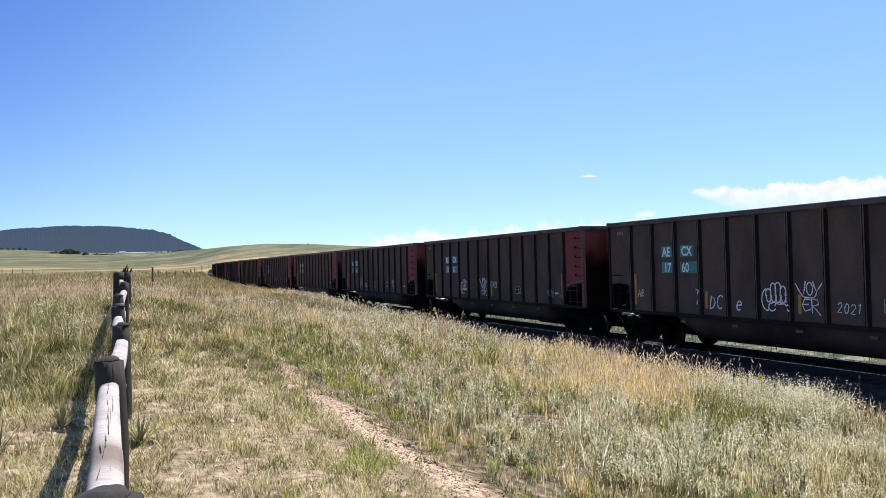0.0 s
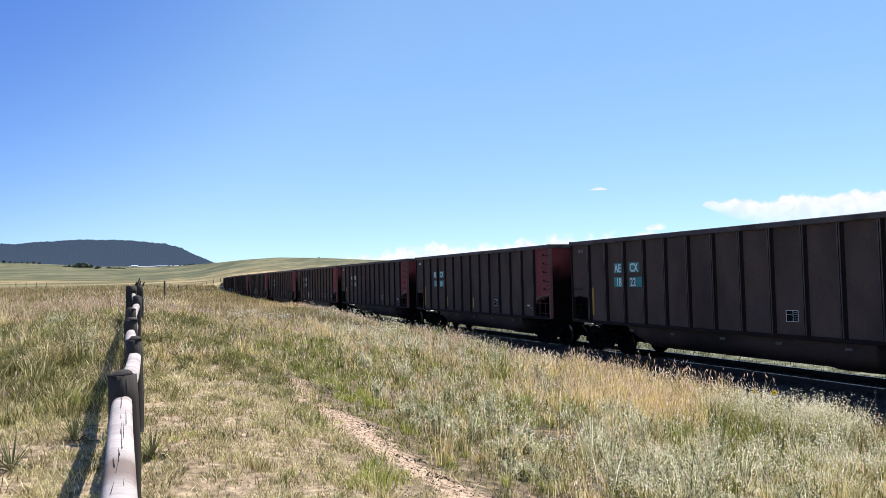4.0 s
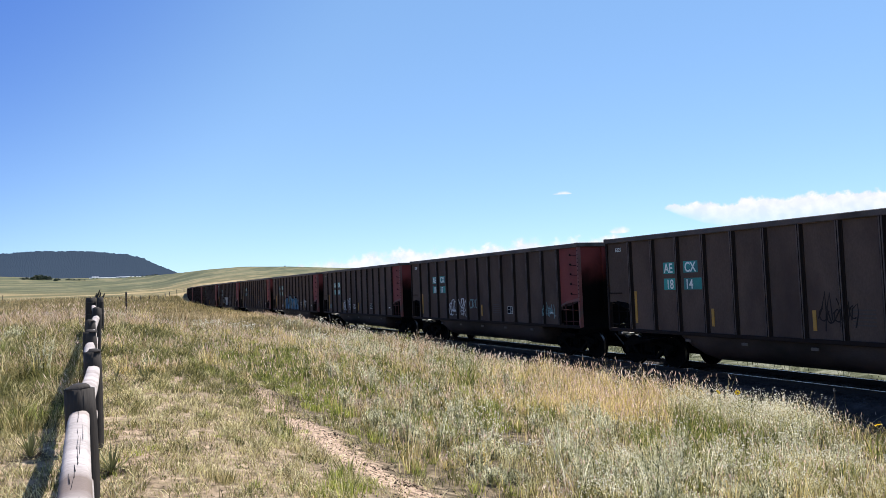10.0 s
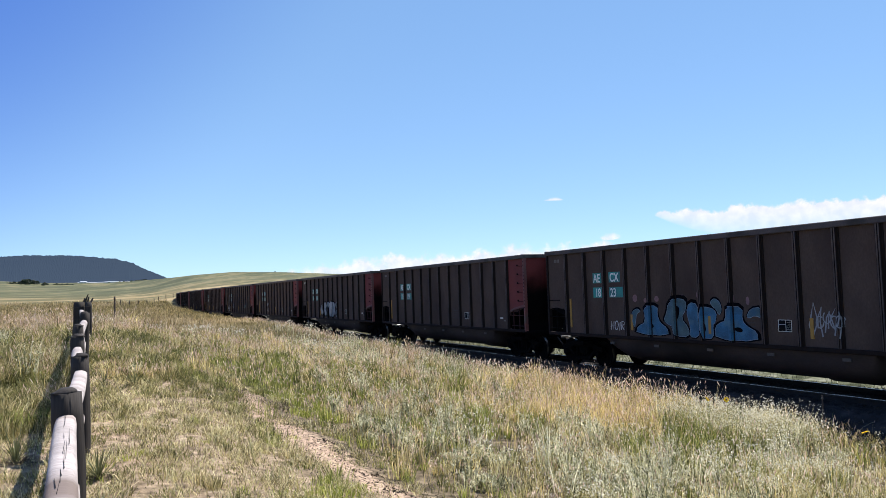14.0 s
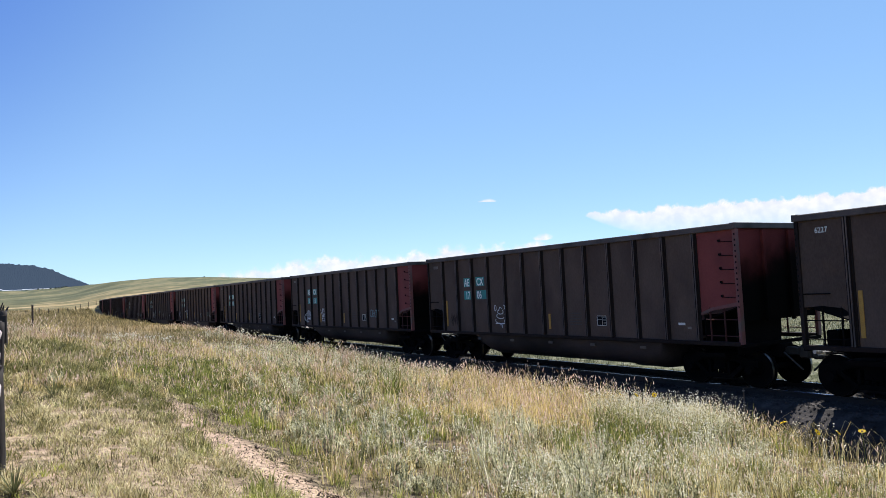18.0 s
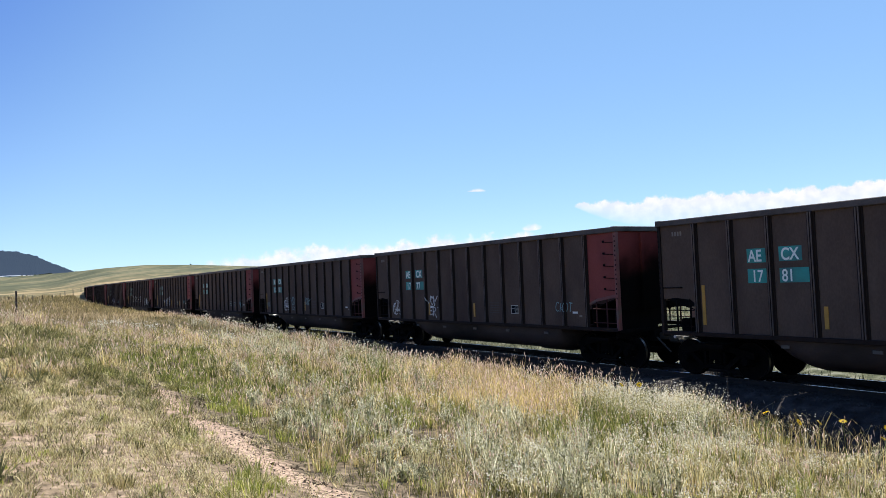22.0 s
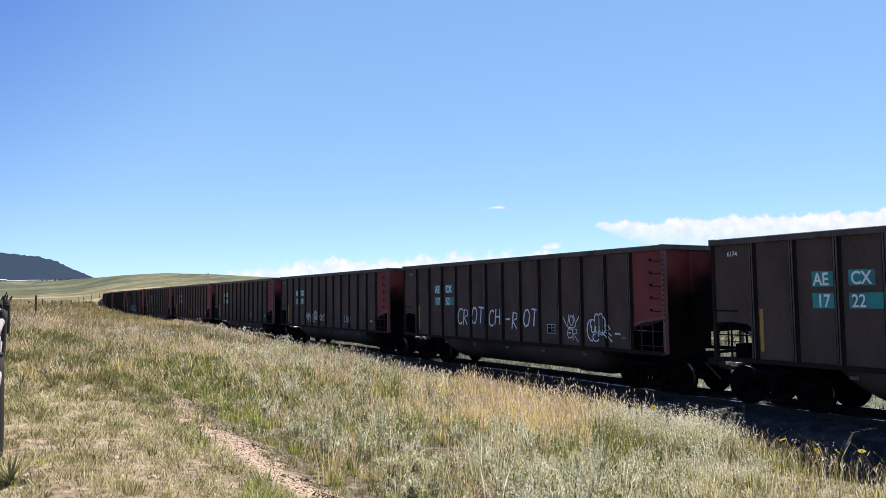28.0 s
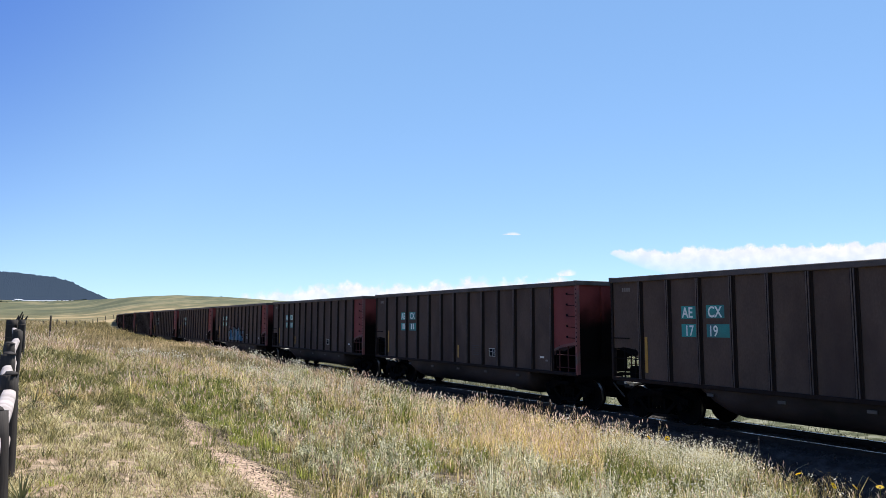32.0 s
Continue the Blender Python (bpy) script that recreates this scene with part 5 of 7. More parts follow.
W, TL = M_SPRAY_W, M_SPRAY_T
CARS = {
    0: ("1760", [('"AR', 1.42, 1.62, 0.5, W), ('"7', 3.95, 1.45, 0.95, W), ('"DC', 4.55, 1.38, 0.8, W), ('"e', 5.50, 1.35, 0.9, W), ("cluster", 6.35, 1.42, 0.92, W), ("crown", 7.40, 1.42, 0.78, W), ('"2021', 8.55, 1.45, 0.5, W)]),
    1: ("1763", [("cluster", 4.30, 1.40, 0.85, W), ("crown", 6.35, 1.36, 0.81, W), ('"CROT', 7.45, 1.72, 0.6, W), ("scrawl5", 12.1, 1.42, 0.5, TL)]),
    2: ("1751", [("cluster", 4.45, 1.52, 0.80, M_SPRAY_S), ('"HOUR', 5.5, 1.42, 0.55, W), ('"HELP', 10.75, 1.72, 0.5, W), ('"2021', 10.8, 1.44, 0.4, W)]),
    3: ("1822", []),
    4: ("1700", []),
    5: ("!1818", []),
    6: ("1789", [('"O', 2.30, 1.46, 0.62, W), ('"AA', 2.62, 1.34, 0.52, W), ("cluster", 4.35, 1.38, 0.62, W), ("cluster", 5.45, 1.36, 0.75, M_SPRAY_S), ("scrawl6", 10.75, 1.4, 0.6, TL)]),
    7: ("1814", [("scrawl7", 7.6, 1.4, 1.0, M_FADED), ("scrawl8", 10.6, 1.4, 1.0, M_FADED), ("scrawl9", 11.7, 1.4, 0.9, M_FADED)]),
    8: ("1817", [("cluster", 4.30, 1.36, 0.92, W), ("crown", 5.30, 1.36, 0.81, W), ('"CRG', 6.40, 1.70, 0.85, TL), ("scrawl2", 12.3, 1.4, 0.7, TL)]),
    9: ("1704", [('"BOL', 1.45, 1.45, 0.62, TL), ("cluster", 4.50, 1.38, 0.78, W), ("crown", 5.42, 1.38, 0.78, W), ('"2021', 6.5, 1.48, 0.58, W)]),
    10: ("1823", [("blue", 4.40, 1.24, 0.98, W), ('"NOIR', 3.42, 1.36, 0.6, W), ("scrawl3", 10.50, 1.40, 0.95, M_SPRAY_S)]),
    11: ("1819", []),
    12: ("1816", [("silver", 4.40, 1.27, 0.98, W)]),
    13: ("1706", [("mound", 4.45, 1.46, 0.82, W), ("scrawl4", 1.5, 1.4, 0.6, M_FADED)]),
    14: ("1813", [("cluster", 2.20, 1.36, 0.85, W), ("crown", 4.40, 1.38, 0.75, W), ('"CROT', 10.55, 1.68, 0.72, TL)]),
    15: ("1781", []),
    16: ("1777", [("cluster", 1.40, 1.36, 0.75, W), ("crown", 4.20, 1.34, 0.81, W), ('"CROT', 11.95, 1.62, 0.6, TL)]),
    17: ("1701", [('"CRG', 1.40, 1.55, 0.6, TL), ("cluster", 4.30, 1.36, 0.92, W), ("crown", 5.35, 1.34, 0.81, TL), ('"DRY', 7.60, 1.68, 0.85, TL)]),
    18: ("1733", [("scrawl5", 11.8, 1.4, 0.7, TL), ('"CX', 10.6, 1.5, 0.6, TL)]),
    19: ("1722", [('"CROT', 4.30, 1.62, 0.6, W), ("cluster", 5.30, 1.36, 0.92, W), ("crown", 6.30, 1.38, 0.85, W), ("scrawl6", 12.0, 1.5, 0.6, TL)]),
    20: ("1752", [('"CR', 4.32, 1.66, 1.3, W), ('"OT', 5.28, 1.70, 1.3, W), ('"CH', 6.40, 1.66, 1.25, W), ('"-R', 7.40, 1.64, 1.25, W), ('"OT', 8.44, 1.68, 1.25, W), ("crown", 10.45, 1.36, 0.78, W), ("cluster", 11.55, 1.36, 1.05, W)]),
    21: ("1757", [("scrawl8", 4.25, 1.38, 0.85, W), ("cluster", 5.30, 1.40, 0.8, W), ('"CROT', 6.35, 1.52, 0.68, W), ("scrawl9", 9.9, 1.4, 0.6, TL)]),
    22: ("1719", []),
    25: ("..", [("blue", 4.4, 1.3, 0.9, W)]),
}
MASTER = build_car()
TRAIN = {}
for n in range(-2, 34):
    marks, tags = CARS.get(n, ("..", []))
    car = MASTER if n == -2 else copy_thing(MASTER, pose(0, 0, -40))
    TRAIN[n] = (car, marks, tags)
STRIPE = {tall: mesh_of("yellow_stripe", box(-0.045, 0.045, 0.001, 0.015, 0.0, 0.98 if tall else 0.48), M_YELLOW) for tall in (True, False)}


def stripes(car, n):
    """Faded yellow stripes, which differ from car to car."""
    at = [(5.99, True)] if n != 16 else []
    for x, tall, cars in ((2.89, False, (0, 1, 2, 4, 6, 7, 9, 10, 12, 14, 15, 16, 19, 24)), (-0.22, False, (0, 1, 2, 4, 7, 8, 9, 10, 13, 14, 15, 16, 17, 19, 23)), (-3.31, False, (10, 19)), (-5.92, True, (1, 19, 21, 22, 25))):
        if n in cars:
            at.append((x, tall))
    for x, tall in at:
        part("yellow_stripe", STRIPE[tall], None, car, "faded yellow stripe", pose(x, SIDE_Y, 1.37))


for n, (car, marks, tags) in TRAIN.items():
    stripes(car, n)
    unit_number(car, n)
    if marks == "..":
        letter_car(car, "....")
    else:
        letter_car(car, marks)
    for kind, off, z, scale, m in tags:
        spray(car, kind, off, z, scale, m)
    say = "dark brown coal gondola with a red end and teal plates"
    if any(k[0] == "blue" for k in tags):
        say = "dark brown red-ended coal gondola with a blue bubble-letter mural"
    elif any(k[0] == "silver" for k in tags):
        say = "dark brown red-ended coal gondola with silver bubble-letter graffiti"
    elif marks[0] == "!":
        say = "dark brown red-ended coal gondola with bare white numbers"
    elif len(tags) >= 2:
        say = "dark brown red-ended coal gondola with white graffiti tags"
    tagged(car, say)


# ---- log fence along the trail, wire fence and posts far off ----
def at_ds(d, s, up=0.0):
    p = AL * s + AC * d
    return Vector((p.x, p.y, float(ground_z(p.x, p.y)) + up))


def log_bm(a, b, r0, r1, seed, seg=12, rings=7, flat=0.0):
    """A hewn log from a to b: uneven round sections, worn ends, a few splits along it."""
    rnd = random.Random(seed)
    bm = bmesh.new()
    a, b = Vector(a), Vector(b)
    way = (b - a).normalized()
    side = way.cross(Vector((0, 0, 1)))
    side = side.normalized() if side.length > 0.1 else Vector((1, 0, 0))
    up = side.cross(way)
    lump = [1 + rnd.uniform(-0.09, 0.09) for _ in range(seg)]
    split = rnd.randrange(seg)
    lump[split] *= 0.86
    rows = []
    for k in range(rings + 1):
        f = k / rings
        r = r0 + (r1 - r0) * f
        if k in (0, rings):
            r *= 0.93
        bend = 0.012 * math.sin(f * 3.1 + seed)
        c = a + (b - a) * f + side * bend
        row = []
        for i in range(seg):
            t = 2 * math.pi * i / seg
            q = r * lump[i] * (1 + rnd.uniform(-0.025, 0.025))
            v = math.sin(t) * q
            if flat and v > flat * r:
                v = flat * r
            row.append(bm.verts.new(c + side * math.cos(t) * q + up * v))
        rows.append(row)
    for p, q in zip(rows, rows[1:]):
        for i in range(seg):
            j = (i + 1) % seg
            bm.faces.new((p[i], p[j], q[j], q[i])).smooth = True
    bm.faces.new(rows[0][::-1])
    bm.faces.new(rows[-1])
    return bm


def build_fence():
    fence = root("log_fence", Matrix.Translation(at_ds(-0.06, 2.4)), "weathered post-and-rail log fence, dark posts and bleached rails", "fence")
    here = fence.matrix_basis.inverted()
    posts = [(-0.4, -0.07, 0.90, 0.095), (2.45, -0.060, 0.90, 0.098), (5.15, -0.037, 0.955, 0.085), (7.75, 0.028, 0.93, 0.080), (10.35, 0.018, 0.95, 0.080), (12.95, 0.045, 0.99, 0.080), (15.5, 0.125, 1.03, 0.085)]
    tops = []
    for k, (s, d, h, r) in enumerate(posts):
        base, top = at_ds(d, s, -0.25), at_ds(d, s, h)
        lean = AC * (0.02 * math.sin(k * 2.3))
        bm = log_bm(base, top + lean, r * 1.04, r, 29 + k, 16, 8)
        post = part("fence_post", bm, M_FENCEPOST, fence, "dark tarred round post", here)
        cap = log_bm(top + lean - Vector((0, 0, 0.004)), top + lean + Vector((0, 0, 0.03)), r * 0.96, r * 0.45, 60 + k, 14, 3)
        part("post_top", cap, M_FENCEPOST, post)
        tops.append(top)
    tops.append(at_ds(0.14, 24.0, 1.0))
    ends = [at_ds(-0.08, -3.0, 0.9)] + tops
    for k, (a, b) in enumerate(zip(ends, ends[1:])):
        for drop, r in ((0.175, 0.066), (0.56, 0.054)):
            a2, b2 = a - Vector((0, 0, drop)), b - Vector((0, 0, drop))
            way = (b2 - a2).normalized()
            bm = log_bm(a2 + way * 0.03, b2 - way * 0.03, r * 1.05, r * 0.92, 100 + 10 * k + int(drop * 10), 14, 12, 0.88)
            part("fence_rail", bm, M_FENCERAIL, fence, "bleached log rail with long splits", here)
    # splits in the nearest rail
    a, b = ends[2] - Vector((0, 0, 0.175)), ends[3] - Vector((0, 0, 0.175))
    rnd = random.Random(8)
    cr = bmesh.new()
    for k in range(18):
        f = rnd.uniform(0.0, 0.93)
        p = a + (b - a) * f + AC * rnd.uniform(-0.022, 0.022)
        ln, w = rnd.uniform(0.06, 0.45), rnd.uniform(0.0007, 0.0022)
        way = (b - a).normalized()
        z = Vector((0, 0, 0.0592))
        bend = AC * rnd.uniform(-0.01, 0.01)
        q = [p + z - AC * w, p + z + AC * w, p + way * ln + z + bend + AC * w * 0.3, p + way * ln + z + bend - AC * w * 0.3]
        cr.faces.new([cr.verts.new(v) for v in q])
    bmesh.ops.recalc_face_normals(cr, faces=cr.faces)
    part("splits", cr, M_BLACK, fence, "dark drying splits", here)


build_fence()


def build_corner():
    c = at_ds(0.05, 24.3)
    corner = root("fence_corner", Matrix.Translation(c), "thick dark corner posts bound with wire where the log fence ends", "fence post")
    here = corner.matrix_basis.inverted()
    for k, (d, s, h, r) in enumerate(((0.04, 24.2, 1.10, 0.16), (0.30, 24.1, 1.09, 0.10))):
        p = part("corner_post", log_bm(at_ds(d, s, -0.2), at_ds(d, s, h), r, r * 0.95, 200 + k, 14, 8), M_FENCEPOST, corner, m=here)
        for hh in (0.95, 0.6):
            w = bmesh.new()
            for i in range(12):
                t0, t1 = i * math.pi / 6, (i + 1) * math.pi / 6
                q = at_ds(d, s, hh)
                add_rod(w, q + Vector((math.cos(t0), math.sin(t0), 0)) * (r + 0.006), q + Vector((math.cos(t1), math.sin(t1), 0)) * (r + 0.006), 0.006, seg=5)
            part("wire_binding", w, M_TPOST, p)
    for dx, lean, h in ((0.13, 0.1, 0.14), (0.17, 0.22, 0.24), (0.24, 0.1, 0.16), (0.33, 0.15, 0.12)):
        q = at_ds(0.05 + dx, 24.3, 1.07)
        part("stake_end", add_rod(bmesh.new(), q, q + AC * lean * 0.4 + Vector((0, 0, h)), 0.03, 0.014, 6), M_FENCEPOST, corner, m=here)


build_corner()


def polar(az, r, up=0.0):
    x, y = -math.sin(radians(az)) * r, math.cos(radians(az)) * r
    return Vector((x, y, float(ground_z(x, y)) + up))


def t_post(name, p, h, r, label, group):
    ob = root(name, Matrix.Translation(p), label, "fence post", group)
    bm = bmesh.new()
    add_box(bm, -r, r, -r * 0.3, r * 0.3, -0.2, h)
    add_box(bm, -r * 0.3, r * 0.3, -r, r, -0.2, h)
    part("post", bm, M_TPOST, ob)
    cl = bmesh.new()
    for k in range(4):
        add_box(cl, -r * 1.25, r * 1.25, -r * 0.6, r * 0.6, h * (0.35 + 0.2 * k), h * (0.35 + 0.2 * k) + 0.02)
    part("wire_clips", cl, M_WIRE, ob)
    return ob


t_post("steel_post", polar(21.6, 50), 1.5, 0.05, "tall rusty steel post standing alone in the grass", "")
for az, r, h in ((22.05, 120, 1.1), (21.22, 118, 1.5), (20.64, 122, 1.4), (20.06, 128, 1.3), (19.48, 136, 1.2), (19.0, 146, 1.2), (18.7, 155, 1.2), (18.2, 170, 1.2), (17.7, 185, 1.2),
                 (17.2, 200, 1.2), (31.0, 190, 1.3), (30.4, 188, 1.3), (29.8, 186, 1.3), (29.2, 184, 1.3)):
    t_post("wire_fence_post", polar(az, r), h * 0.8, 0.06, "weathered post of a distant wire fence", "distant fence posts")


t_post("steel_stake", at_ds(13.0, 9.7), 1.15, 0.014, "thin rusty steel stake standing at the edge of the ballast", "")


# ---- distant ranch sheds and trees ----
M_SHED = mat("white_shed_wall", (0.75, 0.74, 0.72), 0.6, vary=0.08, size=3, fine=0.3, bump=0.05)
M_ROOFM = mat("pale_metal_roof", (0.62, 0.63, 0.66), 0.4, 0.3, vary=0.08, size=3, fine=0.3, bump=0.05)


def shed(az, r, wide, deep, tall, lift):
    p = polar(az, r, lift)
    ob = root("ranch_shed", Matrix.Translation(p) @ Matrix.Rotation(radians(az), 4, "Z"), "long white metal ranch shed far across the prairie", "building", "ranch buildings")
    part("wall", box(-wide / 2, wide / 2, -deep / 2, deep / 2, -6, tall, 0.05), M_SHED, ob)
    ro = bmesh.new()
    y = deep / 2 + 0.4
    for a in (-1, 1):
        v = [ro.verts.new(q) for q in ((-wide / 2 - .4, a * y, tall), (wide / 2 + .4, a * y, tall), (wide / 2 + .4, 0, tall * 1.45), (-wide / 2 - .4, 0, tall * 1.45))]
        ro.faces.new(v)
    part("roof", ro, M_ROOFM, ob)
    for k in range(max(2, int(wide / 12))):
        x = -wide / 2 + (k + 0.5) * wide / max(2, int(wide / 12))
        part("door", box(x - 1.6, x + 1.6, -deep / 2 - 0.06, -deep / 2 - 0.01, 0, tall * 0.7), M_BLACK, ob)


for az, wide, tall in ((23.6, 11, 3.0), (23.1, 44, 1.9), (21.2, 52, 1.9), (19.2, 34, 1.7)):
    shed(az, 1470, wide, 14, tall, -1.6)


def clump_tree(az, r, h, seed, lift=-1.0):
    """A far tree: trunk, and a crown of many small leafy clumps with an uneven outline."""
    rnd = np.random.RandomState(seed)
    p = polar(az, r, lift)
    ob = root("juniper_tree", Matrix.Translation(p), "dark rounded juniper tree on the far prairie", "tree", "distant trees")
    part("trunk", add_rod(bmesh.new(), (0, 0, -1), (0, 0, h * 0.6), h * 0.035, h * 0.015, 7), M_TIE, ob)
    n = 260
    z = rnd.uniform(0.15, 1.0, n) * h
    rad = np.sqrt(np.clip(1 - (z / h - 0.25) ** 2 / 0.62, 0, 1)) * h * 0.55 * np.sqrt(rnd.uniform(0.2, 1, n)) + 0.1
    a = rnd.uniform(0, 6.28, n)
    c = np.stack([np.cos(a) * rad, np.sin(a) * rad, z], -1)
    d = rnd.normal(0, 1, (n, 4, 3)) * h * 0.075
    v = (c[:, None] + d).reshape(-1, 3)
    f = (np.array([[0, 1, 2], [0, 2, 3], [1, 2, 3]])[None] + (np.arange(n) * 4)[:, None, None]).reshape(-1, 3)
    part("crown", soup("crown", v, f, M_PINE), None, ob)


M_PINE = leafy("dark_pine", (0.02, 0.035, 0.018), (0.035, 0.05, 0.025), (0.05, 0.065, 0.03), patch=5, translucent=0.1)
rt = random.Random(12)
for k in range(22):
    f = rt.uniform(-1, 1)
    clump_tree(27.0 + 1.25 * f, 1290 + rt.uniform(-30, 30), (9.5 - 6.5 * abs(f) ** 1.2) * rt.uniform(0.75, 1.1), 300 + k, -2.0)
for k in range(8):
    clump_tree(25.4 - 0.16 * k, 1300, rt.uniform(2.0, 4.0), 330 + k, -1.0)
for k in range(26):
    az = 21.6 - 3.6 * k / 25
    clump_tree(az + rt.uniform(-0.1, 0.1), 1440 - rt.uniform(0, 25), rt.uniform(1.6, 3.2), 400 + k, -1.2)
for k in range(8):
    clump_tree(29.6 + 0.35 * k, 1480, rt.uniform(3, 5), 460 + k)
clump_tree(10.4, 985, 1.7, 490)


# ---- grass and wild plants ----
G = np.random.RandomState(77)


def blades(x, y, h, w, lean, base=0.0, curl=0.5, away=None):
    """Triangles of bent tapering blades at places x, y: height, width and lean one each. Returns verts, faces."""
    n = len(x)
    z = ground_z(x, y) + base
    turn = G.uniform(0, 2 * np.pi, n)
    ux, uy = np.cos(turn), np.sin(turn)                     # across the blade
    dirn = G.uniform(0, 2 * np.pi, n) if away is None else away + G.normal(0, 0.7, n)
    lx, ly = np.cos(dirn) * lean * h, np.sin(dirn) * lean * h
    v = np.empty((n, 5, 3))
    for k, (f, g, ww) in enumerate(((0, 0, 1), (0, 0, -1), (0.55, 0.35, 0.8), (0.55, 0.35, -0.8))):
        v[:, k, 0] = x + ux * w * 0.5 * ww + lx * g
        v[:, k, 1] = y + uy * w * 0.5 * ww + ly * g
        v[:, k, 2] = z + h * f - 0.01 * (f == 0)
    v[:, 4, 0], v[:, 4, 1] = x + lx, y + ly
    v[:, 4, 2] = z + h * (1 - curl * lean * lean)
    f = np.array([[0, 1, 3], [0, 3, 2], [2, 3, 4]])
    faces = (f[None] + (np.arange(n) * 5)[:, None, None]).reshape(-1, 3)
    return v.reshape(-1, 3), faces, v[:, 4]


def stuff(name, pieces, material, label):
    vs, fs, base = [], [], 0
    for v, f in pieces:
        vs.append(v), fs.append(f + base)
        base += len(v)
    return tagged(new(name, soup(name, np.concatenate(vs), np.concatenate(fs), material)), label, "grass", kind="stuff")


def sector(n, r0, r1, power=1.0, a0=-47, a1=38):
    """Random places in front of the camera, denser near it for a power under 2."""
    r = (G.uniform(r0 ** power, r1 ** power, n)) ** (1 / power)
    a = np.radians(G.uniform(a0, a1, n))
    return -np.sin(a) * r, np.cos(a) * r


def ds(x, y):
    s = x * AL.x + y * AL.y
    d = x * AC.x + y * AC.y
    return d - track_offset(s)[0], s


def xy(d, s):
    return AL.x * s + AC.x * d, AL.y * s + AC.y * d


def trail_gap(d, s):
    """Distance from the worn trail's middle line, in its half widths."""
    mid = 2.52 + 0.003 * (s - 9) ** 2 + 0.04 * np.sin(s * 2.3) + 0.03 * np.sin(s * 5.1 + 1)
    return np.where(s < 17.5, np.abs(d - mid) / np.interp(s, [3, 9, 17], [0.44, 0.34, 0.20]), 9)


def clusters(centres, each, spread):
    cx = np.repeat(centres[0], each)
    cy = np.repeat(centres[1], each)
    n = len(cx)
    r = np.abs(G.normal(0, 1, n)) * spread
    a = G.uniform(0, 6.283, n)
    return cx + np.cos(a) * r, cy + np.sin(a) * r


def spots(points, jitter, count):
    """Cluster centres round given (d, s) places."""
    out = []
    for d, s in points:
        for _ in range(count):
            out.append((d + G.normal(0, jitter), s + G.normal(0, jitter * 1.4)))
    o = np.array(out)
    return xy(o[:, 0], o[:, 1])


def flecks(tip, size, long=1.0):
    """Small crossed four-sided heads at the given places; size may be one for each."""
    n = len(tip)
    sz = size * G.uniform(0.6, 1.3, n)
    a = G.uniform(0, 3.14, n)
    tx, ty = G.normal(0, 0.35, n), G.normal(0, 0.35, n)
    v = np.empty((n, 8, 3))
    c, s2 = np.cos(a), np.sin(a)
    for k, (p, q, z) in enumerate(((1, 0, 0), (0, 0, 1), (-1, 0, 0), (0, 0, -1), (0, 1, 0), (0, 0, 1), (0, -1, 0), (0, 0, -1))):
        v[:, k, 0] = tip[:, 0] + (p * c - q * s2 + z * tx * long) * sz
        v[:, k, 1] = tip[:, 1] + (p * s2 + q * c + z * ty * long) * sz
        v[:, k, 2] = tip[:, 2] + z * sz * long
    f = np.array([[0, 1, 2], [0, 2, 3], [4, 5, 6], [4, 6, 7]])
    return v.reshape(-1, 3), (f[None] + (np.arange(n) * 8)[:, None, None]).reshape(-1, 3)


def arching(x, y, h, w, reach, hook):
    """Thin stems that rise and arch over at the top: ribbons of five pieces. Returns verts, faces, tips."""
    n = len(x)
    z0 = ground_z(x, y)
    dirn, turn = G.uniform(0, 6.283, n), G.uniform(0, 6.283, n)
    cols = []
    for f in (0, 0.35, 0.62, 0.82, 0.94, 1.0):
        out_f = reach * h * f ** 2.6
        up = h * (f - hook * max(0.0, f - 0.62) ** 1.5 * 3.0)
        cx, cy, cz = x + np.cos(dirn) * out_f, y + np.sin(dirn) * out_f, z0 + up
        ww = w * (1 - 0.7 * f) * 0.5
        cols.append(np.stack([cx + np.cos(turn) * ww, cy + np.sin(turn) * ww, cz], -1))
        cols.append(np.stack([cx - np.cos(turn) * ww, cy - np.sin(turn) * ww, cz], -1))
    v = np.stack(cols, 1)
    f = []
    for k in range(5):
        f += [[2 * k, 2 * k + 1, 2 * k + 3], [2 * k, 2 * k + 3, 2 * k + 2]]
    faces = (np.array(f)[None] + (np.arange(n) * 12)[:, None, None]).reshape(-1, 3)
    return v.reshape(-1, 3), faces, v[:, -1]


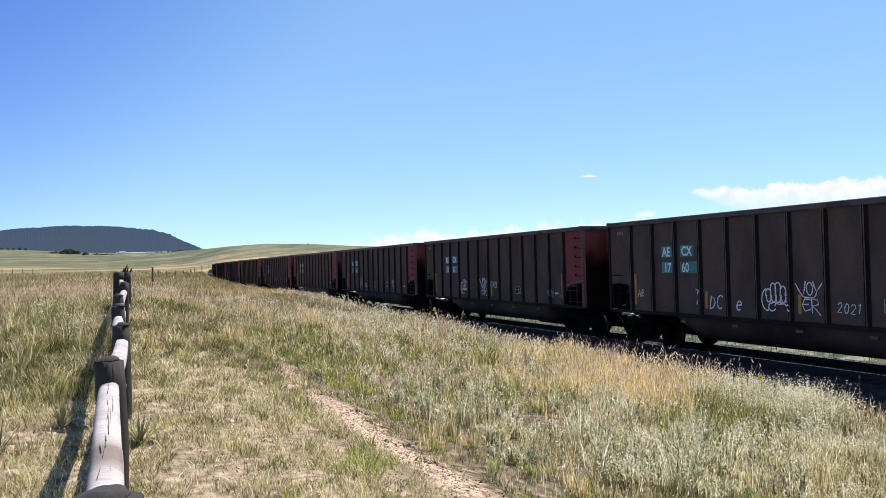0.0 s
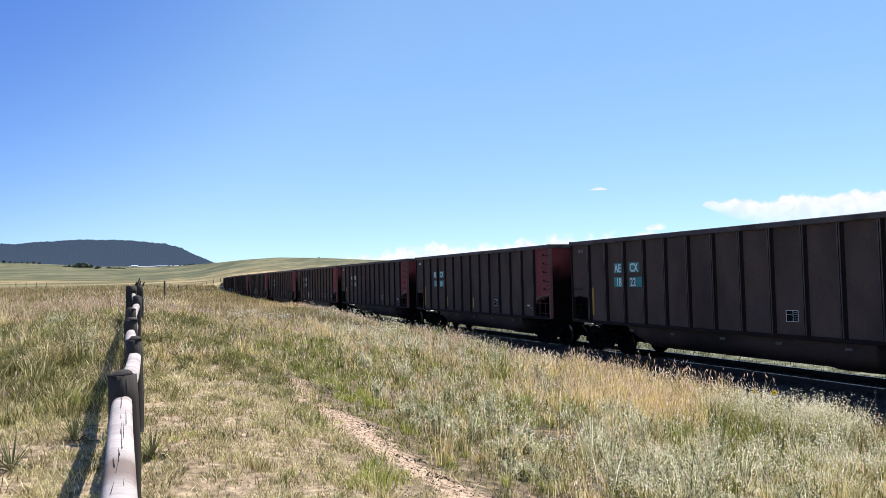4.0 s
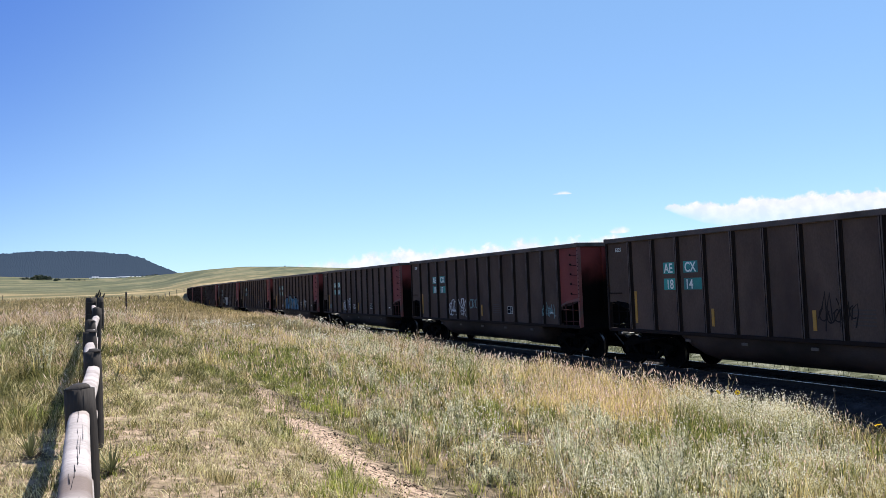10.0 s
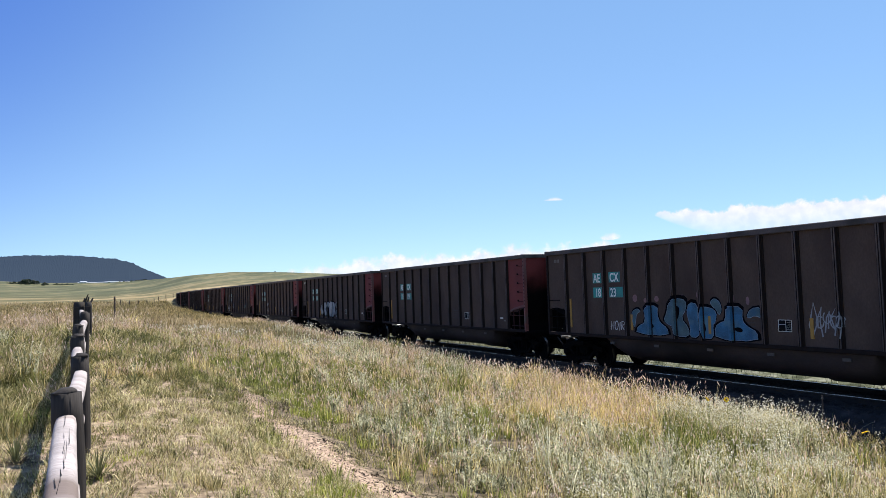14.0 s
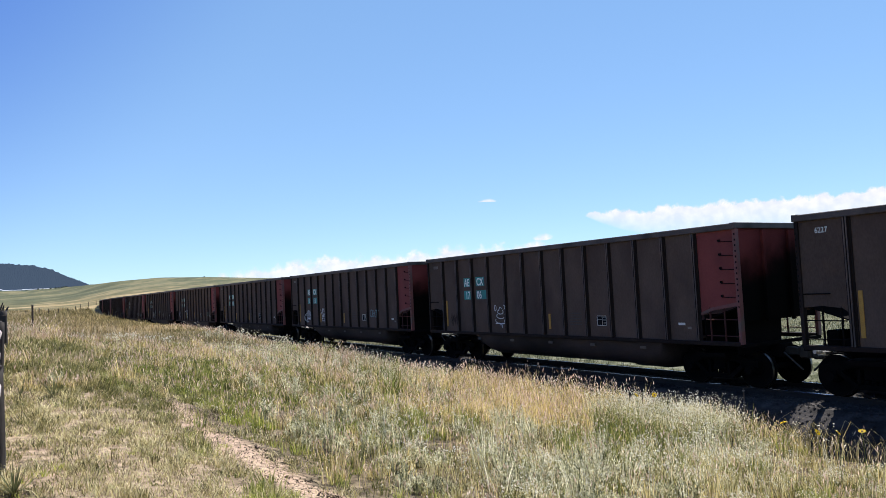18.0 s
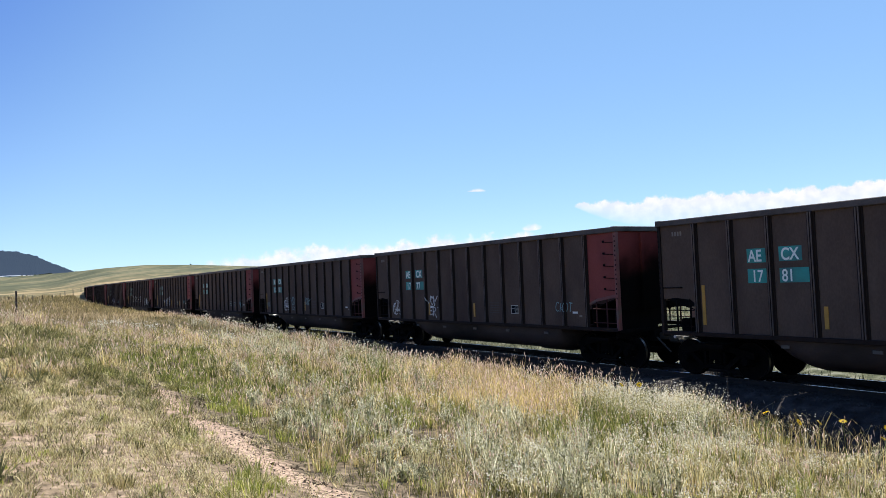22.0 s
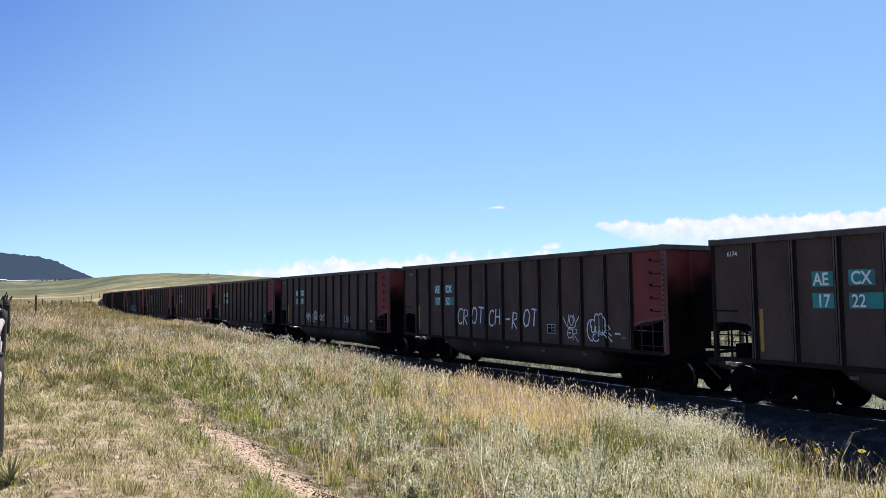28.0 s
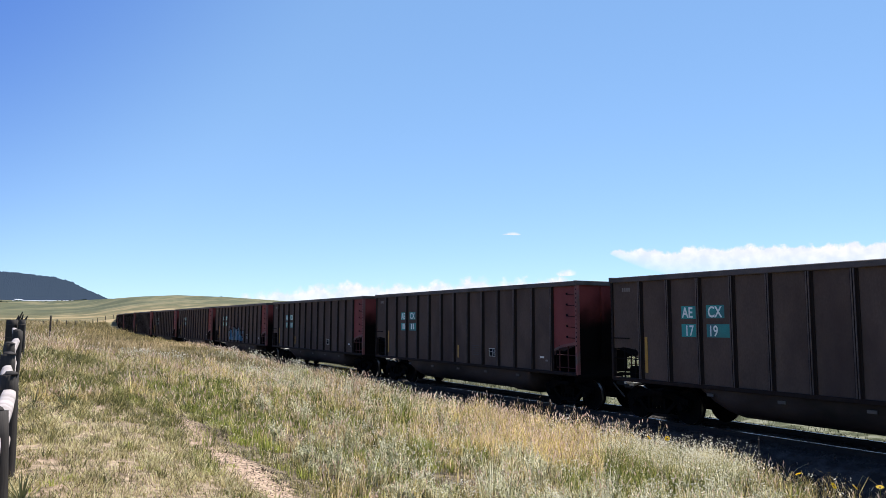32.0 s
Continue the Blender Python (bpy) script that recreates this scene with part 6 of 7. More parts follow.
def leafy_stems(x, y, h, each, spread, leaf, count):
    """Upright weeds: stems that rise from one root, each set with small pointed leaves. Returns stems, leaves, tips."""
    n = len(x) * each
    rep = lambda q: np.repeat(q, each)
    a = G.uniform(0, 6.283, n)
    r = np.abs(G.normal(0, 0.6, n)) * rep(spread)
    bx, by = rep(x) + np.cos(a) * r, rep(y) + np.sin(a) * r
    hh = rep(h) * G.uniform(0.45, 1.15, n)
    lean = G.uniform(0.03, 0.42, n)
    lx, ly = np.cos(a) * lean * hh, np.sin(a) * lean * hh
    z0 = ground_z(bx, by)
    lf = rep(leaf)
    # the stem: a thin ribbon in two pieces
    turn = G.uniform(0, 6.283, n)
    wx, wy = np.cos(turn) * lf * 0.16, np.sin(turn) * lf * 0.16
    sv = np.empty((n, 5, 3))
    for k, (f, g, w) in enumerate(((0, 0, 1), (0, 0, -1), (0.55, 0.4, 0.8), (0.55, 0.4, -0.8), (1, 1, 0))):
        sv[:, k, 0], sv[:, k, 1], sv[:, k, 2] = bx + lx * g + wx * w, by + ly * g + wy * w, z0 + hh * f
    stems = (sv.reshape(-1, 3), (np.array([[0, 1, 3], [0, 3, 2], [2, 3, 4]])[None] + (np.arange(n) * 5)[:, None, None]).reshape(-1, 3))
    # the leaves: four-cornered, pointing up and out
    m = n * count
    q = np.repeat(np.arange(n), count)
    f = G.uniform(0.18, 1.0, m) ** 0.8
    c = np.stack([bx[q] + lx[q] * f ** 1.6, by[q] + ly[q] * f ** 1.6, z0[q] + hh[q] * f], -1)
    az, el = G.uniform(0, 6.283, m), G.uniform(0.35, 1.45, m)
    ln = lf[q] * G.uniform(0.6, 1.5, m) * (1.25 - 0.5 * f)
    d = np.stack([np.cos(az) * np.cos(el), np.sin(az) * np.cos(el), np.sin(el)], -1) * ln[:, None]
    side = np.stack([-np.sin(az), np.cos(az), G.normal(0, 0.5, m)], -1) * (ln * 0.13)[:, None]
    lv = np.stack([c, c + d * 0.5 + side, c + d, c + d * 0.5 - side], 1)
    leaves = (lv.reshape(-1, 3), (np.array([[0, 1, 2], [0, 2, 3]])[None] + (np.arange(m) * 4)[:, None, None]).reshape(-1, 3))
    return stems, leaves, sv[:, 4]


# ---- what grows where: soft spots (d, s, radius) of each kind ----
SPOTS = {
    "sage": [(11.6, 21.5, .9), (12.2, 25, 1.1), (10.4, 22.6, .7), (12.4, 29, 1.3), (10.0, 27.5, 1.0), (5.4, 7.4, .45), (7.4, 7.9, .45), (7.0, 7.0, .4), (4.9, 9.9, .35), (5.0, 11.2, .35), (4.2, 12.4, .4), (4.0, 10.4, .4), (3.9, 9.3, .42), (4.3, 8.2, .45), (4.0, 7.2, .4), (4.9, 6.7, .35), (8.4, 11.4, .45), (7.4, 9.5, .4), (11.3, 10.0, .7), (11.2, 9.2, .7), (6.3, 6.9, .6), (7.3, 23.4, 1.0), (9.1, 25.0, 1.2),
             (9.2, 31.5, 1.4), (11.0, 34, 1.4), (5.6, 37.5, 1.5), (7.2, 42, 1.5), (1.4, 34, 1.0), (2.4, 39, 1.2), (9.6, 20.5, .8), (5.2, 6.4, .6), (10.2, 17.5, .6), (-3.2, 22, .6), (6.0, 15.5, .6), (9.5, 7.5, .7), (10.6, 8.3, .7), (12.0, 8.6, .7), (6.8, 6.2, .7), (8.6, 6.5, .6)],
    "pale": [(8.4, 6.2, .6), (7.6, 6.4, .5), (10.8, 7.6, .6), (11.6, 7.4, .5), (10.2, 6.2, .7), (11.2, 6.6, .6), (9.4, 7.4, .5), (6.6, 8.2, .6), (8.6, 7.4, .6), (4.6, 7.4, .4), (7.6, 10.4, .6), (9.2, 6.6, .5)],
    "green": [(3.7, 20.6, 1.2), (3.1, 10.0, .35), (3.1, 14.5, .5), (5.5, 22.5, 1.0), (3.6, 18, 1.0), (3.6, 15.8, .8), (3.7, 14.2, .7), (4.9, 20, .9), (4.3, 15.4, .8), (8.8, 9.2, .6), (8.4, 8.1, .6), (10.8, 10.9, .6), (9.9, 9.1, .45), (7.6, 8.7, .4), (6.0, 11.6, .7), (9.3, 9.9, .5), (4.6, 10.8, .5)],
    "lime": [(3.3, 12.0, .4), (3.3, 11.2, .35), (3.2, 13.2, .35), (7.2, 12.6, .4), (3.2, 9.2, .3)],
    "olive": [(-2.5, 15, 1.0), (-1.5, 19, 1.2), (1.5, 17, 0.9), (-4, 20, 1.3), (0.8, 22, 1.2), (2.2, 25, 1.3), (4.2, 26.5, 1.3), (7.0, 18.6, 0.8), (7.4, 27, 1.1), (5.4, 24.4, 1.0), (-3, 28, 1.5), (-1.2, 12, 0.7), (-2.6, 10.6, 0.8)],
    "straw": [(12.3, 16.4, 1.1), (12.1, 14.8, 1.0), (10.6, 12.2, 1.0), (11.5, 12.5, .8), (9.6, 12.2, .7), (9.8, 13.9, 1.0), (8.9, 13.0, .7), (11.2, 13.6, .8), (10.9, 18.4, .7), (12.5, 19, .8), (7.9, 14.2, .6)],
    "pink": [(9.6, 6.4, .6), (10.2, 6.9, .5), (6.9, 6.6, .3), (6.6, 20.4, .6), (9.4, 22.5, .8), (6.4, 30.6, 1.0), (8.6, 17.5, .6), (11.6, 28, 1.4), (1.0, 30, 1.2), (-1.4, 36, 3), (-4, 27, 2), (5.6, 8.6, .5), (7.2, 7.4, .5)],
}
KINDS = ["mixed", "pale", "sage", "green", "lime", "straw", "pink", "olive"]


def kind_of(x, y, base):
    """The kind of each tussock: soft spots, plus patchy chance; base gives each kind's commonness."""
    d, s = ds(x, y)
    score = []
    for k, name in enumerate(KINDS):
        v = base.get(name, -9.0) + 1.0 * waves(x, y, 2.2, 200 + k) + 1.0 * waves(x, y, 1.0, 240 + k) + G.normal(0, 0.3, len(x))
        for cd, cs, rad in SPOTS.get(name, []):
            v = v + 3.2 * np.exp(-((d - cd) ** 2 + ((s - cs) / 1.25) ** 2) / rad ** 2)
        score.append(v)
    return np.argmax(np.stack(score), 0)


def tussocks(x, y, each, spread, h, w, lean=(0.15, 0.9)):
    """Bunches of blades that lean outwards from their middles; spread, h and w one for each bunch."""
    n = len(x) * each
    rep = lambda q: np.repeat(q, each)
    a = G.uniform(0, 6.283, n)
    r = np.abs(G.normal(0, 0.6, n)) * rep(spread)
    hh = rep(h) * G.uniform(0.4, 1.15, n)
    return blades(rep(x) + np.cos(a) * r, rep(y) + np.sin(a) * r, hh, rep(w) * G.uniform(0.65, 1.35, n), G.uniform(lean[0], lean[1], n), away=a)


LOOK = {  # height, spread, blade width, blades, material, label
    "mixed": (0.34, 0.11, 1.0, 34, M_MIXED, "tussocks of mixed prairie grass, green and straw"),
    "pale": (0.33, 0.11, 1.0, 34, M_TURF, "tussocks of pale drying prairie grass"),
    "sage": (0.36, 0.12, 1.5, 26, M_SAGE, "grey-green silver sage clumps"),
    "green": (0.27, 0.12, 1.1, 36, M_GREEN, "tussocks of fresh green grass"),
    "lime": (0.28, 0.11, 1.1, 36, M_LIME, "yellow-green leafy clumps"),
    "straw": (0.49, 0.10, 0.75, 38, M_STRAW, "stand of tall golden straw grass"),
    "pink": (0.40, 0.10, 0.9, 30, M_PINKISH, "tufts of pinkish dry grass"),
    "olive": (0.22, 0.11, 1.1, 34, M_OLIVE, "low tufts of olive-green grass"),
}
TIPS = {k: [] for k in KINDS}
BUNCH = {k: [] for k in KINDS}


def sow(x, y, base, low=1.0):
    kd = kind_of(x, y, base)
    d, s = ds(x, y)
    r = np.hypot(x, y)
    for i, name in enumerate(KINDS):
        sel = kd == i
        if not sel.any():
            continue
        h0, sp, wd, each, m, label = LOOK[name]
        tall = np.interp(d[sel], [2.6, 4.5, 9, 11], [0.52, 0.70, 0.85, 1.05]) * np.where((d[sel] > 9.0) & (s[sel] < 8.7), 0.62, 1.0) if low == 1.0 else low * np.interp(r[sel], [8, 18, 36], [0.8, 1.5, 2.1])
        h = h0 * tall * G.uniform(0.6, 1.3, sel.sum()) * (0.38 + 1.2 * smooth(-0.8, 0.9, waves(x[sel], y[sel], 1.3, 220) + 0.5 * waves(x[sel], y[sel], 0.6, 221)))
        w = np.interp(r[sel], [4, 12, 40], [0.0055, 0.0095, 0.030]) * wd
        if name == "green":
            h = h * np.interp(d[sel], [6, 8], [1.0, 1.55])
        if name == "sage":
            h = h * np.where(d[sel] < 6, 1.35, 1.1)
            near = r[sel] < 24
            for q, fewer in ((near, 1), (~near, 2)):
                if q.any():
                    stems, leaves, tips = leafy_stems(x[sel][q], y[sel][q], h[q], each // fewer, np.full(q.sum(), sp * fewer), np.interp(r[sel][q], [5, 12, 40], [0.030, 0.046, 0.095]), 14 // fewer)
                    BUNCH[name] += [stems, leaves]
                    TIPS[name].append(tips)
            continue
        lean = {"straw": (0.04, 0.5), "green": (0.1, 0.75), "pink": (0.06, 0.6)}.get(name, (0.1, 0.85))
        v = tussocks(x[sel], y[sel], each, sp * np.interp(r[sel], [8, 40], [1.0, 2.2]), h, w * 0.85, lean if low == 1.0 else (0.15, 1.0))
        BUNCH[name].append(v[:2])
        TIPS[name].append(v[2])


# short sun-dried turf left of the trail: curled blades lying over one another
x, y = sector(470000, 2.2, 26, 1.2, -35, 38)
d, s = ds(x, y)
bare = waves(x, y, 1.6, 31) + 0.6 * waves(x, y, 0.5, 32)
keep = (d < 2.85 + 0.3 * waves(x, y, 2, 5)) & (trail_gap(d, s) > np.interp(s, [8, 14], [0.85, 0.4]) + G.normal(0, 0.5, len(x))) & (bare < 0.75 + G.normal(0, 0.35, len(x))) & (waves(x, y, 0.55, 33) + 0.5 * waves(x, y, 0.23, 34) > -0.55 + G.normal(0, 0.3, len(x)))
x, y, d, s = x[keep], y[keep], d[keep], s[keep]
r = np.hypot(x, y)
lump = 0.35 + 1.15 * smooth(-0.7, 0.9, waves(x, y, 0.55, 33) + 0.5 * waves(x, y, 0.23, 34))
h = G.uniform(0.025, 0.085, len(x)) * lump * np.interp(r, [6, 14, 26], [1, 1.6, 2.8]) + 0.012
w = np.interp(r, [3, 10, 26], [0.0034, 0.0058, 0.014]) * G.uniform(0.7, 1.4, len(x))
v1 = blades(x, y, h, w, G.uniform(0.3, 1.9, len(x)), curl=0.12)
tone = waves(x, y, 2.2, 71) + 0.6 * waves(x, y, 0.7, 72) + G.normal(0, 0.5, len(x)) + np.where(d < -0.3, -0.15, 0.0) + 0.75 * smooth(7.5, 13, s) - 0.3 * smooth(9, 5, s)
vb = v1[0].reshape(-1, 5, 3)
TRI = np.array([[0, 1, 3], [0, 3, 2], [2, 3, 4]])
for nm, sel, m, lb in (("dry_turf", tone < 0.38, M_TURF, "short sun-dried straw-coloured turf"), ("olive_turf", tone >= 0.38, M_OLIVE, "short olive-green turf among the dry grass")):
    q = vb[sel].reshape(-1, 3)
    stuff(nm, [(q, (TRI[None] + (np.arange(sel.sum()) * 5)[:, None, None]).reshape(-1, 3))], m, lb)

# the same turf round and behind the camera
x, y = sector(70000, 0.4, 12, 1.6, 30, 330)
d, s = ds(x, y)
keep = trail_gap(d, s) > 0.8
x, y = x[keep], y[keep]
v1 = blades(x, y, G.uniform(0.03, 0.10, len(x)), G.uniform(0.006, 0.013, len(x)), G.uniform(0.5, 2.0, len(x)), curl=0.12)
stuff("dry_turf", [v1[:2]], M_TURF, "short sun-dried turf round the fence")

# low tufts in the turf, greener along the trail and farther out
x, y = sector(1500, 3.2, 22, 1.2, -30, 38)
d, s = ds(x, y)
keep = (d < 2.7) & (trail_gap(d, s) > 1.35)
sow(x[keep], y[keep], {"mixed": 0.0, "pale": 0.25, "olive": 0.3, "green": -0.2, "lime": -0.5}, low=0.28)
ex, ey = spots([(2.05, 9.4), (2.1, 9.0), (2.0, 7.85), (1.95, 7.2), (2.25, 12.3), (2.2, 11.2), (1.95, 6.4), (1.9, 5.8), (2.2, 10.3), (2.3, 13.4)], 0.14, 3)
sow(ex, ey, {"green": 0.7, "lime": 0.5, "olive": 0.6}, low=0.6)
ex, ey = spots([(1.95, 6.3), (1.9, 5.9), (1.88, 5.5), (1.8, 5.0), (2.0, 7.2)], 0.11, 4)
sow(ex, ey, {"green": 0.5, "lime": 0.9, "mixed": 0.6}, low=1.0)
# taller growth along the far side of the fence
ex, ey = xy(G.uniform(-2.0, -0.1, 850), 8.4 + 10 * G.uniform(0, 1, 850) ** 0.8)
sow(ex, ey, {"mixed": 0.5, "olive": 0.4, "green": 0.0, "pale": 0.05, "pink": -0.45}, low=0.7)



def hollow(d, s):
    """Near 1 in the thin, trodden gaps of the tall grass."""
    return sum(np.exp(-((d - cd) ** 2 + ((s - cs) / 1.3) ** 2) / rad ** 2) for cd, cs, rad in
               ((5.5, 9.1, 0.45), (6.1, 8.7, 0.4), (7.3, 6.9, 0.4), (4.9, 13.2, 0.5), (6.3, 15.4, 0.5), (8.3, 17.0, 0.6), (6.8, 11.0, 0.4), (5.6, 12.0, 0.35)))


# tall grass between the trail and the railway, in tussocks with dark gaps between
x, y = sector(10500, 3.4, 37, 1.35, -47, 20)
d, s = ds(x, y)
gaps = waves(x, y, 0.9, 41) + 0.6 * waves(x, y, 0.4, 42)
edge = 2.85 + 0.2 * waves(x, y, 1.7, 43)
gaps = gaps - 3.2 * hollow(d, s)
keep = (d > edge) & (d < np.interp(s, [7.6, 8.8], [12.0, 13.5])) & (trail_gap(d, s) > 1.3) & (gaps > -0.75 + G.normal(0, 0.3, len(x)))
sow(x[keep], y[keep], {"mixed": 0.45, "pale": -0.1, "sage": -0.75, "green": 0.3, "lime": 0.0, "straw": -0.25, "pink": -0.4, "olive": 0.3})

# the field beyond the fence and the turf, taller as it recedes
x, y = sector(6500, 12.5, 37, 1.3, -12, 38)
d, s = ds(x, y)
keep = (d < 2.7) & ~((np.abs(d) < 0.5) & (s < 16)) & ((s > 14) | (d < -0.8))
sow(x[keep], y[keep], {"mixed": 0.5, "pale": -0.1, "sage": -1.0, "green": -0.25, "pink": -0.3, "olive": 0.55, "straw": -0.4}, low=0.55)

# a tall stand of white-flowered weeds beside the ballast, and lower ones on towards the near end
mx, my = xy(G.uniform(10.7, 12.5, 135), G.uniform(9.2, 11.9, 135))
nx, ny = xy(G.uniform(4.4, 11.8, 80), G.uniform(5.0, 8.6, 80))
thin = hollow(*ds(nx, ny)) < 0.3
nx, ny = nx[thin], ny[thin]
stand = np.concatenate([G.uniform(0.44, 0.80, 135), G.uniform(0.18, 0.36, len(nx))])
sx, sy = np.concatenate([mx, nx]), np.concatenate([my, ny])
stems, leaves, STAND_TIPS = leafy_stems(sx, sy, stand, 22, np.full(len(sx), 0.17), np.full(len(sx), 0.036), 13)
stuff("white_flowered_weeds", [stems, leaves], M_CREAM, "tall pale-leaved weeds in white flower beside the ballast")
ux, uy = clusters((sx, sy), 3, 0.25)
v = tussocks(ux, uy, 26, np.full(len(ux), 0.14), np.repeat(stand, 3) * G.uniform(0.6, 0.95, len(ux)), np.full(len(ux), 0.009), (0.05, 0.5))
BUNCH["green"].append(v[:2])

for name in KINDS:
    if BUNCH[name]:
        stuff({"mixed": "prairie_grass", "pale": "pale_grass", "sage": "silver_sage", "green": "green_grass", "lime": "leafy_weeds", "straw": "straw_grass", "pink": "pinkish_grass", "olive": "olive_grass"}[name], BUNCH[name], LOOK[name][4], LOOK[name][5])

# short growth under the tall grass
x, y = sector(50000, 3.4, 36, 1.3, -47, 20)
d, s = ds(x, y)
keep = (d > 2.75) & (d < 13.6) & (trail_gap(d, s) > 1.15) & (waves(x, y, 0.8, 45) + G.normal(0, 0.5, len(x)) - 1.5 * hollow(d, s) > -0.8)
x, y = x[keep], y[keep]
r = np.hypot(x, y)
v1 = blades(x, y, G.uniform(0.04, 0.13, len(x)), np.interp(r, [4, 12, 36], [0.007, 0.012, 0.034]) * G.uniform(0.7, 1.3, len(x)), G.uniform(0.3, 1.6, len(x)), curl=0.2)
stuff("undergrowth", [v1[:2]], M_OLIVE, "short olive growth under the tall grass")

# single arching stems standing over the rest, and along the edge of the ballast
x, y = sector(9000, 4.0, 34, 1.3, -47, 20)
d, s = ds(x, y)
keep = (d > 3.2) & (d < 13.4)
x, y, d = x[keep], y[keep], d[keep]
v1 = arching(x, y, np.interp(d, [3, 8], [0.30, 0.52]) * G.uniform(0.7, 1.35, len(x)), np.interp(np.hypot(x, y), [5, 14, 34], [0.0042, 0.0075, 0.018]), G.uniform(0.05, 0.55, len(x)), G.uniform(0.0, 0.9, len(x)))
x, y = xy(G.uniform(11.8, 13.9, 5200), 9 + 51 * G.uniform(0, 1, 5200) ** 1.6)
v2 = arching(x, y, G.uniform(0.4, 0.85, len(x)) * np.interp(np.hypot(x, y), [20, 45], [1.0, 0.5]), np.interp(np.hypot(x, y), [12, 60], [0.008, 0.022]), G.uniform(0.05, 0.8, len(x)), G.uniform(0.1, 1.5, len(x)))
x, y = xy(np.concatenate([G.uniform(11.6, 13.2, 900), G.uniform(12.3, 13.3, 130)]), np.concatenate([G.uniform(4.6, 24, 520), G.uniform(12.8, 21, 380), G.uniform(7.6, 10.4, 130)]))
v3 = arching(x, y, G.uniform(0.5, 0.95, len(x)) * np.where(np.arange(len(x)) < 900, 1.0, 1.2), G.uniform(0.0045, 0.009, len(x)), G.uniform(0.25, 0.75, len(x)), G.uniform(0.8, 1.7, len(x)))
stuff("tall_stems", [v1[:2], v3[:2]], M_STRAW, "tall dry arching grass stems")
stuff("stems_beside_ballast", [v2[:2]], M_MIXED, "green and straw grass stems along the ballast")

tip = np.concatenate([v1[2], v2[2], v3[2]] + [t[G.uniform(0, 1, len(t)) < p] for k, p in (("straw", 0.42), ("pink", 0.35)) for t in TIPS[k]])
stuff("seed_heads", [flecks(tip, np.interp(np.hypot(tip[:, 0], tip[:, 1]), [5, 14, 45], [0.0040, 0.0072, 0.014]), 6.0)], M_HEADS, "feathery pinkish-tan seed heads")

# small pale seeds scattered through the grass
tip = np.concatenate([t[G.uniform(0, 1, len(t)) < p] for k, p in (("mixed", 0.19), ("pale", 0.18), ("olive", 0.12), ("green", 0.06), ("sage", 0.15), ("lime", 0.12)) for t in TIPS[k]])
tip = tip[ds(tip[:, 0], tip[:, 1])[0] > 2.9]
stuff("pale_seeds", [flecks(tip, np.interp(np.hypot(tip[:, 0], tip[:, 1]), [5, 14, 45], [0.0044, 0.0080, 0.016]), 1.5)], M_SEED, "pale cream seeds scattered through the prairie grass")

# white flower heads on fine stems
fx, fy = clusters(spots([(12.4, 12.2), (12.3, 11.5), (12.1, 10.8), (11.9, 10.2), (11.8, 9.6), (12.6, 14.6)], 0.35, 11), 13, 0.17)
gx, gy = clusters(spots([(12.2, 22), (12.3, 24), (12.4, 26.5), (12.4, 30), (12.3, 33), (12.3, 36), (12, 40), (12, 44), (10.4, 24.5), (9, 30), (7, 36), (1.5, 34), (2.4, 39), (5.6, 37), (9, 25), (12.6, 20), (12.6, 17)], 1.0, 9), 9, 0.22)
hx, hy = clusters(spots([(7.9, 7.3), (8.2, 8.1), (8.9, 8.6), (7.0, 7.0), (6.0, 6.6), (9.8, 8.8), (5.2, 7.2), (4.4, 6.4), (10.4, 8.4), (11.2, 7.6), (12.0, 8.4), (9.4, 7.2), (6.8, 9.8), (5.4, 10.0), (6.4, 12.4), (8.6, 12.8)], 0.6, 9), 6, 0.16)
fx, fy = np.concatenate([fx, gx, hx]), np.concatenate([fy, gy, hy])
d, s = ds(fx, fy)
keep = ((d > 2.9) | (s > 25)) & (d < 13.7)
fx, fy, d = fx[keep], fy[keep], d[keep]
h = np.interp(d, [3, 12], [0.28, 0.58]) * G.uniform(0.6, 1.2, len(fx))
v1 = blades(fx, fy, h, np.interp(np.hypot(fx, fy), [5, 45], [0.004, 0.015]), G.uniform(0.05, 0.4, len(fx)))
stuff("flower_stems", [v1[:2]], M_SAGE, "stems of small white prairie flowers")
big = np.interp(np.hypot(fx, fy), [5, 15, 45], [0.008, 0.013, 0.026])
blooms = STAND_TIPS[G.uniform(0, 1, len(STAND_TIPS)) < 0.75]
stuff("white_flowers", [flecks(v1[2] + G.normal(0, 0.015, v1[2].shape), big, 0.7) for k in range(2)] + [flecks(blooms + G.normal(0, 0.022, blooms.shape), 0.0085, 0.8) for k in range(4)], M_BLOOM, "small white prairie flower heads")

# farther grass on both sides, out to where single blades vanish
x, y = sector(300000, 33, 150, 1.15, -47, 38)
d, s = ds(x, y)
lump = waves(x, y, 3.2, 64) + 0.7 * waves(x, y, 1.3, 65)
keep = ((d < 13.6) & (lump > -1.1 + G.normal(0, 0.5, len(x)))) | ((d > 20.4) & (d < 45))
x, y, d, lump = x[keep], y[keep], d[keep], lump[keep]
r = np.hypot(x, y)
h = np.interp(r, [30, 80, 150], [0.30, 0.42, 0.5]) * G.uniform(0.4, 1.25, len(x)) * (1 + 0.35 * lump)
h = np.where(d > 20, h * 0.6, np.maximum(h, 0.08) * np.where(s[keep] > 95, 1.25, np.interp(d, [7, 11.5], [1.0, 0.5])))
w = np.interp(r, [14, 40, 140], [0.009, 0.022, 0.075]) * G.uniform(0.7, 1.3, len(x))
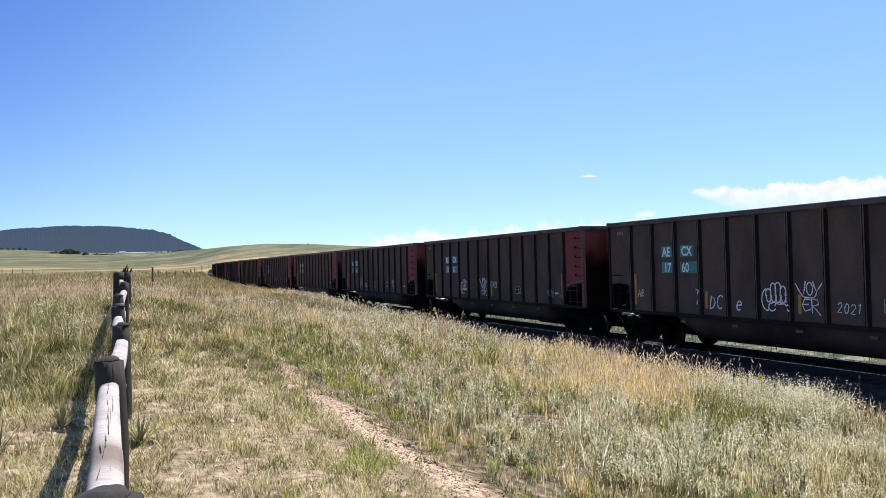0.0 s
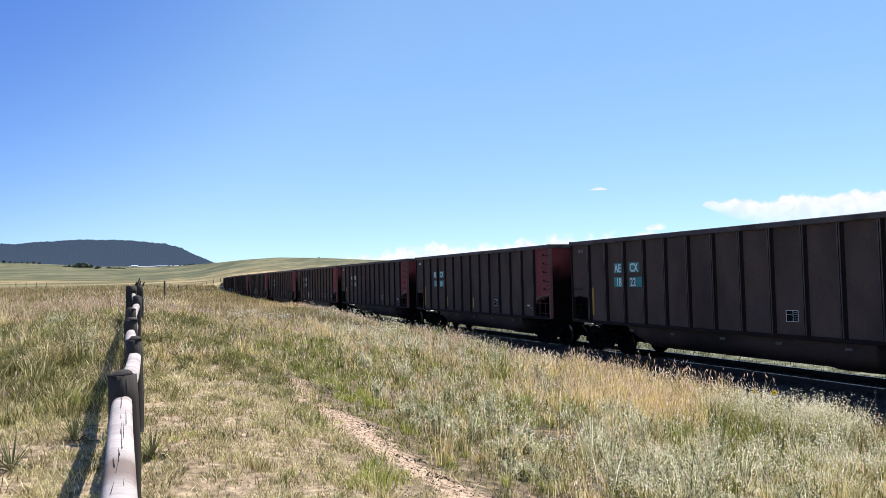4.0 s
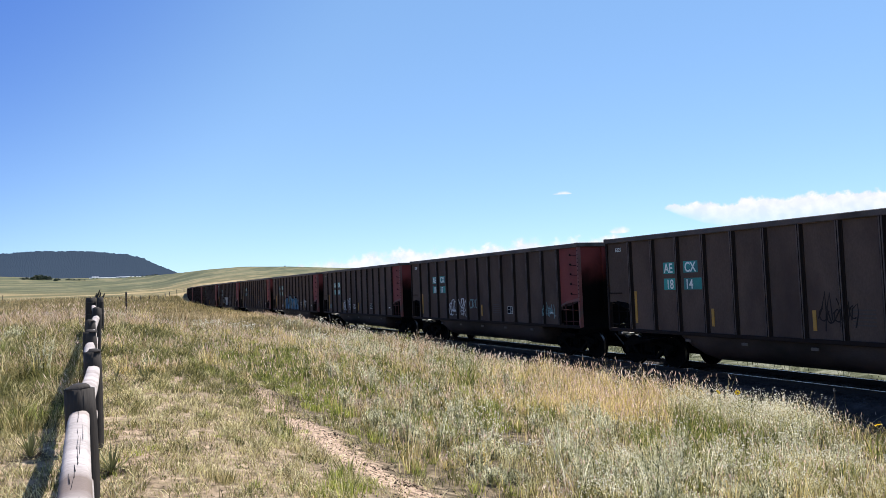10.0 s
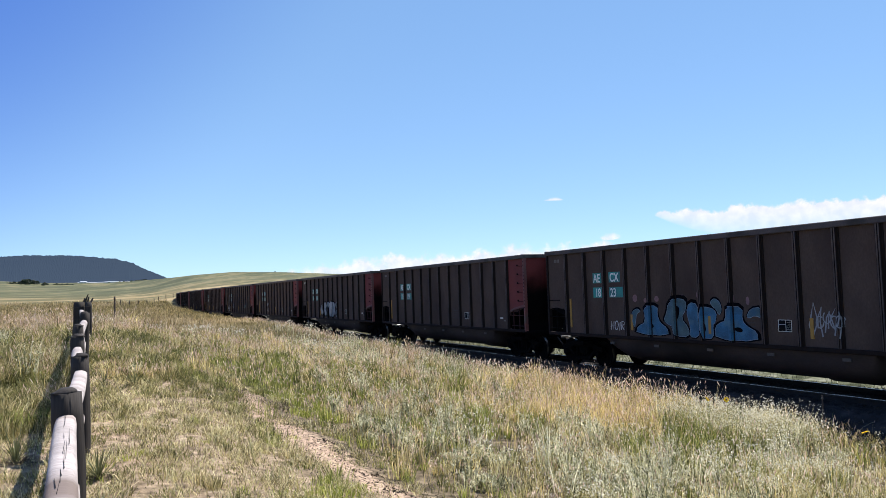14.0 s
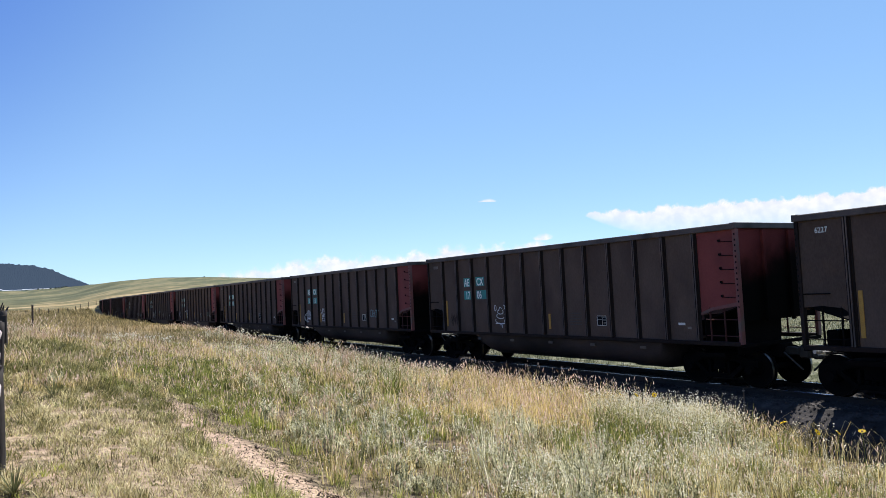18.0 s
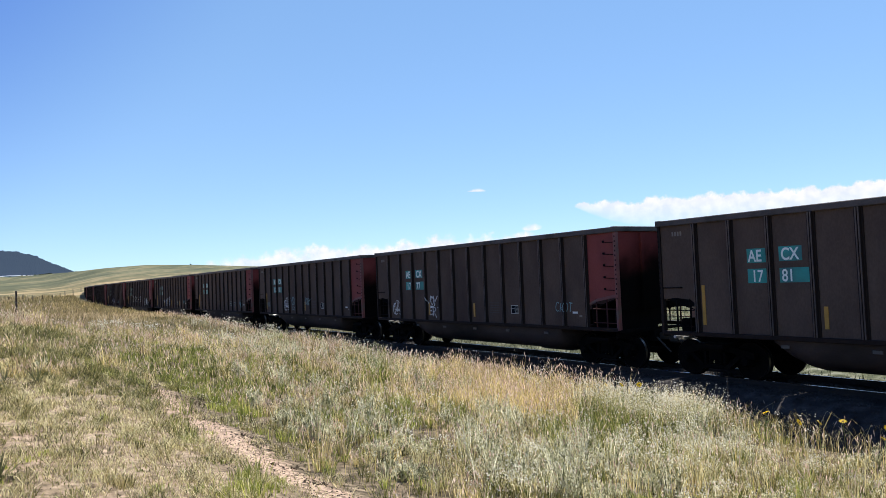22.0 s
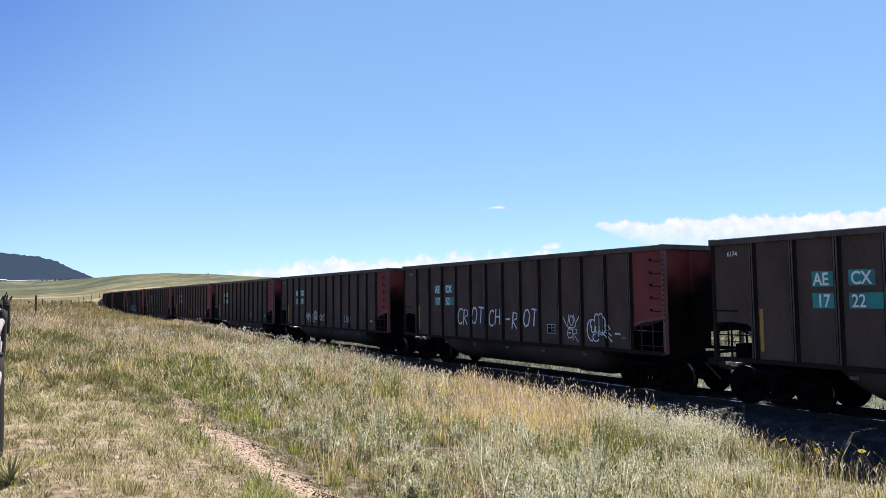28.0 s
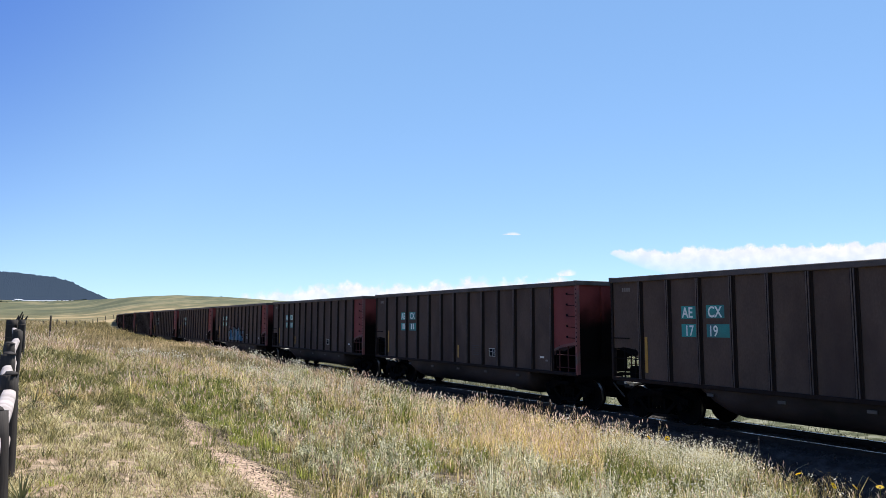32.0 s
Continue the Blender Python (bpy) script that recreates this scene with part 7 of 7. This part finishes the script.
# the strip beyond the track
ox, oy = xy(G.uniform(20.1, 34, 26000), G.uniform(0, 62, 26000))
x, y, d = np.concatenate([x, ox]), np.concatenate([y, oy]), np.concatenate([d, np.full(len(ox), 25.0)])
h, w = np.concatenate([h, G.uniform(0.05, 0.30, len(ox)) * (1 + 0.6 * waves(ox, oy, 1.6, 66))]), np.concatenate([w, np.interp(np.hypot(ox, oy), [15, 60], [0.016, 0.035])])
v1 = blades(x, y, h, w, G.uniform(0.1, 0.9, len(x)))
tone = waves(x, y, 14, 62) + 0.8 * waves(x, y, 5, 63) + G.normal(0, 0.6, len(x)) - 0.9 * smooth(6, 11, d)
over = d > 20
for nm, sel, m, lb in (("far_grass", (tone < 0.1) & ~over, M_FARMIX, "prairie grass receding over the field"), ("far_straw", (tone >= 0.1) & (tone < 1.1) & ~over, M_FARSTRAW, "straw-coloured grass receding over the field"),
                       ("far_pinkish_grass", (tone >= 1.1) & ~over, M_PINKISH, "pinkish dry grass receding over the field"), ("grass_beyond_track", over, M_FARGREEN, "dull grey-green grass on the far side of the track")):
    q = v1[0].reshape(-1, 5, 3)[sel].reshape(-1, 3)
    stuff(nm, [(q, (TRI[None] + (np.arange(sel.sum()) * 5)[:, None, None]).reshape(-1, 3))], m, lb)

# dark clods of earth along the edge of the trail and in the gaps
cx, cy = clusters(spots([(2.98, 15.4), (2.75, 13.7), (2.9, 12.2), (2.95, 11.9), (2.9, 10.5), (2.8, 8.9), (2.85, 8.5), (5.6, 7.0), (2.75, 7.2), (2.7, 6.4)], 0.12, 3), 9, 0.10)
tip = np.stack([cx, cy, ground_z(cx, cy) + 0.012], -1)
stuff("clods", [flecks(tip, 0.013, 0.6), flecks(tip + G.normal(0, 0.02, tip.shape), 0.010, 0.6)], M_CLOD, "dark clods of earth along the trail's edge")

lx, ly = clusters(spots([(5.5, 9.1), (6.1, 8.7), (4.9, 9.4), (6.6, 9.3), (4.3, 7.0), (5.6, 6.8), (7.3, 6.9), (3.0, 15.0), (2.95, 12.2)], 0.35, 8), 16, 0.13)
v1 = blades(lx, ly, G.uniform(0.03, 0.16, len(lx)), np.full(len(lx), 0.007), G.uniform(0.6, 2.2, len(lx)), curl=0.15)
stuff("dead_twigs", [v1[:2]], M_CLOD, "dark dead twigs and litter in the gaps between the tussocks")

# dead litter and small stones on the bare ground
x, y = sector(26000, 2.4, 18, 1.2, -35, 38)
d, s = ds(x, y)
keep = d < 3.2
x, y = x[keep], y[keep]
tip = np.stack([x, y, ground_z(x, y) + 0.003], -1)
stuff("pebbles", [flecks(tip, np.where(trail_gap(d[keep], s[keep]) < 1.6, 0.010, 0.006), 0.4)], M_BALLAST, "small pebbles and clods on the trail")


# yuccas: rosettes of stiff pointed leaves
def yucca(dd, ss, size, n, seed):
    rnd = random.Random(seed)
    p = at_ds(dd, ss)
    ob = root("yucca", Matrix.Translation(p), "small spiky yucca rosette in the dry turf", "plant", "yuccas")
    for k in range(n):
        a = rnd.uniform(0, 6.28)
        up = rnd.uniform(0.45, 1.35)
        ln = size * rnd.uniform(0.65, 1.1)
        way = Vector((math.cos(a) * math.cos(up), math.sin(a) * math.cos(up), math.sin(up)))
        side = Vector((-math.sin(a), math.cos(a), 0)) * 0.0065
        keel = Vector((0, 0, 0.005))
        droop = Vector((0, 0, -0.06 * ln * math.cos(up)))
        bm = bmesh.new()
        b0, b1, mid = bm.verts.new(side), bm.verts.new(-side), bm.verts.new(-keel)
        m0, m1, mm = bm.verts.new(way * ln * 0.5 + side * 0.8), bm.verts.new(way * ln * 0.5 - side * 0.8), bm.verts.new(way * ln * 0.5 - keel)
        tp = bm.verts.new(way * ln + droop)
        for f in ((b0, mid, mm, m0), (mid, b1, m1, mm), (m0, mm, tp), (mm, m1, tp)):
            bm.faces.new(f)
        part("leaf", bm, M_YUCCA, ob)
    lit = bmesh.new()
    for k in range(44):
        a, r = rnd.uniform(0, 6.28), rnd.uniform(0.0, 0.15)
        q = Vector((math.cos(a) * r, math.sin(a) * r, 0.01))
        add_rod(lit, q, q + Vector((rnd.uniform(-.09, .09), rnd.uniform(-.09, .09), rnd.uniform(0.0, 0.05))), 0.004, 0.002, 4)
    part("dead_leaves", lit, M_CLOD, ob, "dark dead leaves at the base")


for k, (dd, ss, size, n) in enumerate(((0.16, 6.65, 0.34, 22), (0.83, 13.0, 0.46, 26), (0.39, 13.1, 0.40, 20), (-0.48, 7.6, 0.40, 22), (-0.87, 6.75, 0.38, 22))):
    yucca(dd, ss, size, n, 500 + k)


# wild sunflowers beside the ballast
def sunflower(dd, ss, h, seed):
    rnd = random.Random(seed)
    p = at_ds(dd, ss)
    ob = root("wild_sunflower", Matrix.Translation(p), "wild sunflower with a small yellow head beside the ballast", "flower", "wild sunflowers")
    top = Vector((rnd.uniform(-.06, .06), rnd.uniform(-.06, .06), h))
    part("stem", add_rod(bmesh.new(), (0, 0, -0.02), top, 0.006, 0.004, 6), M_GREEN, ob)
    face = Vector((rnd.uniform(-1.0, 1.0), rnd.uniform(-1.0, 0.5), rnd.uniform(0.1, 0.9))).normalized()
    turn = face.to_track_quat("Z", "Y").to_matrix().to_4x4()
    for k in range(12):
        a = k * math.pi / 6
        bm = bmesh.new()
        q = [(0.016, -0.010, 0), (0.036, -0.014, 0.006), (0.058, 0, 0), (0.036, 0.014, 0.006), (0.016, 0.010, 0)]
        bm.faces.new([bm.verts.new(v) for v in q])
        part("petal", bm, M_PETAL, ob, m=Matrix.Translation(top) @ turn @ Matrix.Rotation(a, 4, "Z"))
    dk = bmesh.new()
    bmesh.ops.create_uvsphere(dk, u_segments=10, v_segments=6, radius=0.016, matrix=Matrix.Diagonal((1, 1, 0.5, 1)))
    part("disc", dk, M_DISC, ob, m=Matrix.Translation(top) @ turn)
    for k in range(6):
        z = h * (0.2 + 0.12 * k)
        a = rnd.uniform(0, 6.28)
        bm = bmesh.new()
        q = Vector((top.x * z / h, top.y * z / h, z))
        w = Vector((math.cos(a), math.sin(a), 0.3)) * 0.09
        sd = Vector((-math.sin(a), math.cos(a), 0)) * 0.028
        bm.faces.new([bm.verts.new(v) for v in (q, q + w * 0.4 + sd, q + w, q + w * 0.4 - sd)])
        part("leaf", bm, M_GREEN, ob)


for k, (dd, ss, h) in enumerate(((10.9, 7.5, 0.82), (10.8, 6.75, 0.80), (10.6, 6.35, 0.86), (10.6, 5.95, 0.92), (11.2, 10.8, 0.80), (11.3, 10.45, 0.86), (11.4, 11.6, 0.7), (10.9, 5.5, 0.85), (10.3, 5.2, 0.8))):
    sunflower(dd, ss, h, 600 + k)


# ---- what moves ----
def car_pose(n, t):
    run = 20.43 + n * CAR_PITCH - rolled(t) - CAR_HALF
    p, yaw = track_point(run)
    return Matrix.Translation(p) @ Matrix.Rotation(radians(90 + yaw), 4, "Z")


def motions():
    times = [k * 0.5 for k in range(65)]
    for n, (car, _, _) in TRAIN.items():
        walk(car, [(t, car_pose(n, t)) for t in times])
        # wheels turn while the car is near
        near = [t for t in np.arange(0, 32.001, 1 / 30) if 2 < 20.43 + n * CAR_PITCH - rolled(t) - CAR_HALF < 40]
        if not near:
            continue
        for truck in [c for c in car.children if c.name.split(".")[0] == "truck"]:
            for ws in [c for c in truck.children if c.name.split(".")[0] == "wheelset"]:
                x = ws.matrix_basis.translation.x
                rows = [(t, pose(x, 0, 0.457, 0, -math.degrees(rolled(t) - rolled(near[0])) / 0.457, 0)) for t in near]
                if near[0] > 0:
                    rows.insert(0, (0, rows[0][1]))
                if near[-1] < 31.99:
                    rows.append((32.0, rows[-1][1]))
                walk(ws, rows)
    for c in CLOUDS:
        walk(c, [(0, pose(0, 0, 0)), (9, pose(0, 0, 0, 0.15, 0, 0.06)), (19, pose(0, 0, 0, 0.3, 0, -0.04)), (32.0, pose(0, 0, 0, 0.33, 0, -0.45))])


motions()
